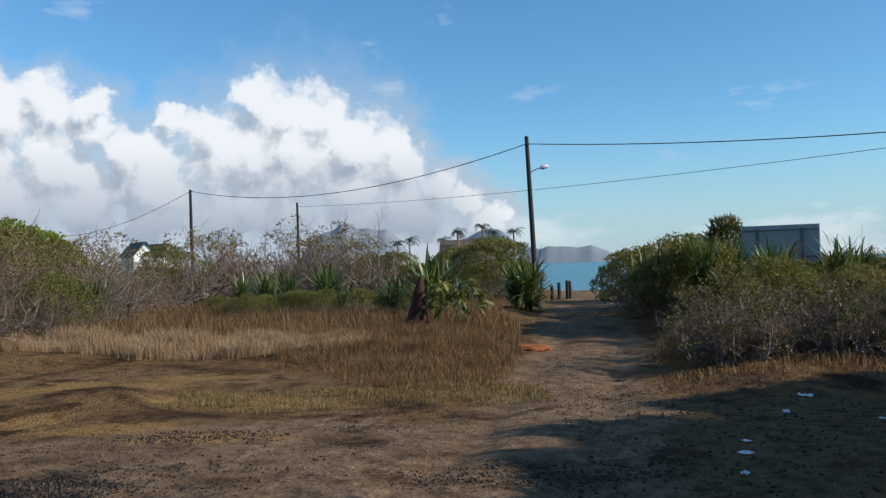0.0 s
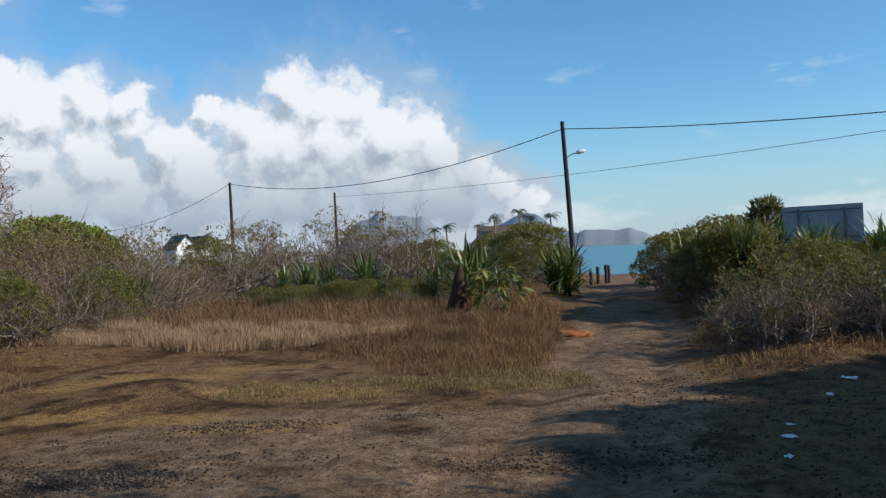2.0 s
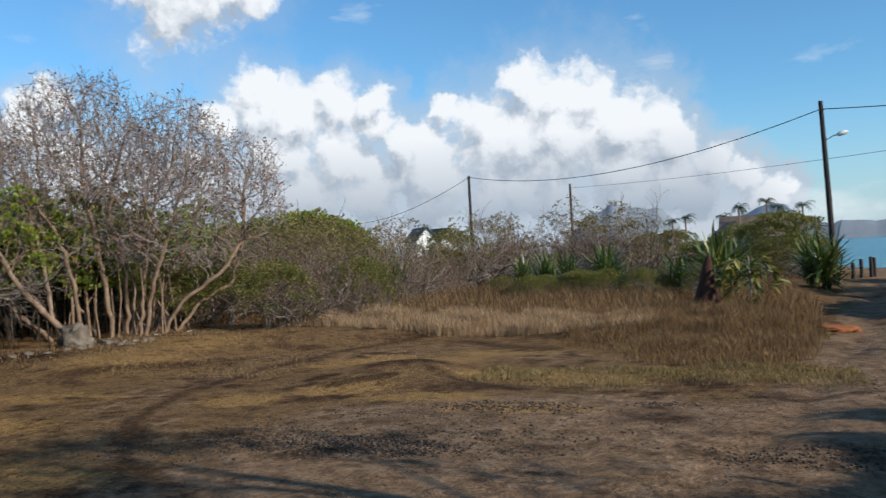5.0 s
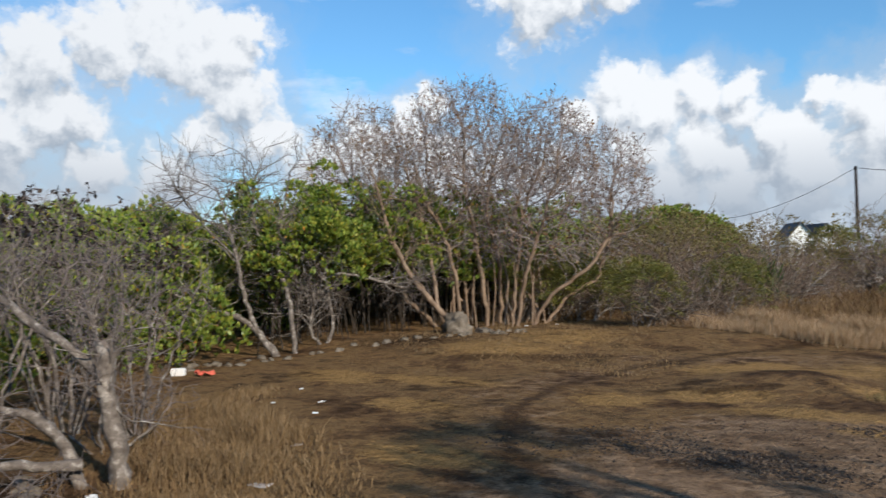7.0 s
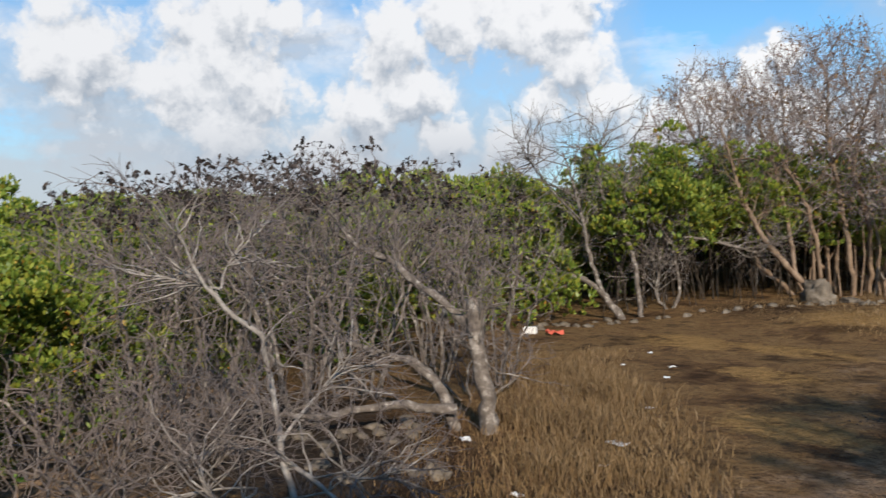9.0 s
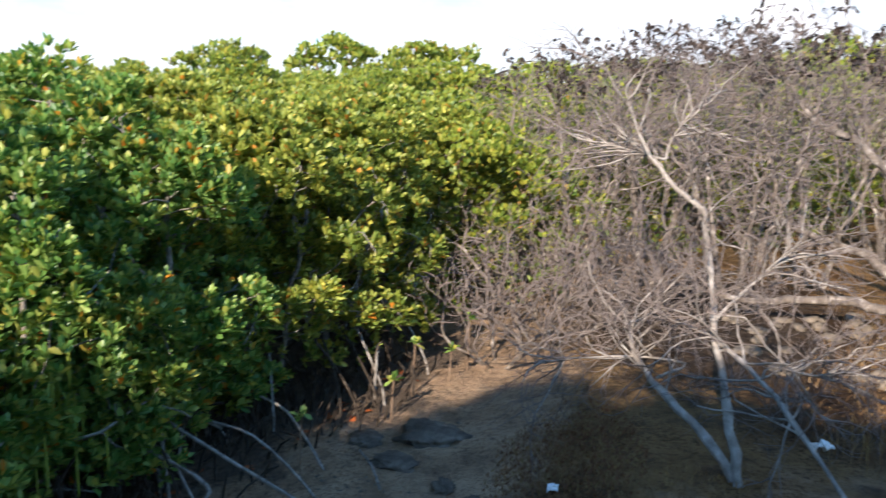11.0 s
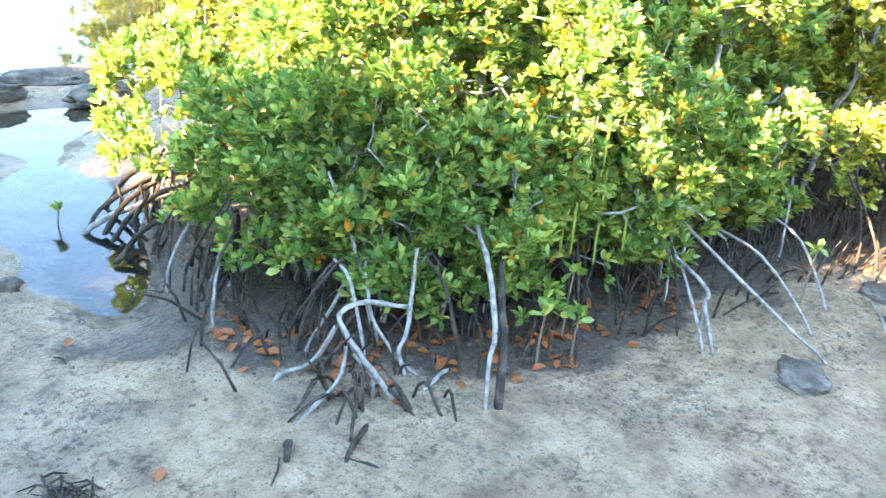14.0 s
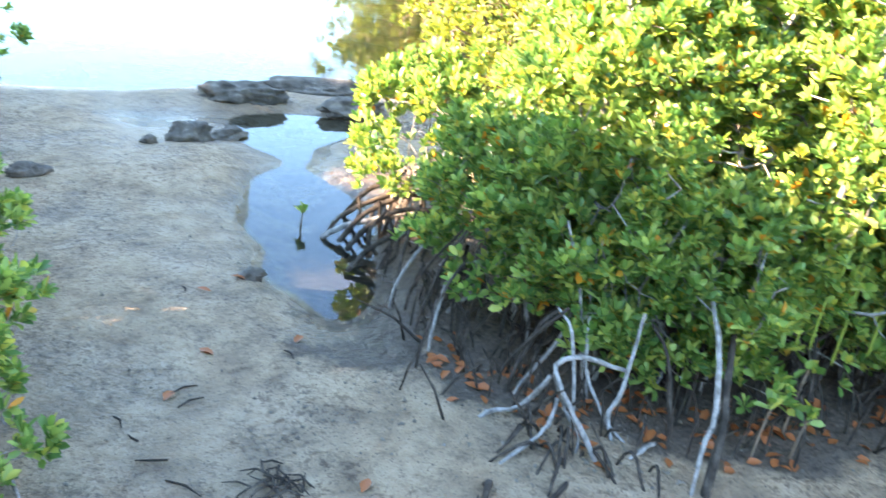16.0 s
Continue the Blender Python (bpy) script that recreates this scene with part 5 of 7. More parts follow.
def grass(seed, n, inside, mat, tall, width, label, name="grass"):
    """Blades of grass over the stretch of ground where inside() is true."""
    rng = np.random.default_rng(seed)
    pts = inside(rng, n)
    x, y = pts[:, 0], pts[:, 1]
    k = len(x)
    clump = (0.5 + 0.6 * np.clip(wave(x, y, 0.37, seed) + 0.3, 0, 1)) * (0.75 + 0.35 * wave(x, y, 1.7, seed))
    h = tall * clump * rng.uniform(0.3, 1.25, k)
    a = rng.uniform(0, 6.28, k)
    w = width * rng.uniform(0.7, 1.3, k)
    bend = rng.normal(0, 0.36, (k, 2)) * h[:, None]
    z = height(x, y) - 0.01
    s = np.stack([np.cos(a) * w, np.sin(a) * w, np.zeros(k)], 1)
    p0 = np.stack([x, y, z], 1)
    p1 = p0 + np.stack([bend[:, 0] * 0.35, bend[:, 1] * 0.35, h * 0.6], 1)
    p2 = p0 + np.stack([bend[:, 0], bend[:, 1], h * 0.95], 1)
    v = np.stack([p0 - s, p0 + s, p1 + s * 0.7, p1 - s * 0.7, p2 + s * 0.15, p2 - s * 0.15], 1).reshape(-1, 3)
    o = np.arange(k)[:, None] * 6
    f = np.concatenate([o + np.array([[0, 1, 2, 3]]), o + np.array([[3, 2, 4, 5]])], 1).reshape(-1, 4)
    return tagged(new(name, fast_mesh(name, v, f, mat)), label, "grass", kind="stuff")


def patch(x0, x1, y0, y1, keep):
    def inside(rng, n):
        p = np.stack([rng.uniform(x0, x1, n), rng.uniform(y0, y1, n)], 1)
        return p[keep(p[:, 0], p[:, 1]) > rng.uniform(0, 1, n)]
    return inside


def off_tracks(x, y):
    return smooth(1.2, 1.9, to_line(x, y, TRACK) + 0.3 * wave(x, y, 1.0)) * smooth(0.9, 1.7, to_line(x, y, LOOP) + 0.3 * wave(x, y, 0.8, 1))


grass(71, 66000, patch(-12, -1.5, 20.2, 24.2, lambda x, y: smooth(20.3, 21.0, y + 0.25 * wave(x, y, 1.2) + 0.12 * (x + 5)) * (1 - smooth(23.0, 24.2, y))), STRAW, 0.55, 0.005,
      "pale straw-coloured tall dry grass", "straw_grass")
grass(72, 78000, patch(-17, 2.5, 22.8, 36, lambda x, y: off_tracks(x, y) * smooth(22.8, 24, y)), BROWN_GRASS, 0.66, 0.009, "reddish-brown dry grass field", "brown_grass")
grass(73, 68000, patch(-3.6, 2.2, 14.2, 24, lambda x, y: smooth(14.2, 17.0, y - 0.45 * np.abs(x + 0.6) + 0.5 * wave(x, y, 1.0)) * off_tracks(x, y)), BROWN_GRASS, 0.42, 0.005, "brown dry grass on the island between the tracks", "brown_grass")
grass(74, 30000, patch(-4.2, 2.0, 12.2, 15.5, lambda x, y: 0.75 * smooth(12.7, 14.0, y + 0.6 * wave(x, y, 0.9) - 0.25 * np.abs(x + 0.4))), SHORT_GREEN, 0.13, 0.006, "short yellow-green grass at the track's edge", "short_grass")
grass(75, 90000, patch(-13, -4.2, 2.4, 10.5, lambda x, y: (1 - smooth(0.2, 1.4, y - 5.5 + 0.62 * (x + 8.0) + 0.5 * wave(x, y, 1.1))) * smooth(0.4, 1.4, y - np.interp(x, [-12, -8.5, -7.0, -5.6], [6.0, 3.6, 2.9, 2.2]))),
      GREEN_GRASS, 0.36, 0.005, "dry ochre grass beside the stump", "ochre_grass")
grass(76, 26000, patch(3.2, 18, 12.8, 22, lambda x, y: off_tracks(x, y) * smooth(12.8, 13.8, y - 0.15 * x + 0.4 * wave(x, y, 0.9))), BROWN_GRASS, 0.28, 0.010, "low brown grass below the shrubs", "brown_grass")
grass(77, 30000, patch(-20, -8, 14, 28, lambda x, y: smooth(0.0, 1.2, -(x + 9.2 + 0.45 * (y - 19)) + 0.4 * wave(x, y, 1.2)) * smooth(0, 2, x + 17.5 + 0.0 * y)), GREEN_GRASS, 0.13, 0.006, "thin ochre grass at the clearing's edge", "ochre_grass")

grass(78, 15000, patch(-7.2, -4.6, -0.4, 1.4, lambda x, y: smooth(0, 0.35, 0.85 - np.hypot((x + 6.0) / 1.25, (y - 0.5) / 0.75) + 0.2 * wave(x, y, 0.3))), RED_PLANT, 0.10, 0.006, "low reddish-brown succulent ground cover on mud", "ground_cover")
grass(79, 9000, patch(-5.6, -3.2, -0.6, 1.6, lambda x, y: 0.7 * smooth(0.1, 0.6, y - np.interp(x, [-5.6, -3.6, -3.2], [0.7, 0.4, 0.1]))), BROWN_GRASS, 0.09, 0.004, "short dry grass on the bank above the mud", "short_grass")
grass(80, 24000, patch(-12, -4.6, 1.0, 9.0, lambda x, y: (1 - smooth(0.2, 1.2, y - 4.2 + 0.62 * (x + 8.0) + 0.5 * wave(x, y, 1.1))) * np.clip(0.4 + wave(x, y, 0.7, 2.0), 0, 1) * smooth(0.2, 1.0, y - np.interp(x, [-12, -8.5, -5.0], [5.0, 2.4, 1.4]))),
      BROWN_GRASS, 0.22, 0.005, "tufts of brown grass beside the stump", "brown_grass")

# ---- unseen trees added behind the viewer to shade the clearing and the mud ----


def shade_tree(x, y, h, r, low, seed, shoots):
    rng = np.random.default_rng(seed)
    top = thing("casuarina_tree", (x, y, gz(x, y)), "feathery casuarina tree with drooping green needles", "tree", "casuarina trees")
    t = Tubes()
    t.add([(0, 0, -0.2), (0.1, 0.05, h * 0.4), (0, 0, h * 0.92)], [0.17, 0.13, 0.03], 8)
    part("trunk", t.mesh("trunk", BROWN_BARK), top)
    limbs = Tubes()
    p, nd = crown_points(rng, r, r, h, low, shoots, 0.3)
    keep = np.sin(p[:, 0] * 1.9 + seed) * np.sin(p[:, 1] * 1.7 + 2 * seed) * np.sin(p[:, 2] * 1.6) > -0.25
    p, nd = p[keep], nd[keep]
    for q in p[::40]:
        limbs.add([(0, 0, q[2] * 0.75), q * 0.6 + np.array([0, 0, q[2] * 0.3]), q], [0.05, 0.03, 0.01], 4)
    tagged(part("branchwork", limbs.mesh("branchwork", BROWN_BARK), top), kind="stuff")
    b, aim = whorls(rng, p, nd * 0.6 - np.array([0, 0, 0.3]), 5, 1.2)
    part("crown", leaf_cloud(rng, b, aim, 0.42, 0.07, "crown", OLIVE_LEAF, False), top)
    return top


# the two at y -11.6 and -14.6 are added to dim the bright sand
for i, (x, y, h, r, low, n_) in enumerate([(5.2, -5.6, 5.75, 2.25, 0.4, 5500), (5.4, -8.6, 4.5, 2.0, 0.4, 3500), (5.4, -3.4, 6.0, 1.9, 0.4, 5000), (5.8, -1.2, 6.3, 1.85, 0.5, 6000), (7.6, 4.0, 8.2, 2.0, 4.8, 300), (6.4, -11.6, 6.6, 2.6, 0.5, 5000), (8.6, -14.6, 7.4, 2.8, 0.5, 5000),
                                           (9.6, 3.4, 4.9, 2.6, 0.3, 8000), (11.6, 6.8, 5.1, 2.7, 0.3, 8000), (14.2, 9.6, 5.0, 2.6, 0.3, 5500), (8.4, 0.8, 4.2, 1.9, 0.4, 3000)]):
    shade_tree(x, y, h, r, low, 80 + i, n_)

# ---- stump and leaning dead trees ----


def limbs_thing(name, label, category, limbs, mat, pname="limb", sides=9, twigs=0, seed=1, spread=0.5, group="", slim=1.0, reach=1.0):
    base = limbs[0][0][0]
    top = thing(name, base, label, category, group)
    rng = np.random.default_rng(seed)
    tips = []
    for pts, r in limbs:
        pts = np.array(pts, float) - np.array(base)
        dense = [pts[0]]
        ext = np.concatenate([[2 * pts[0] - pts[1]], pts, [2 * pts[-1] - pts[-2]]])
        for j in range(1, len(ext) - 2):
            p0, a, b, p3 = ext[j - 1:j + 3]
            n = max(3, int(np.linalg.norm(b - a) / 0.12))
            for k in range(1, n + 1):
                u = k / n
                q = 0.5 * (2 * a + (b - p0) * u + (2 * p0 - 5 * a + 4 * b - p3) * u * u + (3 * a - p0 - 3 * b + p3) * u ** 3)
                dense.append(q + (rng.normal(0, min(r[0] * 0.2, 0.012), 3) if k < n else 0))
        rad = slim * np.interp(np.linspace(0, 1, len(dense)), np.linspace(0, 1, len(r)), r) * rng.uniform(0.88, 1.12, len(dense))
        t = Tubes()
        t.add(dense, rad, sides)
        t.v[0] += rng.normal(0, 1, t.v[0].shape) * np.repeat(rad, sides)[:, None] * 0.10
        t.add([dense[-1], np.array(dense[-1]) + np.array([0, 0, 0.004])], [rad[-1], 0.001], sides)
        part(pname if pts is not limbs[0][0] else "trunk", t.mesh(pname, mat), top)
        if twigs:
            coarse, fine = Tubes(), Tubes()
            for k in range(twigs):
                q = dense[int(len(dense) * rng.uniform(0.45, 0.999))]
                grow(rng, coarse, fine, tips, q, unit(rng.normal(0, 1, 3) * spread + unit(pts[-1] - pts[-2]) * 0.6), reach * rng.uniform(0.35, 0.75), 0.011 * reach, 2, (0, 4, 4), 0.22, 0.02, 0.8, 0.66, 0.006)
            if coarse.n:
                tagged(part("branch_mass", coarse.mesh("branch_mass", mat), top), kind="stuff")
            tagged(part("twig_mass", fine.mesh("twig_mass", TWIG), top), kind="stuff")
    return top


limbs_thing("tree_stump", "broken grey tree stump with lichen and one crooked limb", "stump", [
    ([(-8.5, 4.35, -0.1), (-8.55, 4.3, 0.5), (-8.65, 4.25, 1.0), (-8.72, 4.28, 1.46)], [0.18, 0.15, 0.14, 0.155]),
    ([(-8.68, 4.25, 1.05), (-9.0, 4.0, 1.45), (-9.3, 3.85, 1.62), (-9.7, 3.65, 1.9), (-10.2, 3.4, 2.1), (-10.7, 3.2, 2.6)], [0.085, 0.075, 0.07, 0.06, 0.04, 0.02]),
    ([(-8.8, 4.1, -0.1), (-9.0, 4.0, 0.4), (-9.3, 3.8, 0.7), (-9.9, 3.4, 0.85), (-10.6, 3.1, 1.0)], [0.10, 0.09, 0.075, 0.05, 0.025]),
    ([(-8.75, 4.05, 0.25), (-9.1, 3.3, 0.30), (-9.3, 2.6, 0.22), (-9.6, 2.0, 0.3)], [0.09, 0.08, 0.06, 0.03]),
], BARK, twigs=14, seed=3, slim=0.62)
limbs_thing("dead_tree", "pale bare dead tree leaning over the mud", "dead tree", [
    ([(-5.35, 1.45, -0.08), (-5.52, 1.39, 0.37), (-5.74, 1.35, 0.72), (-5.94, 1.37, 0.95), (-6.21, 1.36, 1.34), (-6.31, 1.35, 1.52), (-6.46, 1.13, 1.71), (-6.54, 0.97, 1.95), (-6.64, 0.86, 2.25)],
     [0.05, 0.045, 0.036, 0.034, 0.032, 0.03, 0.028, 0.02, 0.01]),
    ([(-5.40, 1.42, 0.0), (-5.62, 1.22, 0.26), (-5.93, 1.0, 0.43), (-6.15, 0.9, 0.59), (-6.35, 0.87, 0.76)], [0.05, 0.044, 0.034, 0.024, 0.01]),
    ([(-5.92, 1.03, 0.45), (-5.97, 1.22, 0.54), (-6.1, 0.88, 0.54), (-6.2, 0.45, 0.47)], [0.016, 0.015, 0.012, 0.005]),
    ([(-4.86, 2.0, -0.05), (-5.19, 1.76, 0.32), (-5.48, 1.55, 0.6), (-5.75, 1.34, 0.79)], [0.022, 0.024, 0.024, 0.024]),
    ([(-5.89, 1.37, 0.86), (-5.97, 1.66, 1.13), (-6.01, 1.86, 1.27)], [0.018, 0.014, 0.006]),
    ([(-6.51, 1.12, 1.84), (-6.64, 1.0, 1.87), (-6.77, 0.75, 1.93)], [0.016, 0.012, 0.005]),
    ([(-6.51, 1.12, 1.84), (-6.6, 1.18, 2.0), (-6.66, 1.37, 2.2)], [0.014, 0.010, 0.005]),
    ([(-5.48, 1.55, 0.58), (-5.46, 1.6, 0.69), (-5.39, 1.8, 0.67), (-5.29, 2.03, 0.71)], [0.012, 0.010, 0.008, 0.004]),
], PALE_BARK, twigs=16, seed=5, slim=0.62, reach=0.75)
for seed, limbs, label in (
    (6, [([(-17.0, 12.65, -0.1), (-17.6, 12.2, 0.8), (-18.2, 11.75, 1.1), (-18.9, 11.0, 1.55), (-19.3, 10.6, 2.3)], [0.17, 0.13, 0.10, 0.07, 0.03]),
         ([(-17.4, 12.35, 0.5), (-17.6, 12.1, 1.5), (-17.8, 12.0, 2.5), (-18.0, 11.9, 3.3), (-18.3, 11.8, 4.2)], [0.11, 0.10, 0.08, 0.05, 0.02]),
         ([(-17.8, 12.0, 2.4), (-18.2, 11.4, 3.2), (-18.7, 10.9, 4.1)], [0.05, 0.035, 0.015])], "leaning bare tree with pale forked trunk"),
    (7, [([(-16.95, 13.1, -0.1), (-17.0, 13.0, 1.3), (-17.3, 12.9, 2.2), (-17.5, 13.15, 3.2), (-17.4, 13.4, 4.6)], [0.11, 0.10, 0.08, 0.05, 0.02]),
         ([(-17.3, 12.9, 2.2), (-17.7, 12.5, 3.2), (-17.8, 12.6, 4.4)], [0.05, 0.04, 0.015])], "slender bare tree with grey bark"),
    (8, [([(-17.15, 14.2, -0.1), (-17.0, 14.35, 0.7), (-17.05, 14.25, 1.5), (-17.1, 14.2, 1.85), (-17.4, 13.8, 2.6)], [0.09, 0.07, 0.06, 0.05, 0.02]),
         ([(-17.1, 14.2, 1.8), (-16.95, 14.7, 1.95), (-16.7, 15.6, 1.75), (-16.6, 16.6, 1.5)], [0.05, 0.06, 0.06, 0.07]),
         ([(-17.15, 14.1, 0.1), (-17.2, 13.8, 0.5), (-17.15, 13.85, 1.2)], [0.07, 0.06, 0.03])], "arched bare trunk bending over the dark thicket"),
    (9, [([(-15.6, 18.0, -0.1), (-16.0, 17.3, 0.9), (-16.4, 16.6, 1.9), (-16.8, 16.2, 3.2), (-17.0, 15.8, 4.8)], [0.15, 0.14, 0.11, 0.08, 0.03]),
         ([(-16.0, 17.3, 0.9), (-16.5, 17.6, 2.2), (-16.9, 17.6, 3.6), (-17.2, 17.3, 5.0)], [0.10, 0.08, 0.06, 0.02])], "forked brown trunk beside the large bare tree"),
):
    limbs_thing("dead_tree", label, "dead tree", limbs, BARK if seed != 9 else BROWN_BARK, twigs=20, seed=seed, group="bare trees", slim=0.58, reach=1.5)

# ---- mangrove roots, seedlings and leaves on the mud ----


def prop_arch(limbs, seed, label):
    limbs_thing("prop_root_arch", label, "root", limbs, ROOT, "root", 7, 0, seed, group="prop roots", slim=0.68)


prop_arch([([(-3.61, -2.76, 0.0), (-3.40, -2.86, 0.07), (-3.22, -2.89, 0.05), (-3.17, -2.76, -0.03), (-3.19, -2.63, -0.15), (-3.25, -2.47, -0.35)], [0.018, 0.021, 0.022, 0.022, 0.022, 0.018]),
           ([(-3.20, -2.87, 0.02), (-3.28, -2.83, -0.17), (-3.37, -2.67, -0.35)], [0.018, 0.020, 0.018]),
           ([(-3.18, -2.80, -0.08), (-3.11, -2.76, -0.20), (-3.01, -2.75, -0.25), (-2.79, -2.72, -0.30), (-2.77, -2.68, -0.35)], [0.015, 0.016, 0.015, 0.012, 0.010]),
           ([(-3.19, -2.88, 0.0), (-3.13, -2.98, -0.22), (-2.97, -3.06, -0.27), (-2.87, -3.06, -0.35)], [0.018, 0.020, 0.019, 0.014]),
           ([(-3.2, -2.77, -0.12), (-3.22, -2.64, -0.24), (-3.06, -2.57, -0.35)], [0.013, 0.013, 0.012])], 21, "grey arching prop roots of a mangrove spread on mud")
prop_arch([([(-3.54, -3.02, 0.2), (-3.44, -2.88, -0.02), (-3.45, -2.74, -0.18), (-3.47, -2.64, -0.26), (-3.51, -2.43, -0.35)], [0.013, 0.015, 0.015, 0.015, 0.013]),
           ([(-3.70, -2.80, 0.3), (-3.62, -2.75, 0.1), (-3.51, -2.69, -0.11), (-3.45, -2.68, -0.19), (-3.42, -2.57, -0.35)], [0.014, 0.016, 0.016, 0.016, 0.014]),
           ([(-3.53, -3.13, 0.35), (-3.55, -3.04, 0.08), (-3.57, -2.95, -0.23), (-3.58, -2.94, -0.35)], [0.009, 0.010, 0.011, 0.011])], 22, "slender grey prop roots under mangrove leaves")
prop_arch([([(-3.60, -3.2, 0.12), (-3.51, -3.18, -0.04), (-3.29, -3.18, -0.25), (-3.19, -3.14, -0.35)], [0.014, 0.016, 0.016, 0.013]),
           ([(-3.67, -2.51, -0.31), (-3.55, -2.48, -0.27), (-3.40, -2.46, -0.30), (-3.32, -2.46, -0.35)], [0.014, 0.018, 0.017, 0.015])], 27, "low grey prop roots lying on mud")
prop_arch([([(-3.95, -2.60, 0.42), (-3.84, -2.43, 0.27), (-3.71, -2.27, 0.04), (-3.58, -2.2, -0.13), (-3.5, -2.14, -0.35)], [0.020, 0.021, 0.020, 0.018, 0.015])], 23, "thick grey prop root bending down into mud")
limbs_thing("prop_root_arch", "dark mud-caked prop root of a mangrove", "root", [
    ([(-3.98, -2.45, 0.3), (-3.85, -2.34, 0.15), (-3.71, -2.2, -0.08), (-3.55, -2.1, -0.36)], [0.018, 0.020, 0.022, 0.026])], MUD_ROOT, "root", 7, 0, 28, group="prop roots")
limbs_thing("prop_root_arch", "dark mud-caked prop root of a mangrove", "root", [
    ([(-3.05, -2.5, -0.32), (-2.9, -2.42, -0.27), (-2.75, -2.36, -0.29), (-2.65, -2.25, -0.35)], [0.012, 0.014, 0.013, 0.012]),
    ([(-2.75, -2.36, -0.30), (-2.80, -2.22, -0.30), (-2.83, -2.12, -0.35)], [0.012, 0.012, 0.010]),
    ([(-2.66, -2.66, -0.35), (-2.60, -2.58, -0.24), (-2.52, -2.5, -0.35)], [0.016, 0.018, 0.014])], MUD_ROOT, "root", 7, 0, 29, group="prop roots")
prop_arch([([(-5.4, -2.3, 0.16), (-5.2, -2.1, 0.12), (-5.06, -1.82, 0.07), (-4.96, -1.65, 0.02), (-4.88, -1.62, -0.06), (-4.8, -1.46, -0.35)], [0.018, 0.019, 0.02, 0.02, 0.02, 0.014]),
           ([(-4.90, -1.63, -0.05), (-4.96, -1.66, -0.18), (-4.98, -1.68, -0.35)], [0.015, 0.016, 0.014]),
           ([(-5.5, -2.2, 0.25), (-5.35, -1.7, 0.04), (-5.3, -1.2, -0.22), (-5.2, -0.85, -0.35)], [0.018, 0.018, 0.016, 0.012])], 24, "forked grey prop root reaching out over mud")
prop_arch([([(-5.6, -0.75, -0.26), (-5.9, -0.85, -0.24), (-6.3, -1.0, -0.30)], [0.012, 0.014, 0.012])], 25, "thin bleached root lying on mud")

for i in range(14):
    a_ = np.random.default_rng(870 + i)
    bx, by, turn_, far_ = -3.3 + a_.normal(0, 0.16), -2.78 + a_.normal(0, 0.16), a_.uniform(-0.3, 1.7), a_.uniform(0.25, 0.5)
    cx, cy = math.cos(turn_) * far_, math.sin(turn_) * far_
    limbs_thing("prop_root_arch", "short mud-caked prop root creeping over mud", "root", [
        ([(bx, by, -0.36), (bx + cx * 0.35, by + cy * 0.35, a_.uniform(-0.24, -0.16)), (bx + cx * 0.75, by + cy * 0.75, -0.28), (bx + cx, by + cy, -0.36)], [0.007, 0.009, 0.008, 0.006])],
        MUD_ROOT, "root", 6, 0, 880 + i, group="prop roots")
for i, (bx, by, ex, ey) in enumerate([(-5.35, -2.15, -4.75, -1.5), (-5.7, -1.9, -5.5, -1.1), (-6.2, -1.7, -5.9, -1.15)]):
    limbs_thing("prop_root_arch", "long slender grey prop root reaching over mud", "root", [
        ([(bx, by, 0.12), (bx * 0.6 + ex * 0.4, by * 0.6 + ey * 0.4, 0.06), (bx * 0.2 + ex * 0.8, by * 0.2 + ey * 0.8, -0.18), (ex, ey, -0.36)], [0.009, 0.010, 0.010, 0.008])],
        ROOT, "root", 6, 0, 860 + i, group="prop roots")
POOL = "dark muddy prop root lying low at the pool's edge"
limbs_thing("prop_root_arch", "long pale prop root arching low to the pool", "root", [([(-4.24, -4.97, -0.16), (-3.97, -5.19, -0.10), (-3.73, -5.35, -0.18), (-3.49, -5.51, -0.28), (-3.35, -5.59, -0.40)], [0.022, 0.024, 0.024, 0.022, 0.02])], ROOT, "root", 7, 0, 26, group="prop roots")
for k, line in enumerate([[(-4.42, -5.22, -0.02), (-4.04, -5.51, -0.05), (-3.73, -5.59, -0.15), (-3.5, -5.62, -0.26), (-3.36, -5.58, -0.40)], [(-4.06, -4.74, -0.16), (-3.77, -4.97, -0.12), (-3.48, -5.04, -0.24), (-3.22, -4.97, -0.38)],
                          [(-4.51, -5.41, 0.02), (-4.15, -5.68, -0.02), (-3.89, -5.85, -0.15), (-3.72, -5.95, -0.42)], [(-4.3, -5.1, 0.0), (-3.95, -5.35, -0.02), (-3.62, -5.45, -0.18), (-3.42, -5.45, -0.38)],
                          [(-4.2, -4.8, -0.05), (-3.8, -5.1, -0.02), (-3.55, -5.25, -0.18), (-3.4, -5.3, -0.38)]]):
    limbs_thing("prop_root_arch", POOL, "root", [(line, [0.019, 0.021, 0.02, 0.018, 0.016][:len(line)])], MUD_ROOT, "root", 7, 0, 950 + k, group="prop roots")
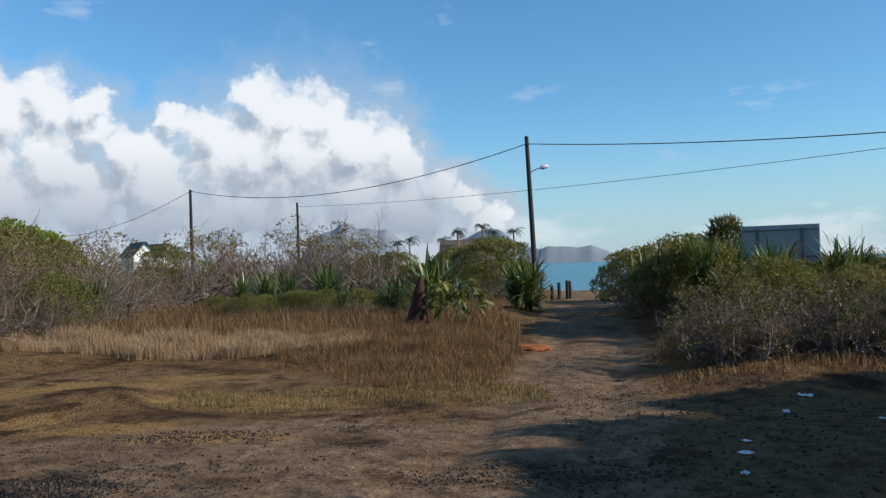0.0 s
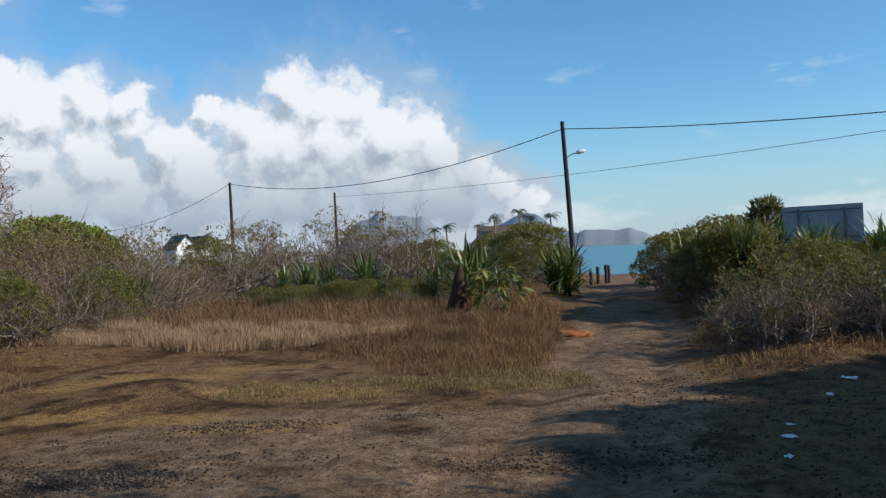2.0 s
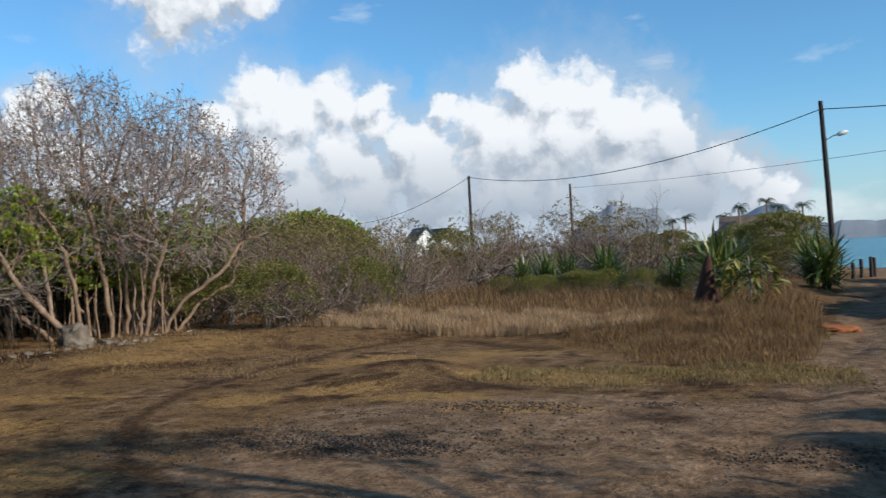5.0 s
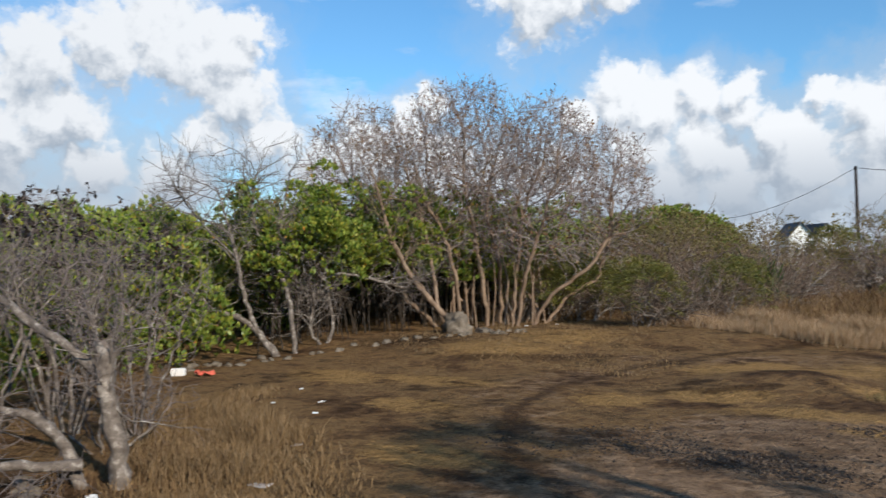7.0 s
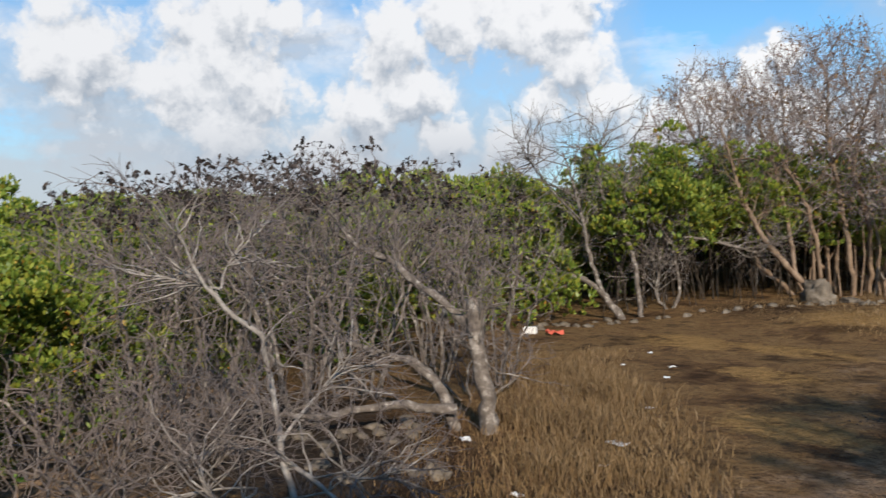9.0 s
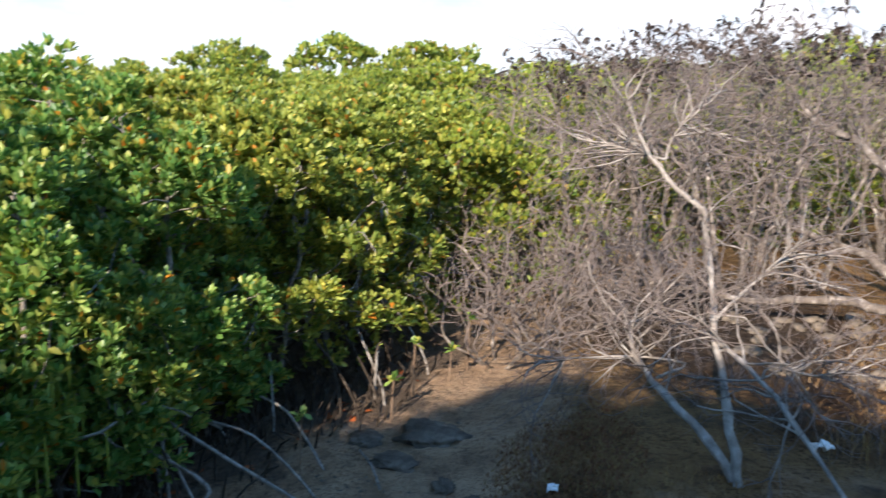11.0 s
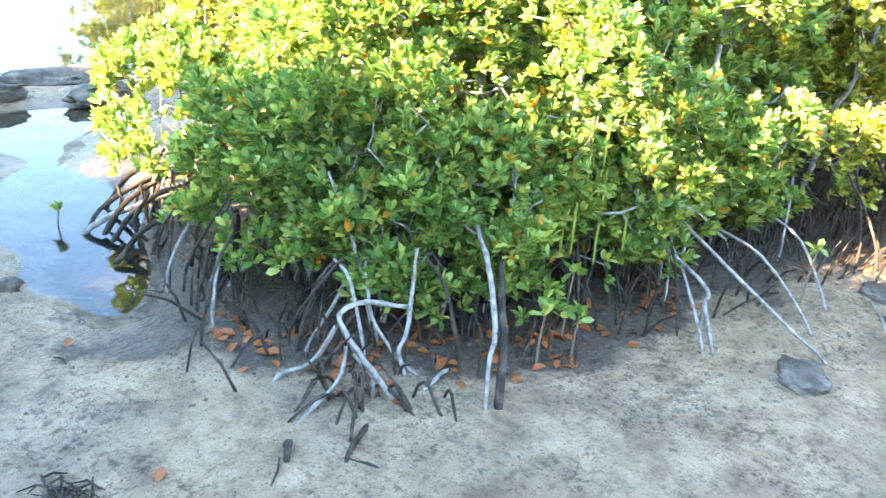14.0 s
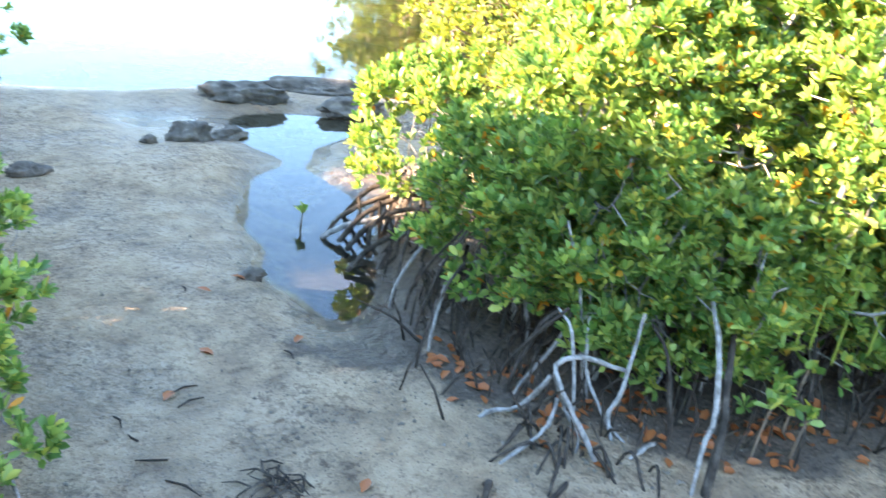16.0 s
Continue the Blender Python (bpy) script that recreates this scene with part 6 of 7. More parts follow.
for i in range(26):
    a_ = np.random.default_rng(900 + i)
    bx, by = -3.85 + a_.normal(0, 0.25), -5.15 + a_.normal(0, 0.28)
    limbs_thing("prop_root_arch", "short dark mud-caked root peg under a mangrove", "root", [
        ([(bx, by, a_.uniform(-0.16, -0.02)), (bx + a_.normal(0.03, 0.05), by + a_.normal(0, 0.05), -0.24), (bx + a_.normal(0.06, 0.07), by + a_.normal(0, 0.07), -0.42)], [0.012, 0.014, 0.012])],
        MUD_ROOT if i % 5 else ROOT, "root", 6, 0, 970 + i, group="prop roots")
prop_arch([([(-3.56, -3.33, 0.62), (-3.60, -3.17, 0.26), (-3.60, -3.05, -0.12), (-3.60, -2.98, -0.36)], [0.012, 0.014, 0.015, 0.014])], 31, "long pale stem slanting out of the leaves")
prop_arch([([(-3.75, -4.15, -0.12), (-3.6, -4.08, -0.20), (-3.46, -4.07, -0.27), (-3.36, -4.03, -0.40)], [0.02, 0.022, 0.02, 0.018]),
           ([(-3.62, -4.25, 0.1), (-3.59, -4.23, -0.15), (-3.5, -4.16, -0.38)], [0.018, 0.018, 0.016])], 32, "pale bent prop roots at the bush's foot")


fx, fy = np.array([p[0] for p in FRONT]), np.array([p[1] for p in FRONT])
cum = np.concatenate([[0], np.cumsum(np.hypot(np.diff(fx), np.diff(fy)))])


def front_at(s):
    return float(np.interp(s, cum, fx)), float(np.interp(s, cum, fy))


rng = np.random.default_rng(77)
pegs = Tubes()
for _ in range(620):
    x, y = front_at(rng.uniform(0.9, cum[-1]))
    k = rng.normal(0.55, 0.45)
    x, y = x - 0.62 * k, y - 0.6 * k
    h, w = rng.uniform(0.08, 0.32), rng.normal(0, 0.10, 2)
    pegs.add([(x, y, -0.34), (x + w[0] * 0.5, y + w[1] * 0.5, -0.3 + h * 0.6), (x + w[0], y + w[1], -0.3 + h)], [0.010, 0.008, 0.005], 4)
tagged(new("breathing_root", pegs.mesh("breathing_root", MUD_ROOT)), "dense dark aerial root pegs standing in mud", "roots", kind="stuff")
for i in range(30):
    x, y = front_at(rng.uniform(0.6, cum[-1]))
    k = rng.uniform(-0.05, 0.5)
    x, y = x - 0.62 * k, y - 0.6 * k
    a = rng.normal(0.75, 0.7)
    dx, dy = 0.62 * math.cos(a) + 0.3 * math.sin(a), 0.6 * math.cos(a) - 0.3 * math.sin(a)
    L = rng.uniform(0.35, 0.75)
    limbs_thing("prop_root_arch", "thin grey mangrove prop root arching into mud", "root",
                [([(x - dx * L * 0.5, y - dy * L * 0.5, rng.uniform(0.1, 0.35)), (x, y, rng.uniform(0.05, 0.18)), (x + dx * L * 0.45, y + dy * L * 0.45, -0.15), (x + dx * L * 0.55, y + dy * L * 0.55, -0.34)],
                  [0.009, 0.010, 0.010, 0.008])], ROOT if rng.uniform() < 0.22 else MUD_ROOT, "root", 6, 0, 300 + i, group="prop roots")


def leaf_lying(mat, seed):
    rng_ = np.random.default_rng(seed)
    v = [(0, 0, 0.004), (0.03, 0.021, 0.016), (0.068, 0.024, 0.014), (0.1, 0.0, 0.006), (0.068, -0.024, 0.018), (0.03, -0.021, 0.012)]
    v = [(a - 0.05, b, c * rng_.uniform(0.6, 1.6)) for a, b, c in v]
    return fast_mesh("fallen_leaf", v, [(0, 3, 2, 1), (0, 5, 4, 3)], mat)


lying = [leaf_lying(FALLEN, s) for s in range(4)]
for i in range(170):
    s = rng.choice([1.6, 2.1, 2.45, 2.8, 3.2, 3.6, 4.2]) + rng.normal(0, 0.14) if i < 125 else rng.uniform(0.9, cum[-1])
    x, y = front_at(s)
    k = rng.normal(0.05, 0.2)
    x, y = x - 0.62 * k, y - 0.6 * k
    ob = new("fallen_leaf", lying[i % 4])
    ob.matrix_world = pose(x, y, gz(x, y) + 0.004, rng.normal(0, 12), rng.normal(0, 12), rng.uniform(0, 360)) @ Matrix.Diagonal((*[rng.uniform(0.65, 1.1)] * 3, 1))
    tagged(ob, "rust-orange fallen mangrove leaf lying on mud", "leaf", "fallen leaves")
for i in range(8):
    x, y = rng.uniform(-2.9, -1.4), rng.uniform(-5.2, -2.6)
    ob = new("fallen_leaf", lying[i % 4])
    ob.matrix_world = pose(x, y, gz(x, y) + 0.004, 0, 0, rng.uniform(0, 360))
    tagged(ob, "rust-orange fallen mangrove leaf lying on mud", "leaf", "fallen leaves")


def seedling(x, y, h, seed):
    r_ = np.random.default_rng(seed)
    top = thing("mangrove_seedling", (x, y, gz(x, y)), "thin mangrove seedling with a tuft of yellow-green leaves", "seedling", "mangrove seedlings")
    t = Tubes()
    t.add([(0, 0, -0.03), (0.01, 0.01, h * 0.5), (0.0, 0.02, h)], [0.008, 0.007, 0.006], 5)
    part("stem", t.mesh("stem", BROWN_BARK), top)
    b, aim = whorls(r_, [(0, 0.02, h)] * 2, [(0, 0, 1)] * 2, 5, 1.3)
    part("leaf_tuft", leaf_cloud(r_, b, aim, 0.085, 0.045, "leaf_tuft", MANGROVE, True), top)


for i, (x, y, h) in enumerate([(-4.05, -2.2, 0.32), (-4.4, -2.25, 0.42), (-4.25, -2.1, 0.25), (-5.9, -1.35, 0.4), (-6.9, -0.85, 0.35), (-7.6, -0.75, 0.45), (-8.3, -0.3, 0.5), (-3.3, -5.85, 0.24), (-7.9, -0.45, 0.3)]):
    seedling(x, y, h, 400 + i)
for i in range(26):
    x, y = -4.75 + rng.normal(0, 0.28), -2.45 + rng.normal(0, 0.14)
    z, L = rng.uniform(0.35, 0.95), rng.uniform(0.2, 0.32)
    t = Tubes()
    t.add([(0, 0, 0), (0.003, 0, -L * 0.5), (0, 0, -L * 0.9), (0, 0, -L)], [0.005, 0.008, 0.008, 0.002], 6)
    ob = new("propagule", t.mesh("propagule", MANGROVE_FAR))
    ob.location = (x, y, z)
    tagged(ob, "long green mangrove propagule hanging under leaves", "seed pod", "propagules")

# ---- rocks and litter ----


def rock(x, y, sx, sy, sz, seed, label, mat=ROCK, turn=0.0):
    bm = bmesh.new()
    bmesh.ops.create_icosphere(bm, subdivisions=4, radius=1.0)
    for v in bm.verts:
        n = noise.fractal(v.co * 1.6 + Vector((seed * 7.1, 0, 0)), 0.9, 2.1, 5) + 0.5 * noise.fractal(v.co * 5.0 + Vector((seed * 3.1, 0, 0)), 0.8, 2.1, 3)
        c = noise.cell(v.co * 2.2 + Vector((seed, 0, 0)))
        v.co *= 1 + 0.28 * n + 0.12 * (c - 0.5)
        v.co.z = max(v.co.z, -0.45)
        v.co = Vector((v.co.x * sx, v.co.y * sy, v.co.z * sz))
    ob = new("rock", bm_mesh("rock", bm, mat, True))
    ob.location, ob.rotation_euler = (x, y, gz(x, y) + sz * 0.1), (0, 0, radians(turn))
    return tagged(ob, label, "rock", "rocks")


DARKROCK = "dark weathered rock half sunk in mud"
for i, (x, y, sx, sy, sz, turn) in enumerate([(-2.5, -4.95, 0.09, 0.07, 0.06, 20), (-4.25, -9.3, 0.5, 0.24, 0.16, -15), (-5.4, -9.65, 0.75, 0.32, 0.16, -20), (-5.4, -8.75, 0.42, 0.28, 0.14, 10),
                                              (-3.15, -7.95, 0.22, 0.16, 0.17, 0), (-3.6, -8.1, 0.26, 0.12, 0.10, 30), (-4.5, -8.42, 0.11, 0.09, 0.08, 0), (-2.75, -7.85, 0.09, 0.07, 0.06, 40),
                                              (-4.97, -1.05, 0.19, 0.14, 0.05, 25), (-6.6, -0.5, 0.27, 0.24, 0.08, 60), (-6.55, -1.0, 0.17, 0.14, 0.04, 10), (-6.1, -0.72, 0.19, 0.15, 0.05, 70),
                                              (-5.75, -0.35, 0.1, 0.08, 0.06, 0), (-5.5, -0.15, 0.09, 0.07, 0.05, 0), (-1.6, -7.1, 0.16, 0.1, 0.08, 0), (-3.0, -11.6, 0.16, 0.13, 0.18, 0), (-1.7, -12.6, 0.2, 0.16, 0.22, 0)]):
    rock(x, y, sx, sy, sz, i + 1, DARKROCK, turn=turn)
rock(-15.4, 17.4, 0.42, 0.34, 0.5, 31, "brown boulder at the foot of the bare tree", BROWN_ROCK)
rock(-15.0, 18.0, 0.3, 0.2, 0.14, 32, "grey stone at the foot of the bare tree")
for i in range(40):
    s = rng.uniform(0, 1)
    x, y = -14.2 - 2.8 * s + rng.normal(0, 0.25), 18.6 - 9.0 * s + rng.normal(0, 0.3)
    rock(x, y, rng.uniform(0.05, 0.16), rng.uniform(0.05, 0.13), rng.uniform(0.04, 0.09), 40 + i, "small grey stone along the clearing's edge", BROWN_ROCK)
for i in range(26):
    x, y = rng.uniform(-10.0, -7.2), rng.uniform(2.2, 3.9)
    rock(x, y, rng.uniform(0.05, 0.15), rng.uniform(0.05, 0.12), rng.uniform(0.03, 0.08), 80 + i, "grey rubble stone under the dry shrubs", BROWN_ROCK)


def litter(x, y, w, h, mat, label, seed):
    bm = bmesh.new()
    bmesh.ops.create_grid(bm, x_segments=5, y_segments=4, size=0.5)
    for v in bm.verts:
        v.co.z = 0.35 * noise.noise(v.co * 3.1 + Vector((seed * 3.3, 0, 0))) + 0.2
    g = bmesh.ops.extrude_face_region(bm, geom=bm.faces[:])
    for v in g["geom"]:
        if isinstance(v, bmesh.types.BMVert):
            v.co.z += 0.06
    for v in bm.verts:
        v.co = Vector((v.co.x * w, v.co.y * w * 0.7, max(v.co.z, 0) * h))
    ob = new("litter", bm_mesh("litter", bm, mat))
    ob.location, ob.rotation_euler = (x, y, gz(x, y) + 0.004), (0, 0, seed * 1.3)
    return tagged(ob, label, "litter", "litter")


LIT = "crumpled white plastic litter lying on dry ground"
for i, (x, y, w, h) in enumerate([(4.9, 12.0, 0.16, 0.10), (5.6, 13.0, 0.28, 0.08), (3.2, 8.9, 0.13, 0.07), (3.7, 10.2, 0.14, 0.06), (3.5, 9.7, 0.2, 0.05), (5.9, 11.4, 0.16, 0.06),
                                  (-8.35, 3.95, 0.2, 0.07), (-6.0, 3.0, 0.2, 0.12), (-5.85, 2.8, 0.2, 0.14), (-6.5, 3.5, 0.14, 0.08), (-5.98, 2.15, 0.16, 0.18), (-5.5, 0.35, 0.13, 0.10),
                                  (-10.9, 8.9, 0.14, 0.08), (-10.2, 8.2, 0.16, 0.06), (-10.6, 7.4, 0.12, 0.06), (-8.6, 6.6, 0.18, 0.05), (-7.4, 5.2, 0.3, 0.05), (-11.5, 8.4, 0.1, 0.06),
                                  (-12.3, 9.6, 0.12, 0.08), (-6.8, 4.6, 0.14, 0.05), (-15.0, 20.0, 0.2, 0.1), (-14.6, 21.0, 0.16, 0.1)]):
    litter(x, y, w * 0.75, h, WHITE, LIT, i + 1)
litter(-15.4, 9.6, 0.34, 0.3, RED, "torn red plastic litter beside a pale block", 30)
block = new("concrete_block", box_mesh("concrete_block", (0.28, 0.15, 0.15), PLASTER, 0.015))
block.location, block.rotation_euler = (-15.9, 9.3, gz(-15.9, 9.3) + 0.075), (0, 0, 0.7)
tagged(block, "pale concrete block lying at the clearing's edge", "block")

# pebbles and dung-dark crumbs strewn in patches over the clearing
v, f = [], []
pts = []
for cx, cy, rx, ry, n in [(-2.9, 11.4, 1.0, 0.40, 700), (-4.3, 8.9, 1.5, 0.45, 1500), (-3.6, 8.9, 0.7, 0.3, 700), (-5.6, 9.5, 0.9, 0.5, 400), (-0.9, 11.9, 0.45, 0.16, 160), (1.3, 9.0, 1.5, 0.45, 900), (-6.0, 8.4, 1.2, 0.5, 300), (-2.6, 9.2, 1.6, 0.7, 350), (-3.2, 10.4, 2.8, 1.3, 500)]:
    r_ = np.sqrt(rng.uniform(0, 1, n))
    a_ = rng.uniform(0, 6.28, n)
    pts.append(np.stack([cx + rx * r_ * np.cos(a_) + rng.normal(0, 0.15, n), cy + ry * r_ * np.sin(a_) + rng.normal(0, 0.1, n)], 1))
pts = np.concatenate(pts)
k = len(pts)
s = 0.005 + 0.021 * rng.uniform(0, 1, k) ** 2.0
zz = height(pts[:, 0], pts[:, 1])
c0 = np.stack([pts[:, 0], pts[:, 1], zz + s * 0.3], 1)
offs = np.array([(1, 0, 0), (0, 1, 0), (-1, 0, 0), (0, -1, 0), (0, 0, 0.8), (0, 0, -0.8)])
vv = (c0[:, None] + offs[None] * (s[:, None, None] * rng.uniform(0.6, 1.3, (k, 6, 1)))).reshape(-1, 3)
oo = np.arange(k)[:, None] * 6
ff = np.concatenate([oo + np.array([t_]) for t_ in [(0, 1, 4), (1, 2, 4), (2, 3, 4), (3, 0, 4), (1, 0, 5), (2, 1, 5), (3, 2, 5), (0, 3, 5)]], 1).reshape(-1, 3)
tagged(new("pebble", fast_mesh("pebble", vv, ff, GRIT)), "patches of small dark pebbles strewn on sandy soil", "pebbles", kind="stuff")
n = 6000
px, py = rng.uniform(1.8, 9.0, n), rng.uniform(4.5, 14.5, n)
s = 0.006 + 0.022 * rng.uniform(0, 1, n) ** 2
c0 = np.stack([px, py, height(px, py) + s * 0.2], 1)
vv = (c0[:, None] + offs[None] * (s[:, None, None] * rng.uniform(0.4, 1.6, (n, 6, 1)))).reshape(-1, 3)
oo = np.arange(n)[:, None] * 6
ff = np.concatenate([oo + np.array([t_]) for t_ in [(0, 1, 4), (1, 2, 4), (2, 3, 4), (3, 0, 4), (1, 0, 5), (2, 1, 5), (3, 2, 5), (0, 3, 5)]], 1).reshape(-1, 3)
tagged(new("leaf_litter", fast_mesh("leaf_litter", vv, ff, GRIT)), "brown leaf litter strewn on dark soil beside the track", "leaf litter", kind="stuff")
# twigs, crumbs and footprints' clods on the mud
n = 1500
px, py = rng.uniform(-7.5, -0.8, n), rng.uniform(-7.6, -0.3, n)
for cx, cy, r_, m in [(-4.25, -1.35, 0.14, 160), (-4.0, -1.6, 0.10, 90), (-3.1, -1.9, 0.12, 80), (-4.9, -1.2, 0.2, 160), (-2.2, -3.4, 0.2, 120), (-5.6, -1.0, 0.3, 200), (-3.0, -3.3, 0.35, 260), (-3.3, -2.5, 0.3, 220)]:
    px, py = np.append(px, cx + rng.normal(0, r_, m)), np.append(py, cy + rng.normal(0, r_ * 0.7, m))
ok = below_shore(px, py) > 0.5
px, py = px[ok], py[ok]
k = len(px)
s = 0.002 + 0.012 * rng.uniform(0, 1, k) ** 3
c0 = np.stack([px, py, height(px, py) + s * 0.2], 1)
vv = (c0[:, None] + offs[None] * (s[:, None, None] * rng.uniform(0.5, 1.6, (k, 6, 1)))).reshape(-1, 3)
oo = np.arange(k)[:, None] * 6
ff = np.concatenate([oo + np.array([t_]) for t_ in [(0, 1, 4), (1, 2, 4), (2, 3, 4), (3, 0, 4), (1, 0, 5), (2, 1, 5), (3, 2, 5), (0, 3, 5)]], 1).reshape(-1, 3)
tagged(new("mud_crumb", fast_mesh("mud_crumb", vv, ff, BROWN_ROCK)), "dark crumbs of mud and bark strewn on grey mud", "crumbs", kind="stuff")
for i in range(15):
    x, y = rng.uniform(-3.2, -1.1), rng.uniform(-5.0, -2.4)
    a, L = rng.uniform(0, 6.28), rng.uniform(0.06, 0.22)
    z = gz(x, y) + 0.006
    t = Tubes()
    t.add([(-L / 2, 0, 0), (0, 0.012, 0.008), (L / 2, 0, 0)], [0.005, 0.006, 0.003], 5)
    ob = new("fallen_twig", t.mesh("fallen_twig", MUD_ROOT))
    ob.location, ob.rotation_euler = (x, y, z), (0, 0, a)
    tagged(ob, "short dark twig lying on grey mud", "twig", "fallen twigs")
heap = thing("debris_heap", (-1.8, -3.05, gz(-1.8, -3.05)), "small heap of dark twigs and leaves on mud", "debris")
for i in range(30):
    a, L = rng.uniform(0, 6.28), rng.uniform(0.06, 0.16)
    t = Tubes()
    ox, oy = rng.normal(0, 0.05, 2)
    t.add([(ox, oy, 0.01), (ox + L * 0.5 * math.cos(a), oy + L * 0.5 * math.sin(a), rng.uniform(0.02, 0.06)), (ox + L * math.cos(a), oy + L * math.sin(a), 0.01)], [0.006, 0.006, 0.003], 4)
    part("twig", t.mesh("twig", MUD_ROOT), heap)

# ---- dead trunk, posts and plants by the track ----


def dead_cone():
    bm = bmesh.new()
    rings = []
    for k in range(15):
        u = k / 14
        r = 0.36 * (1 - u) ** 0.75 + 0.05 * (1 - u)
        ring = []
        for j in range(14):
            a = j / 14 * 6.283
            rr = r * (1 + 0.22 * noise.noise(Vector((math.cos(a) * 1.7, math.sin(a) * 1.7, u * 3))))
            ring.append(bm.verts.new((rr * math.cos(a) + 0.10 * u * u, rr * math.sin(a), 1.7 * u)))
        rings.append(ring)
    for a, b in zip(rings, rings[1:]):
        for j in range(14):
            bm.faces.new((a[j], a[(j + 1) % 14], b[(j + 1) % 14], b[j]))
    bm.faces.new(rings[-1])
    ob = new("dead_stump", bm_mesh("dead_stump", bm, RUST_WOOD, True))
    ob.location = (-0.35, 24.6, gz(-0.35, 24.6) - 0.05)
    tagged(ob, "pointed dark reddish-brown dead trunk in dry grass", "stump")


dead_cone()


def leafy_sapling(x, y, h, label):
    r_ = np.random.default_rng(int(x * 10) + 500)
    top = thing("sapling", (x, y, gz(x, y)), label, "sapling")
    t = Tubes()
    t.add([(0, 0, -0.05), (0.05, 0, h * 0.5), (0, 0.02, h)], [0.035, 0.03, 0.02], 6)
    part("stem", t.mesh("stem", PALE_BARK), top)
    p, nd = crown_points(r_, 0.65, 0.65, h * 1.05, h * 0.45, 60)
    nd = nd - np.array([0, 0, 1.1])
    b, aim = whorls(r_, p, nd, 3, 0.7)
    part("foliage", leaf_cloud(r_, b, aim, 0.34, 0.10, "foliage", SHRUB_LEAF, True), top, "drooping yellow-green leaves")


leafy_sapling(0.75, 24.2, 1.5, "young tree with drooping yellow-green leaves in dry grass")
for i, (x, y, h) in enumerate([(7.0, 47.5, 0.95), (7.5, 47.8, 1.05), (7.75, 48.4, 1.0), (6.4, 46.0, 0.8)]):
    t = Tubes()
    t.add([(0, 0, -0.2), (0.02, 0, h * 0.5), (0.0, 0.01, h)], [0.10, 0.095, 0.09], 8)
    t.add([(0, 0.01, h), (0, 0.01, h + 0.01)], [0.09, 0.001], 8)
    ob = new("fence_post", t.mesh("fence_post", DARK_WOOD))
    ob.location = (x, y, gz(x, y))
    tagged(ob, "short dark wooden post beside the sandy track", "post", "posts")
rock(2.4, 20.9, 0.5, 0.35, 0.14, 60, "low heap of orange soil beside the track", ORANGE_SOIL)

# ---- houses, boats and hills ----


def house(az, d, w, depth, wall, roof, turn, mat, label, name="house", base=0.0):
    x, y = far_at(az, d)
    top = thing(name, (x, y, base), label, "house", "houses")
    top.rotation_euler = (0, 0, radians(az + turn))
    bm = bmesh.new()
    pr = [(-w / 2, 0), (w / 2, 0), (w / 2, wall), (0, wall + roof), (-w / 2, wall)]
    fr = [bm.verts.new((px_, -depth / 2, pz_)) for px_, pz_ in pr]
    bk = [bm.verts.new((px_, depth / 2, pz_)) for px_, pz_ in pr]
    bm.faces.new(fr)
    bm.faces.new(bk[::-1])
    for j in range(5):
        bm.faces.new((fr[j], bk[j], bk[(j + 1) % 5], fr[(j + 1) % 5]))
    bmesh.ops.recalc_face_normals(bm, faces=bm.faces[:])
    part("wall", bm_mesh("wall", bm, PLASTER), top)
    slope, ang = math.hypot(w / 2, roof) + 0.5, math.atan2(roof, w / 2)
    for sgn in (-1, 1):
        m = Matrix.Translation((sgn * (w / 4 + 0.15), 0, wall + roof / 2 + 0.03)) @ Matrix.Rotation(sgn * ang, 4, "Y")
        part("roof", box_mesh("roof", (slope, depth + 0.8, 0.14), mat, 0.02, m), top)
    for px_ in (-w * 0.22, w * 0.22):
        win = part("window", box_mesh("window", (w * 0.16, 0.08, 1.1), GLASS_DARK, 0.01, Matrix.Translation((px_, -depth / 2 - 0.02, wall * 0.55))), top)
        part("window_frame", box_mesh("window_frame", (w * 0.19, 0.05, 0.08), PLASTER, 0.01, Matrix.Translation((px_, -depth / 2 - 0.05, wall * 0.55 - 0.6))), win)
    return top


house(19.4, 130, 3.2, 6, 4.6, 1.8, 18, ROOF, "white gabled house with a dark roof behind shrubs")
house(18.2, 132, 2.6, 6, 4.7, 1.5, 30, ROOF, "white gabled house with a dark roof behind shrubs")
house(18.8, 142, 5.6, 5, 4.9, 1.4, 80, ROOF, "white gabled house with a dark roof behind shrubs")
house(3.0, 92, 3.4, 6, 3.2, 0.3, 0, PLASTER, "low white flat-roofed building behind the trees")
house(-1.0, 90, 2.2, 6, 3.0, 1.0, 8, THATCH, "white gabled bungalow with a brown thatched roof")
house(-2.6, 100, 12.0, 7, 2.6, 2.3, 90, THATCH, "white gabled bungalow with a brown thatched roof")
house(12.4, 92, 3.6, 5, 2.9, 0.3, 0, PLASTER, "low white flat-roofed building behind the trees")
for az0, az1, d in ((14.0, 2.0, 86.0),):
    (xa, ya), (xb, yb) = far_at(az0, d), far_at(az1, d)
    L = math.hypot(xb - xa, yb - ya)
    ob = new("boundary_wall", box_mesh("boundary_wall", (L, 0.25, 2.1), PLASTER, 0.02))
    ob.location, ob.rotation_euler = ((xa + xb) / 2, (ya + yb) / 2, 0.95), (0, 0, math.atan2(yb - ya, xb - xa))
    tagged(ob, "long low white garden wall beyond the shrubs", "wall")


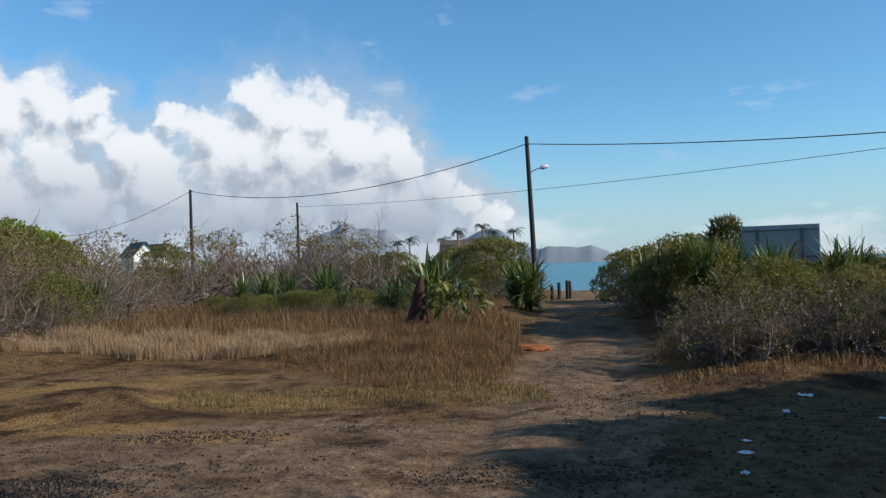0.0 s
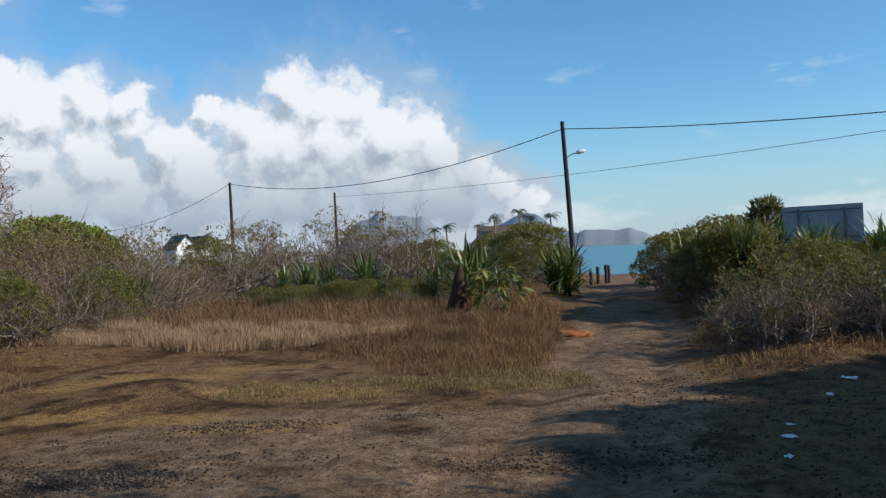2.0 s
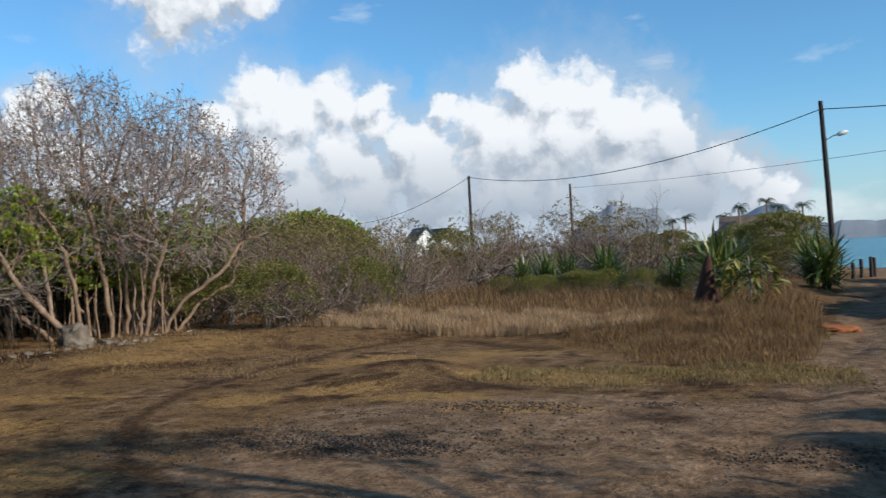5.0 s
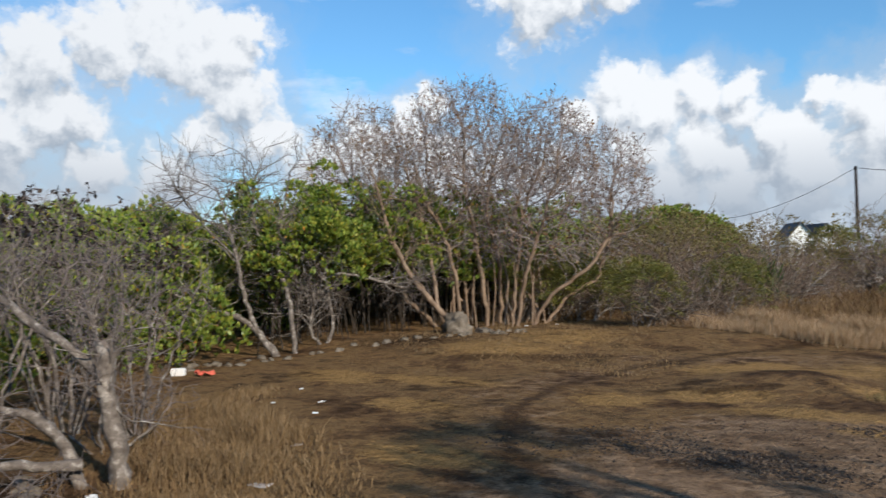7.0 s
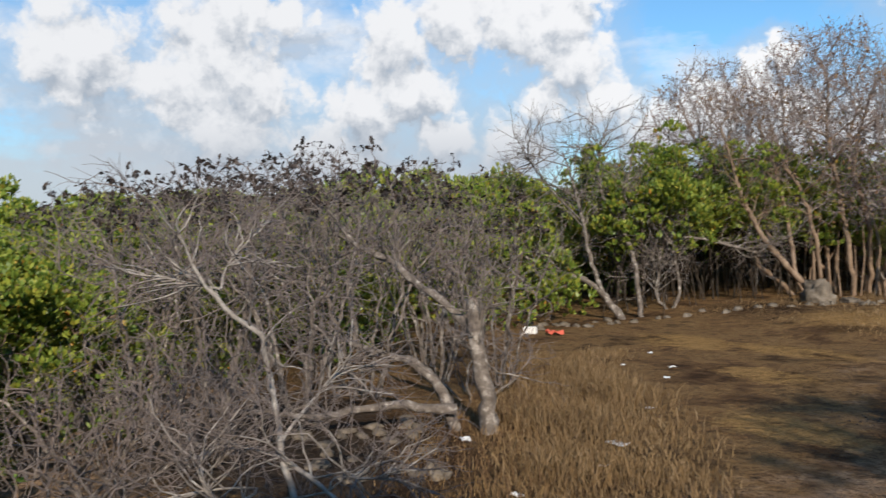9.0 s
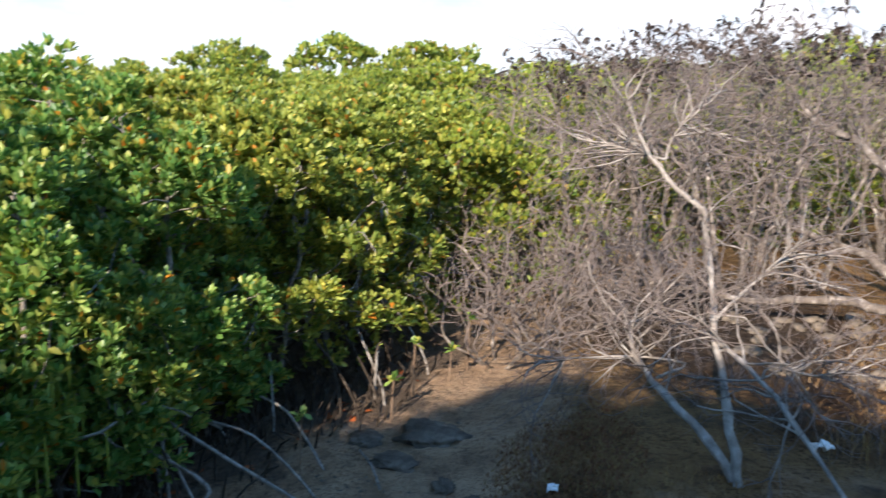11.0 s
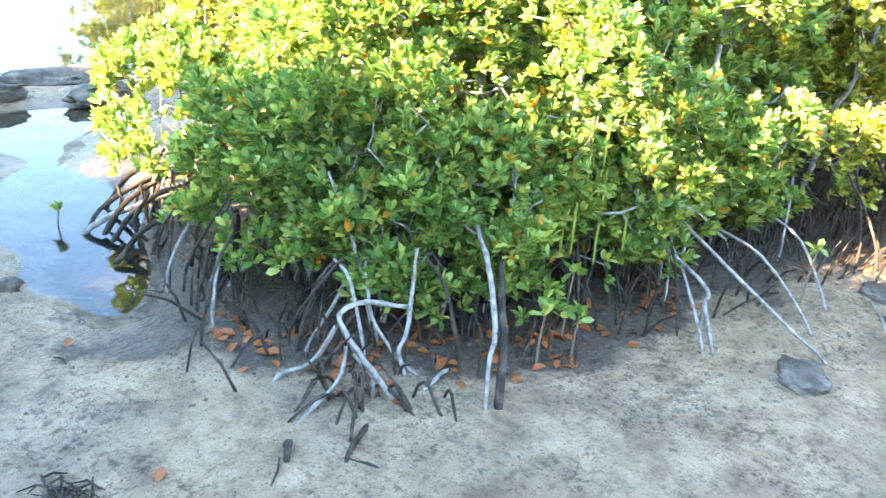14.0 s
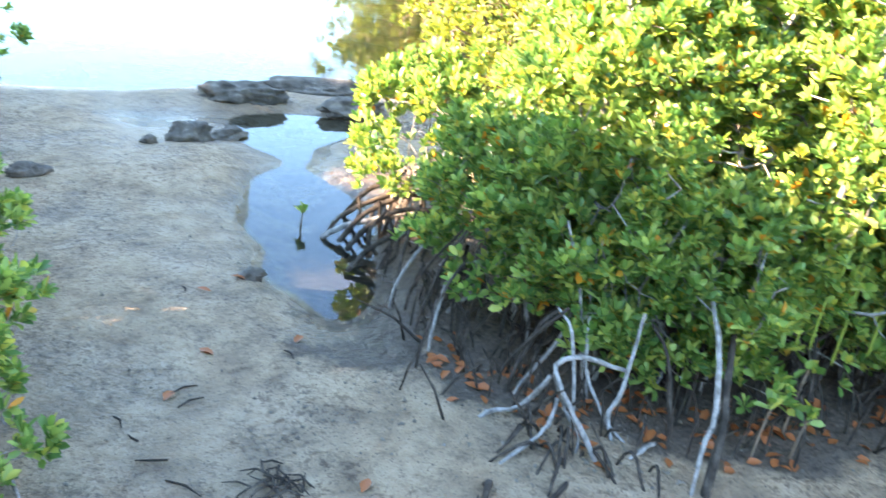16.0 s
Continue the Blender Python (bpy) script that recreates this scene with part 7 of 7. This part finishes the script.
def palm(az, d, h, seed):
    r_ = np.random.default_rng(seed)
    x, y = far_at(az, d)
    top = thing("palm_tree", (x, y, 0.0), "coconut palm with a windblown crown", "palm", "palms")
    t = Tubes()
    t.add([(0, 0, -0.2), (0.2, 0, h * 0.5), (0.1, 0, h)], [0.16, 0.12, 0.1], 7)
    part("trunk", t.mesh("trunk", BROWN_BARK), top)
    v_, f_ = [], []
    for i in range(17):
        a, e = r_.uniform(0, 6.28), r_.uniform(0.0, 1.1)
        L_ = r_.uniform(1.1, 1.6)
        pts_ = [np.array([0.1, 0, h])]
        for k_ in range(5):
            e2 = e - 0.38 * k_
            pts_.append(pts_[-1] + L_ / 5 * np.array([math.cos(a) * math.cos(e2) + 0.12, math.sin(a) * math.cos(e2), math.sin(e2)]))
        s_ = np.array([-math.sin(a), math.cos(a), 0])
        for p_, q_ in zip(pts_, pts_[1:]):
            for u_ in (0.0, 0.33, 0.66):
                c_ = p_ + (q_ - p_) * u_
                for sg in (-1, 1):
                    b_ = len(v_)
                    tip = c_ + sg * s_ * 0.35 + (q_ - p_) * 0.5 - np.array([0, 0, 0.22])
                    v_ += [c_, c_ + (q_ - p_) * 0.16, tip]
                    f_.append((b_, b_ + 1, b_ + 2))
    part("crown", fast_mesh("crown", v_, f_, PALM_LEAF), top)


for i, (az, d, h) in enumerate([(-1.5, 98, 6.0), (-3.2, 102, 6.6), (-5.3, 104, 6.0), (-3.9, 108, 6.2), (1.8, 110, 5.5), (2.6, 120, 5.4), (18.8, 150, 5.8), (-0.6, 104, 5.2)]):
    palm(az, d, h, 600 + i)


def hill(name, az0, az1, d, profile, mat, label):
    """A ridge with depth, whose height in degrees follows the profile."""
    m = 80
    vs, fs = [], []
    az = np.linspace(az0, az1, m)
    el = np.interp(np.linspace(0, 1, m), np.linspace(0, 1, len(profile)), profile)
    el = el * (1 + 0.04 * np.sin(az * 2.3) + 0.03 * np.sin(az * 4.1 + 1))
    for row, (dd, k_) in enumerate(((d * 0.96, 0.0), (d * 0.985, 0.7), (d, 1.0), (d * 1.08, 0.0))):
        for a_, e_ in zip(az, el):
            x_, y_ = far_at(a_, dd)
            vs.append((x_, y_, -3 + (d * math.tan(radians(e_)) + 3) * k_))
    for row in range(3):
        for j in range(m - 1):
            b_ = row * m + j
            fs.append((b_, b_ + m, b_ + m + 1, b_ + 1))
    return tagged(new(name, fast_mesh(name, vs, fs, mat, True)), label, "hill", kind="structure")


# ridges look hazy through their paint alone
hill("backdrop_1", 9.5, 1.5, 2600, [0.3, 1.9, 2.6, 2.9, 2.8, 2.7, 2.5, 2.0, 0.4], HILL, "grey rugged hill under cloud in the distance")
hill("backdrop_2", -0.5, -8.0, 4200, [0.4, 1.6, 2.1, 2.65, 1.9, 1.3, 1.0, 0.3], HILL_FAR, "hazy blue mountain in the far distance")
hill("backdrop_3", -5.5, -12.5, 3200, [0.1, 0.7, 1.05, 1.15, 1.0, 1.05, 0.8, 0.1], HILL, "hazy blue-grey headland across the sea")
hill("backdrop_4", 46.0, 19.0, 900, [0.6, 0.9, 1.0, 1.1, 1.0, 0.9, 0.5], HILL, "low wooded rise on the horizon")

x, y = far_at(-19.2, 38)
shade_tree(x, y, 3.5, 0.9, 1.2, 97, 420)


def sail_boat(az, d, mast, label):
    x, y = far_at(az, d)
    top = thing("sailing_boat", (x, y, -1.0), label, "boat", "boats")
    bm = bmesh.new()
    secs = []
    for u in np.linspace(-1, 1, 9):
        w_ = 0.9 * (1 - max(u, -0.6) ** 2 * 0.9)
        secs.append([bm.verts.new((u * 3.6, s_ * w_ * k_, z_)) for s_, k_, z_ in ((-1, 1, 1.0), (-1, 0.7, 0.3), (-1, 0.2, -0.1), (1, 0.2, -0.1), (1, 0.7, 0.3), (1, 1, 1.0))])
    for a_, b_ in zip(secs, secs[1:]):
        for j in range(6):
            bm.faces.new((a_[j], a_[(j + 1) % 6], b_[(j + 1) % 6], b_[j]))
    bm.faces.new(secs[0])
    bm.faces.new(secs[-1][::-1])
    bmesh.ops.recalc_face_normals(bm, faces=bm.faces[:])
    part("hull", bm_mesh("hull", bm, WHITE), top)
    part("cabin", box_mesh("cabin", (2.4, 1.0, 0.5), WHITE, 0.1, Matrix.Translation((-0.3, 0, 1.2))), top)
    if mast:
        t = Tubes()
        t.add([(0.2, 0, 0.9), (0.2, 0, mast)], [0.07, 0.05], 6)
        part("mast", t.mesh("mast", STEEL), top)
        part("boom", box_mesh("boom", (2.8, 0.3, 0.3), GREY_BOARD, 0.1, Matrix.Translation((-1.2, 0, 2.1))), top)


sail_boat(-27.0, 260, 11.0, "white sailing boat with a bare mast anchored offshore")
sail_boat(-22.7, 330, 0, "small white motor boat on turquoise sea")
sail_boat(-28.6, 300, 0, "small white motor boat on turquoise sea")
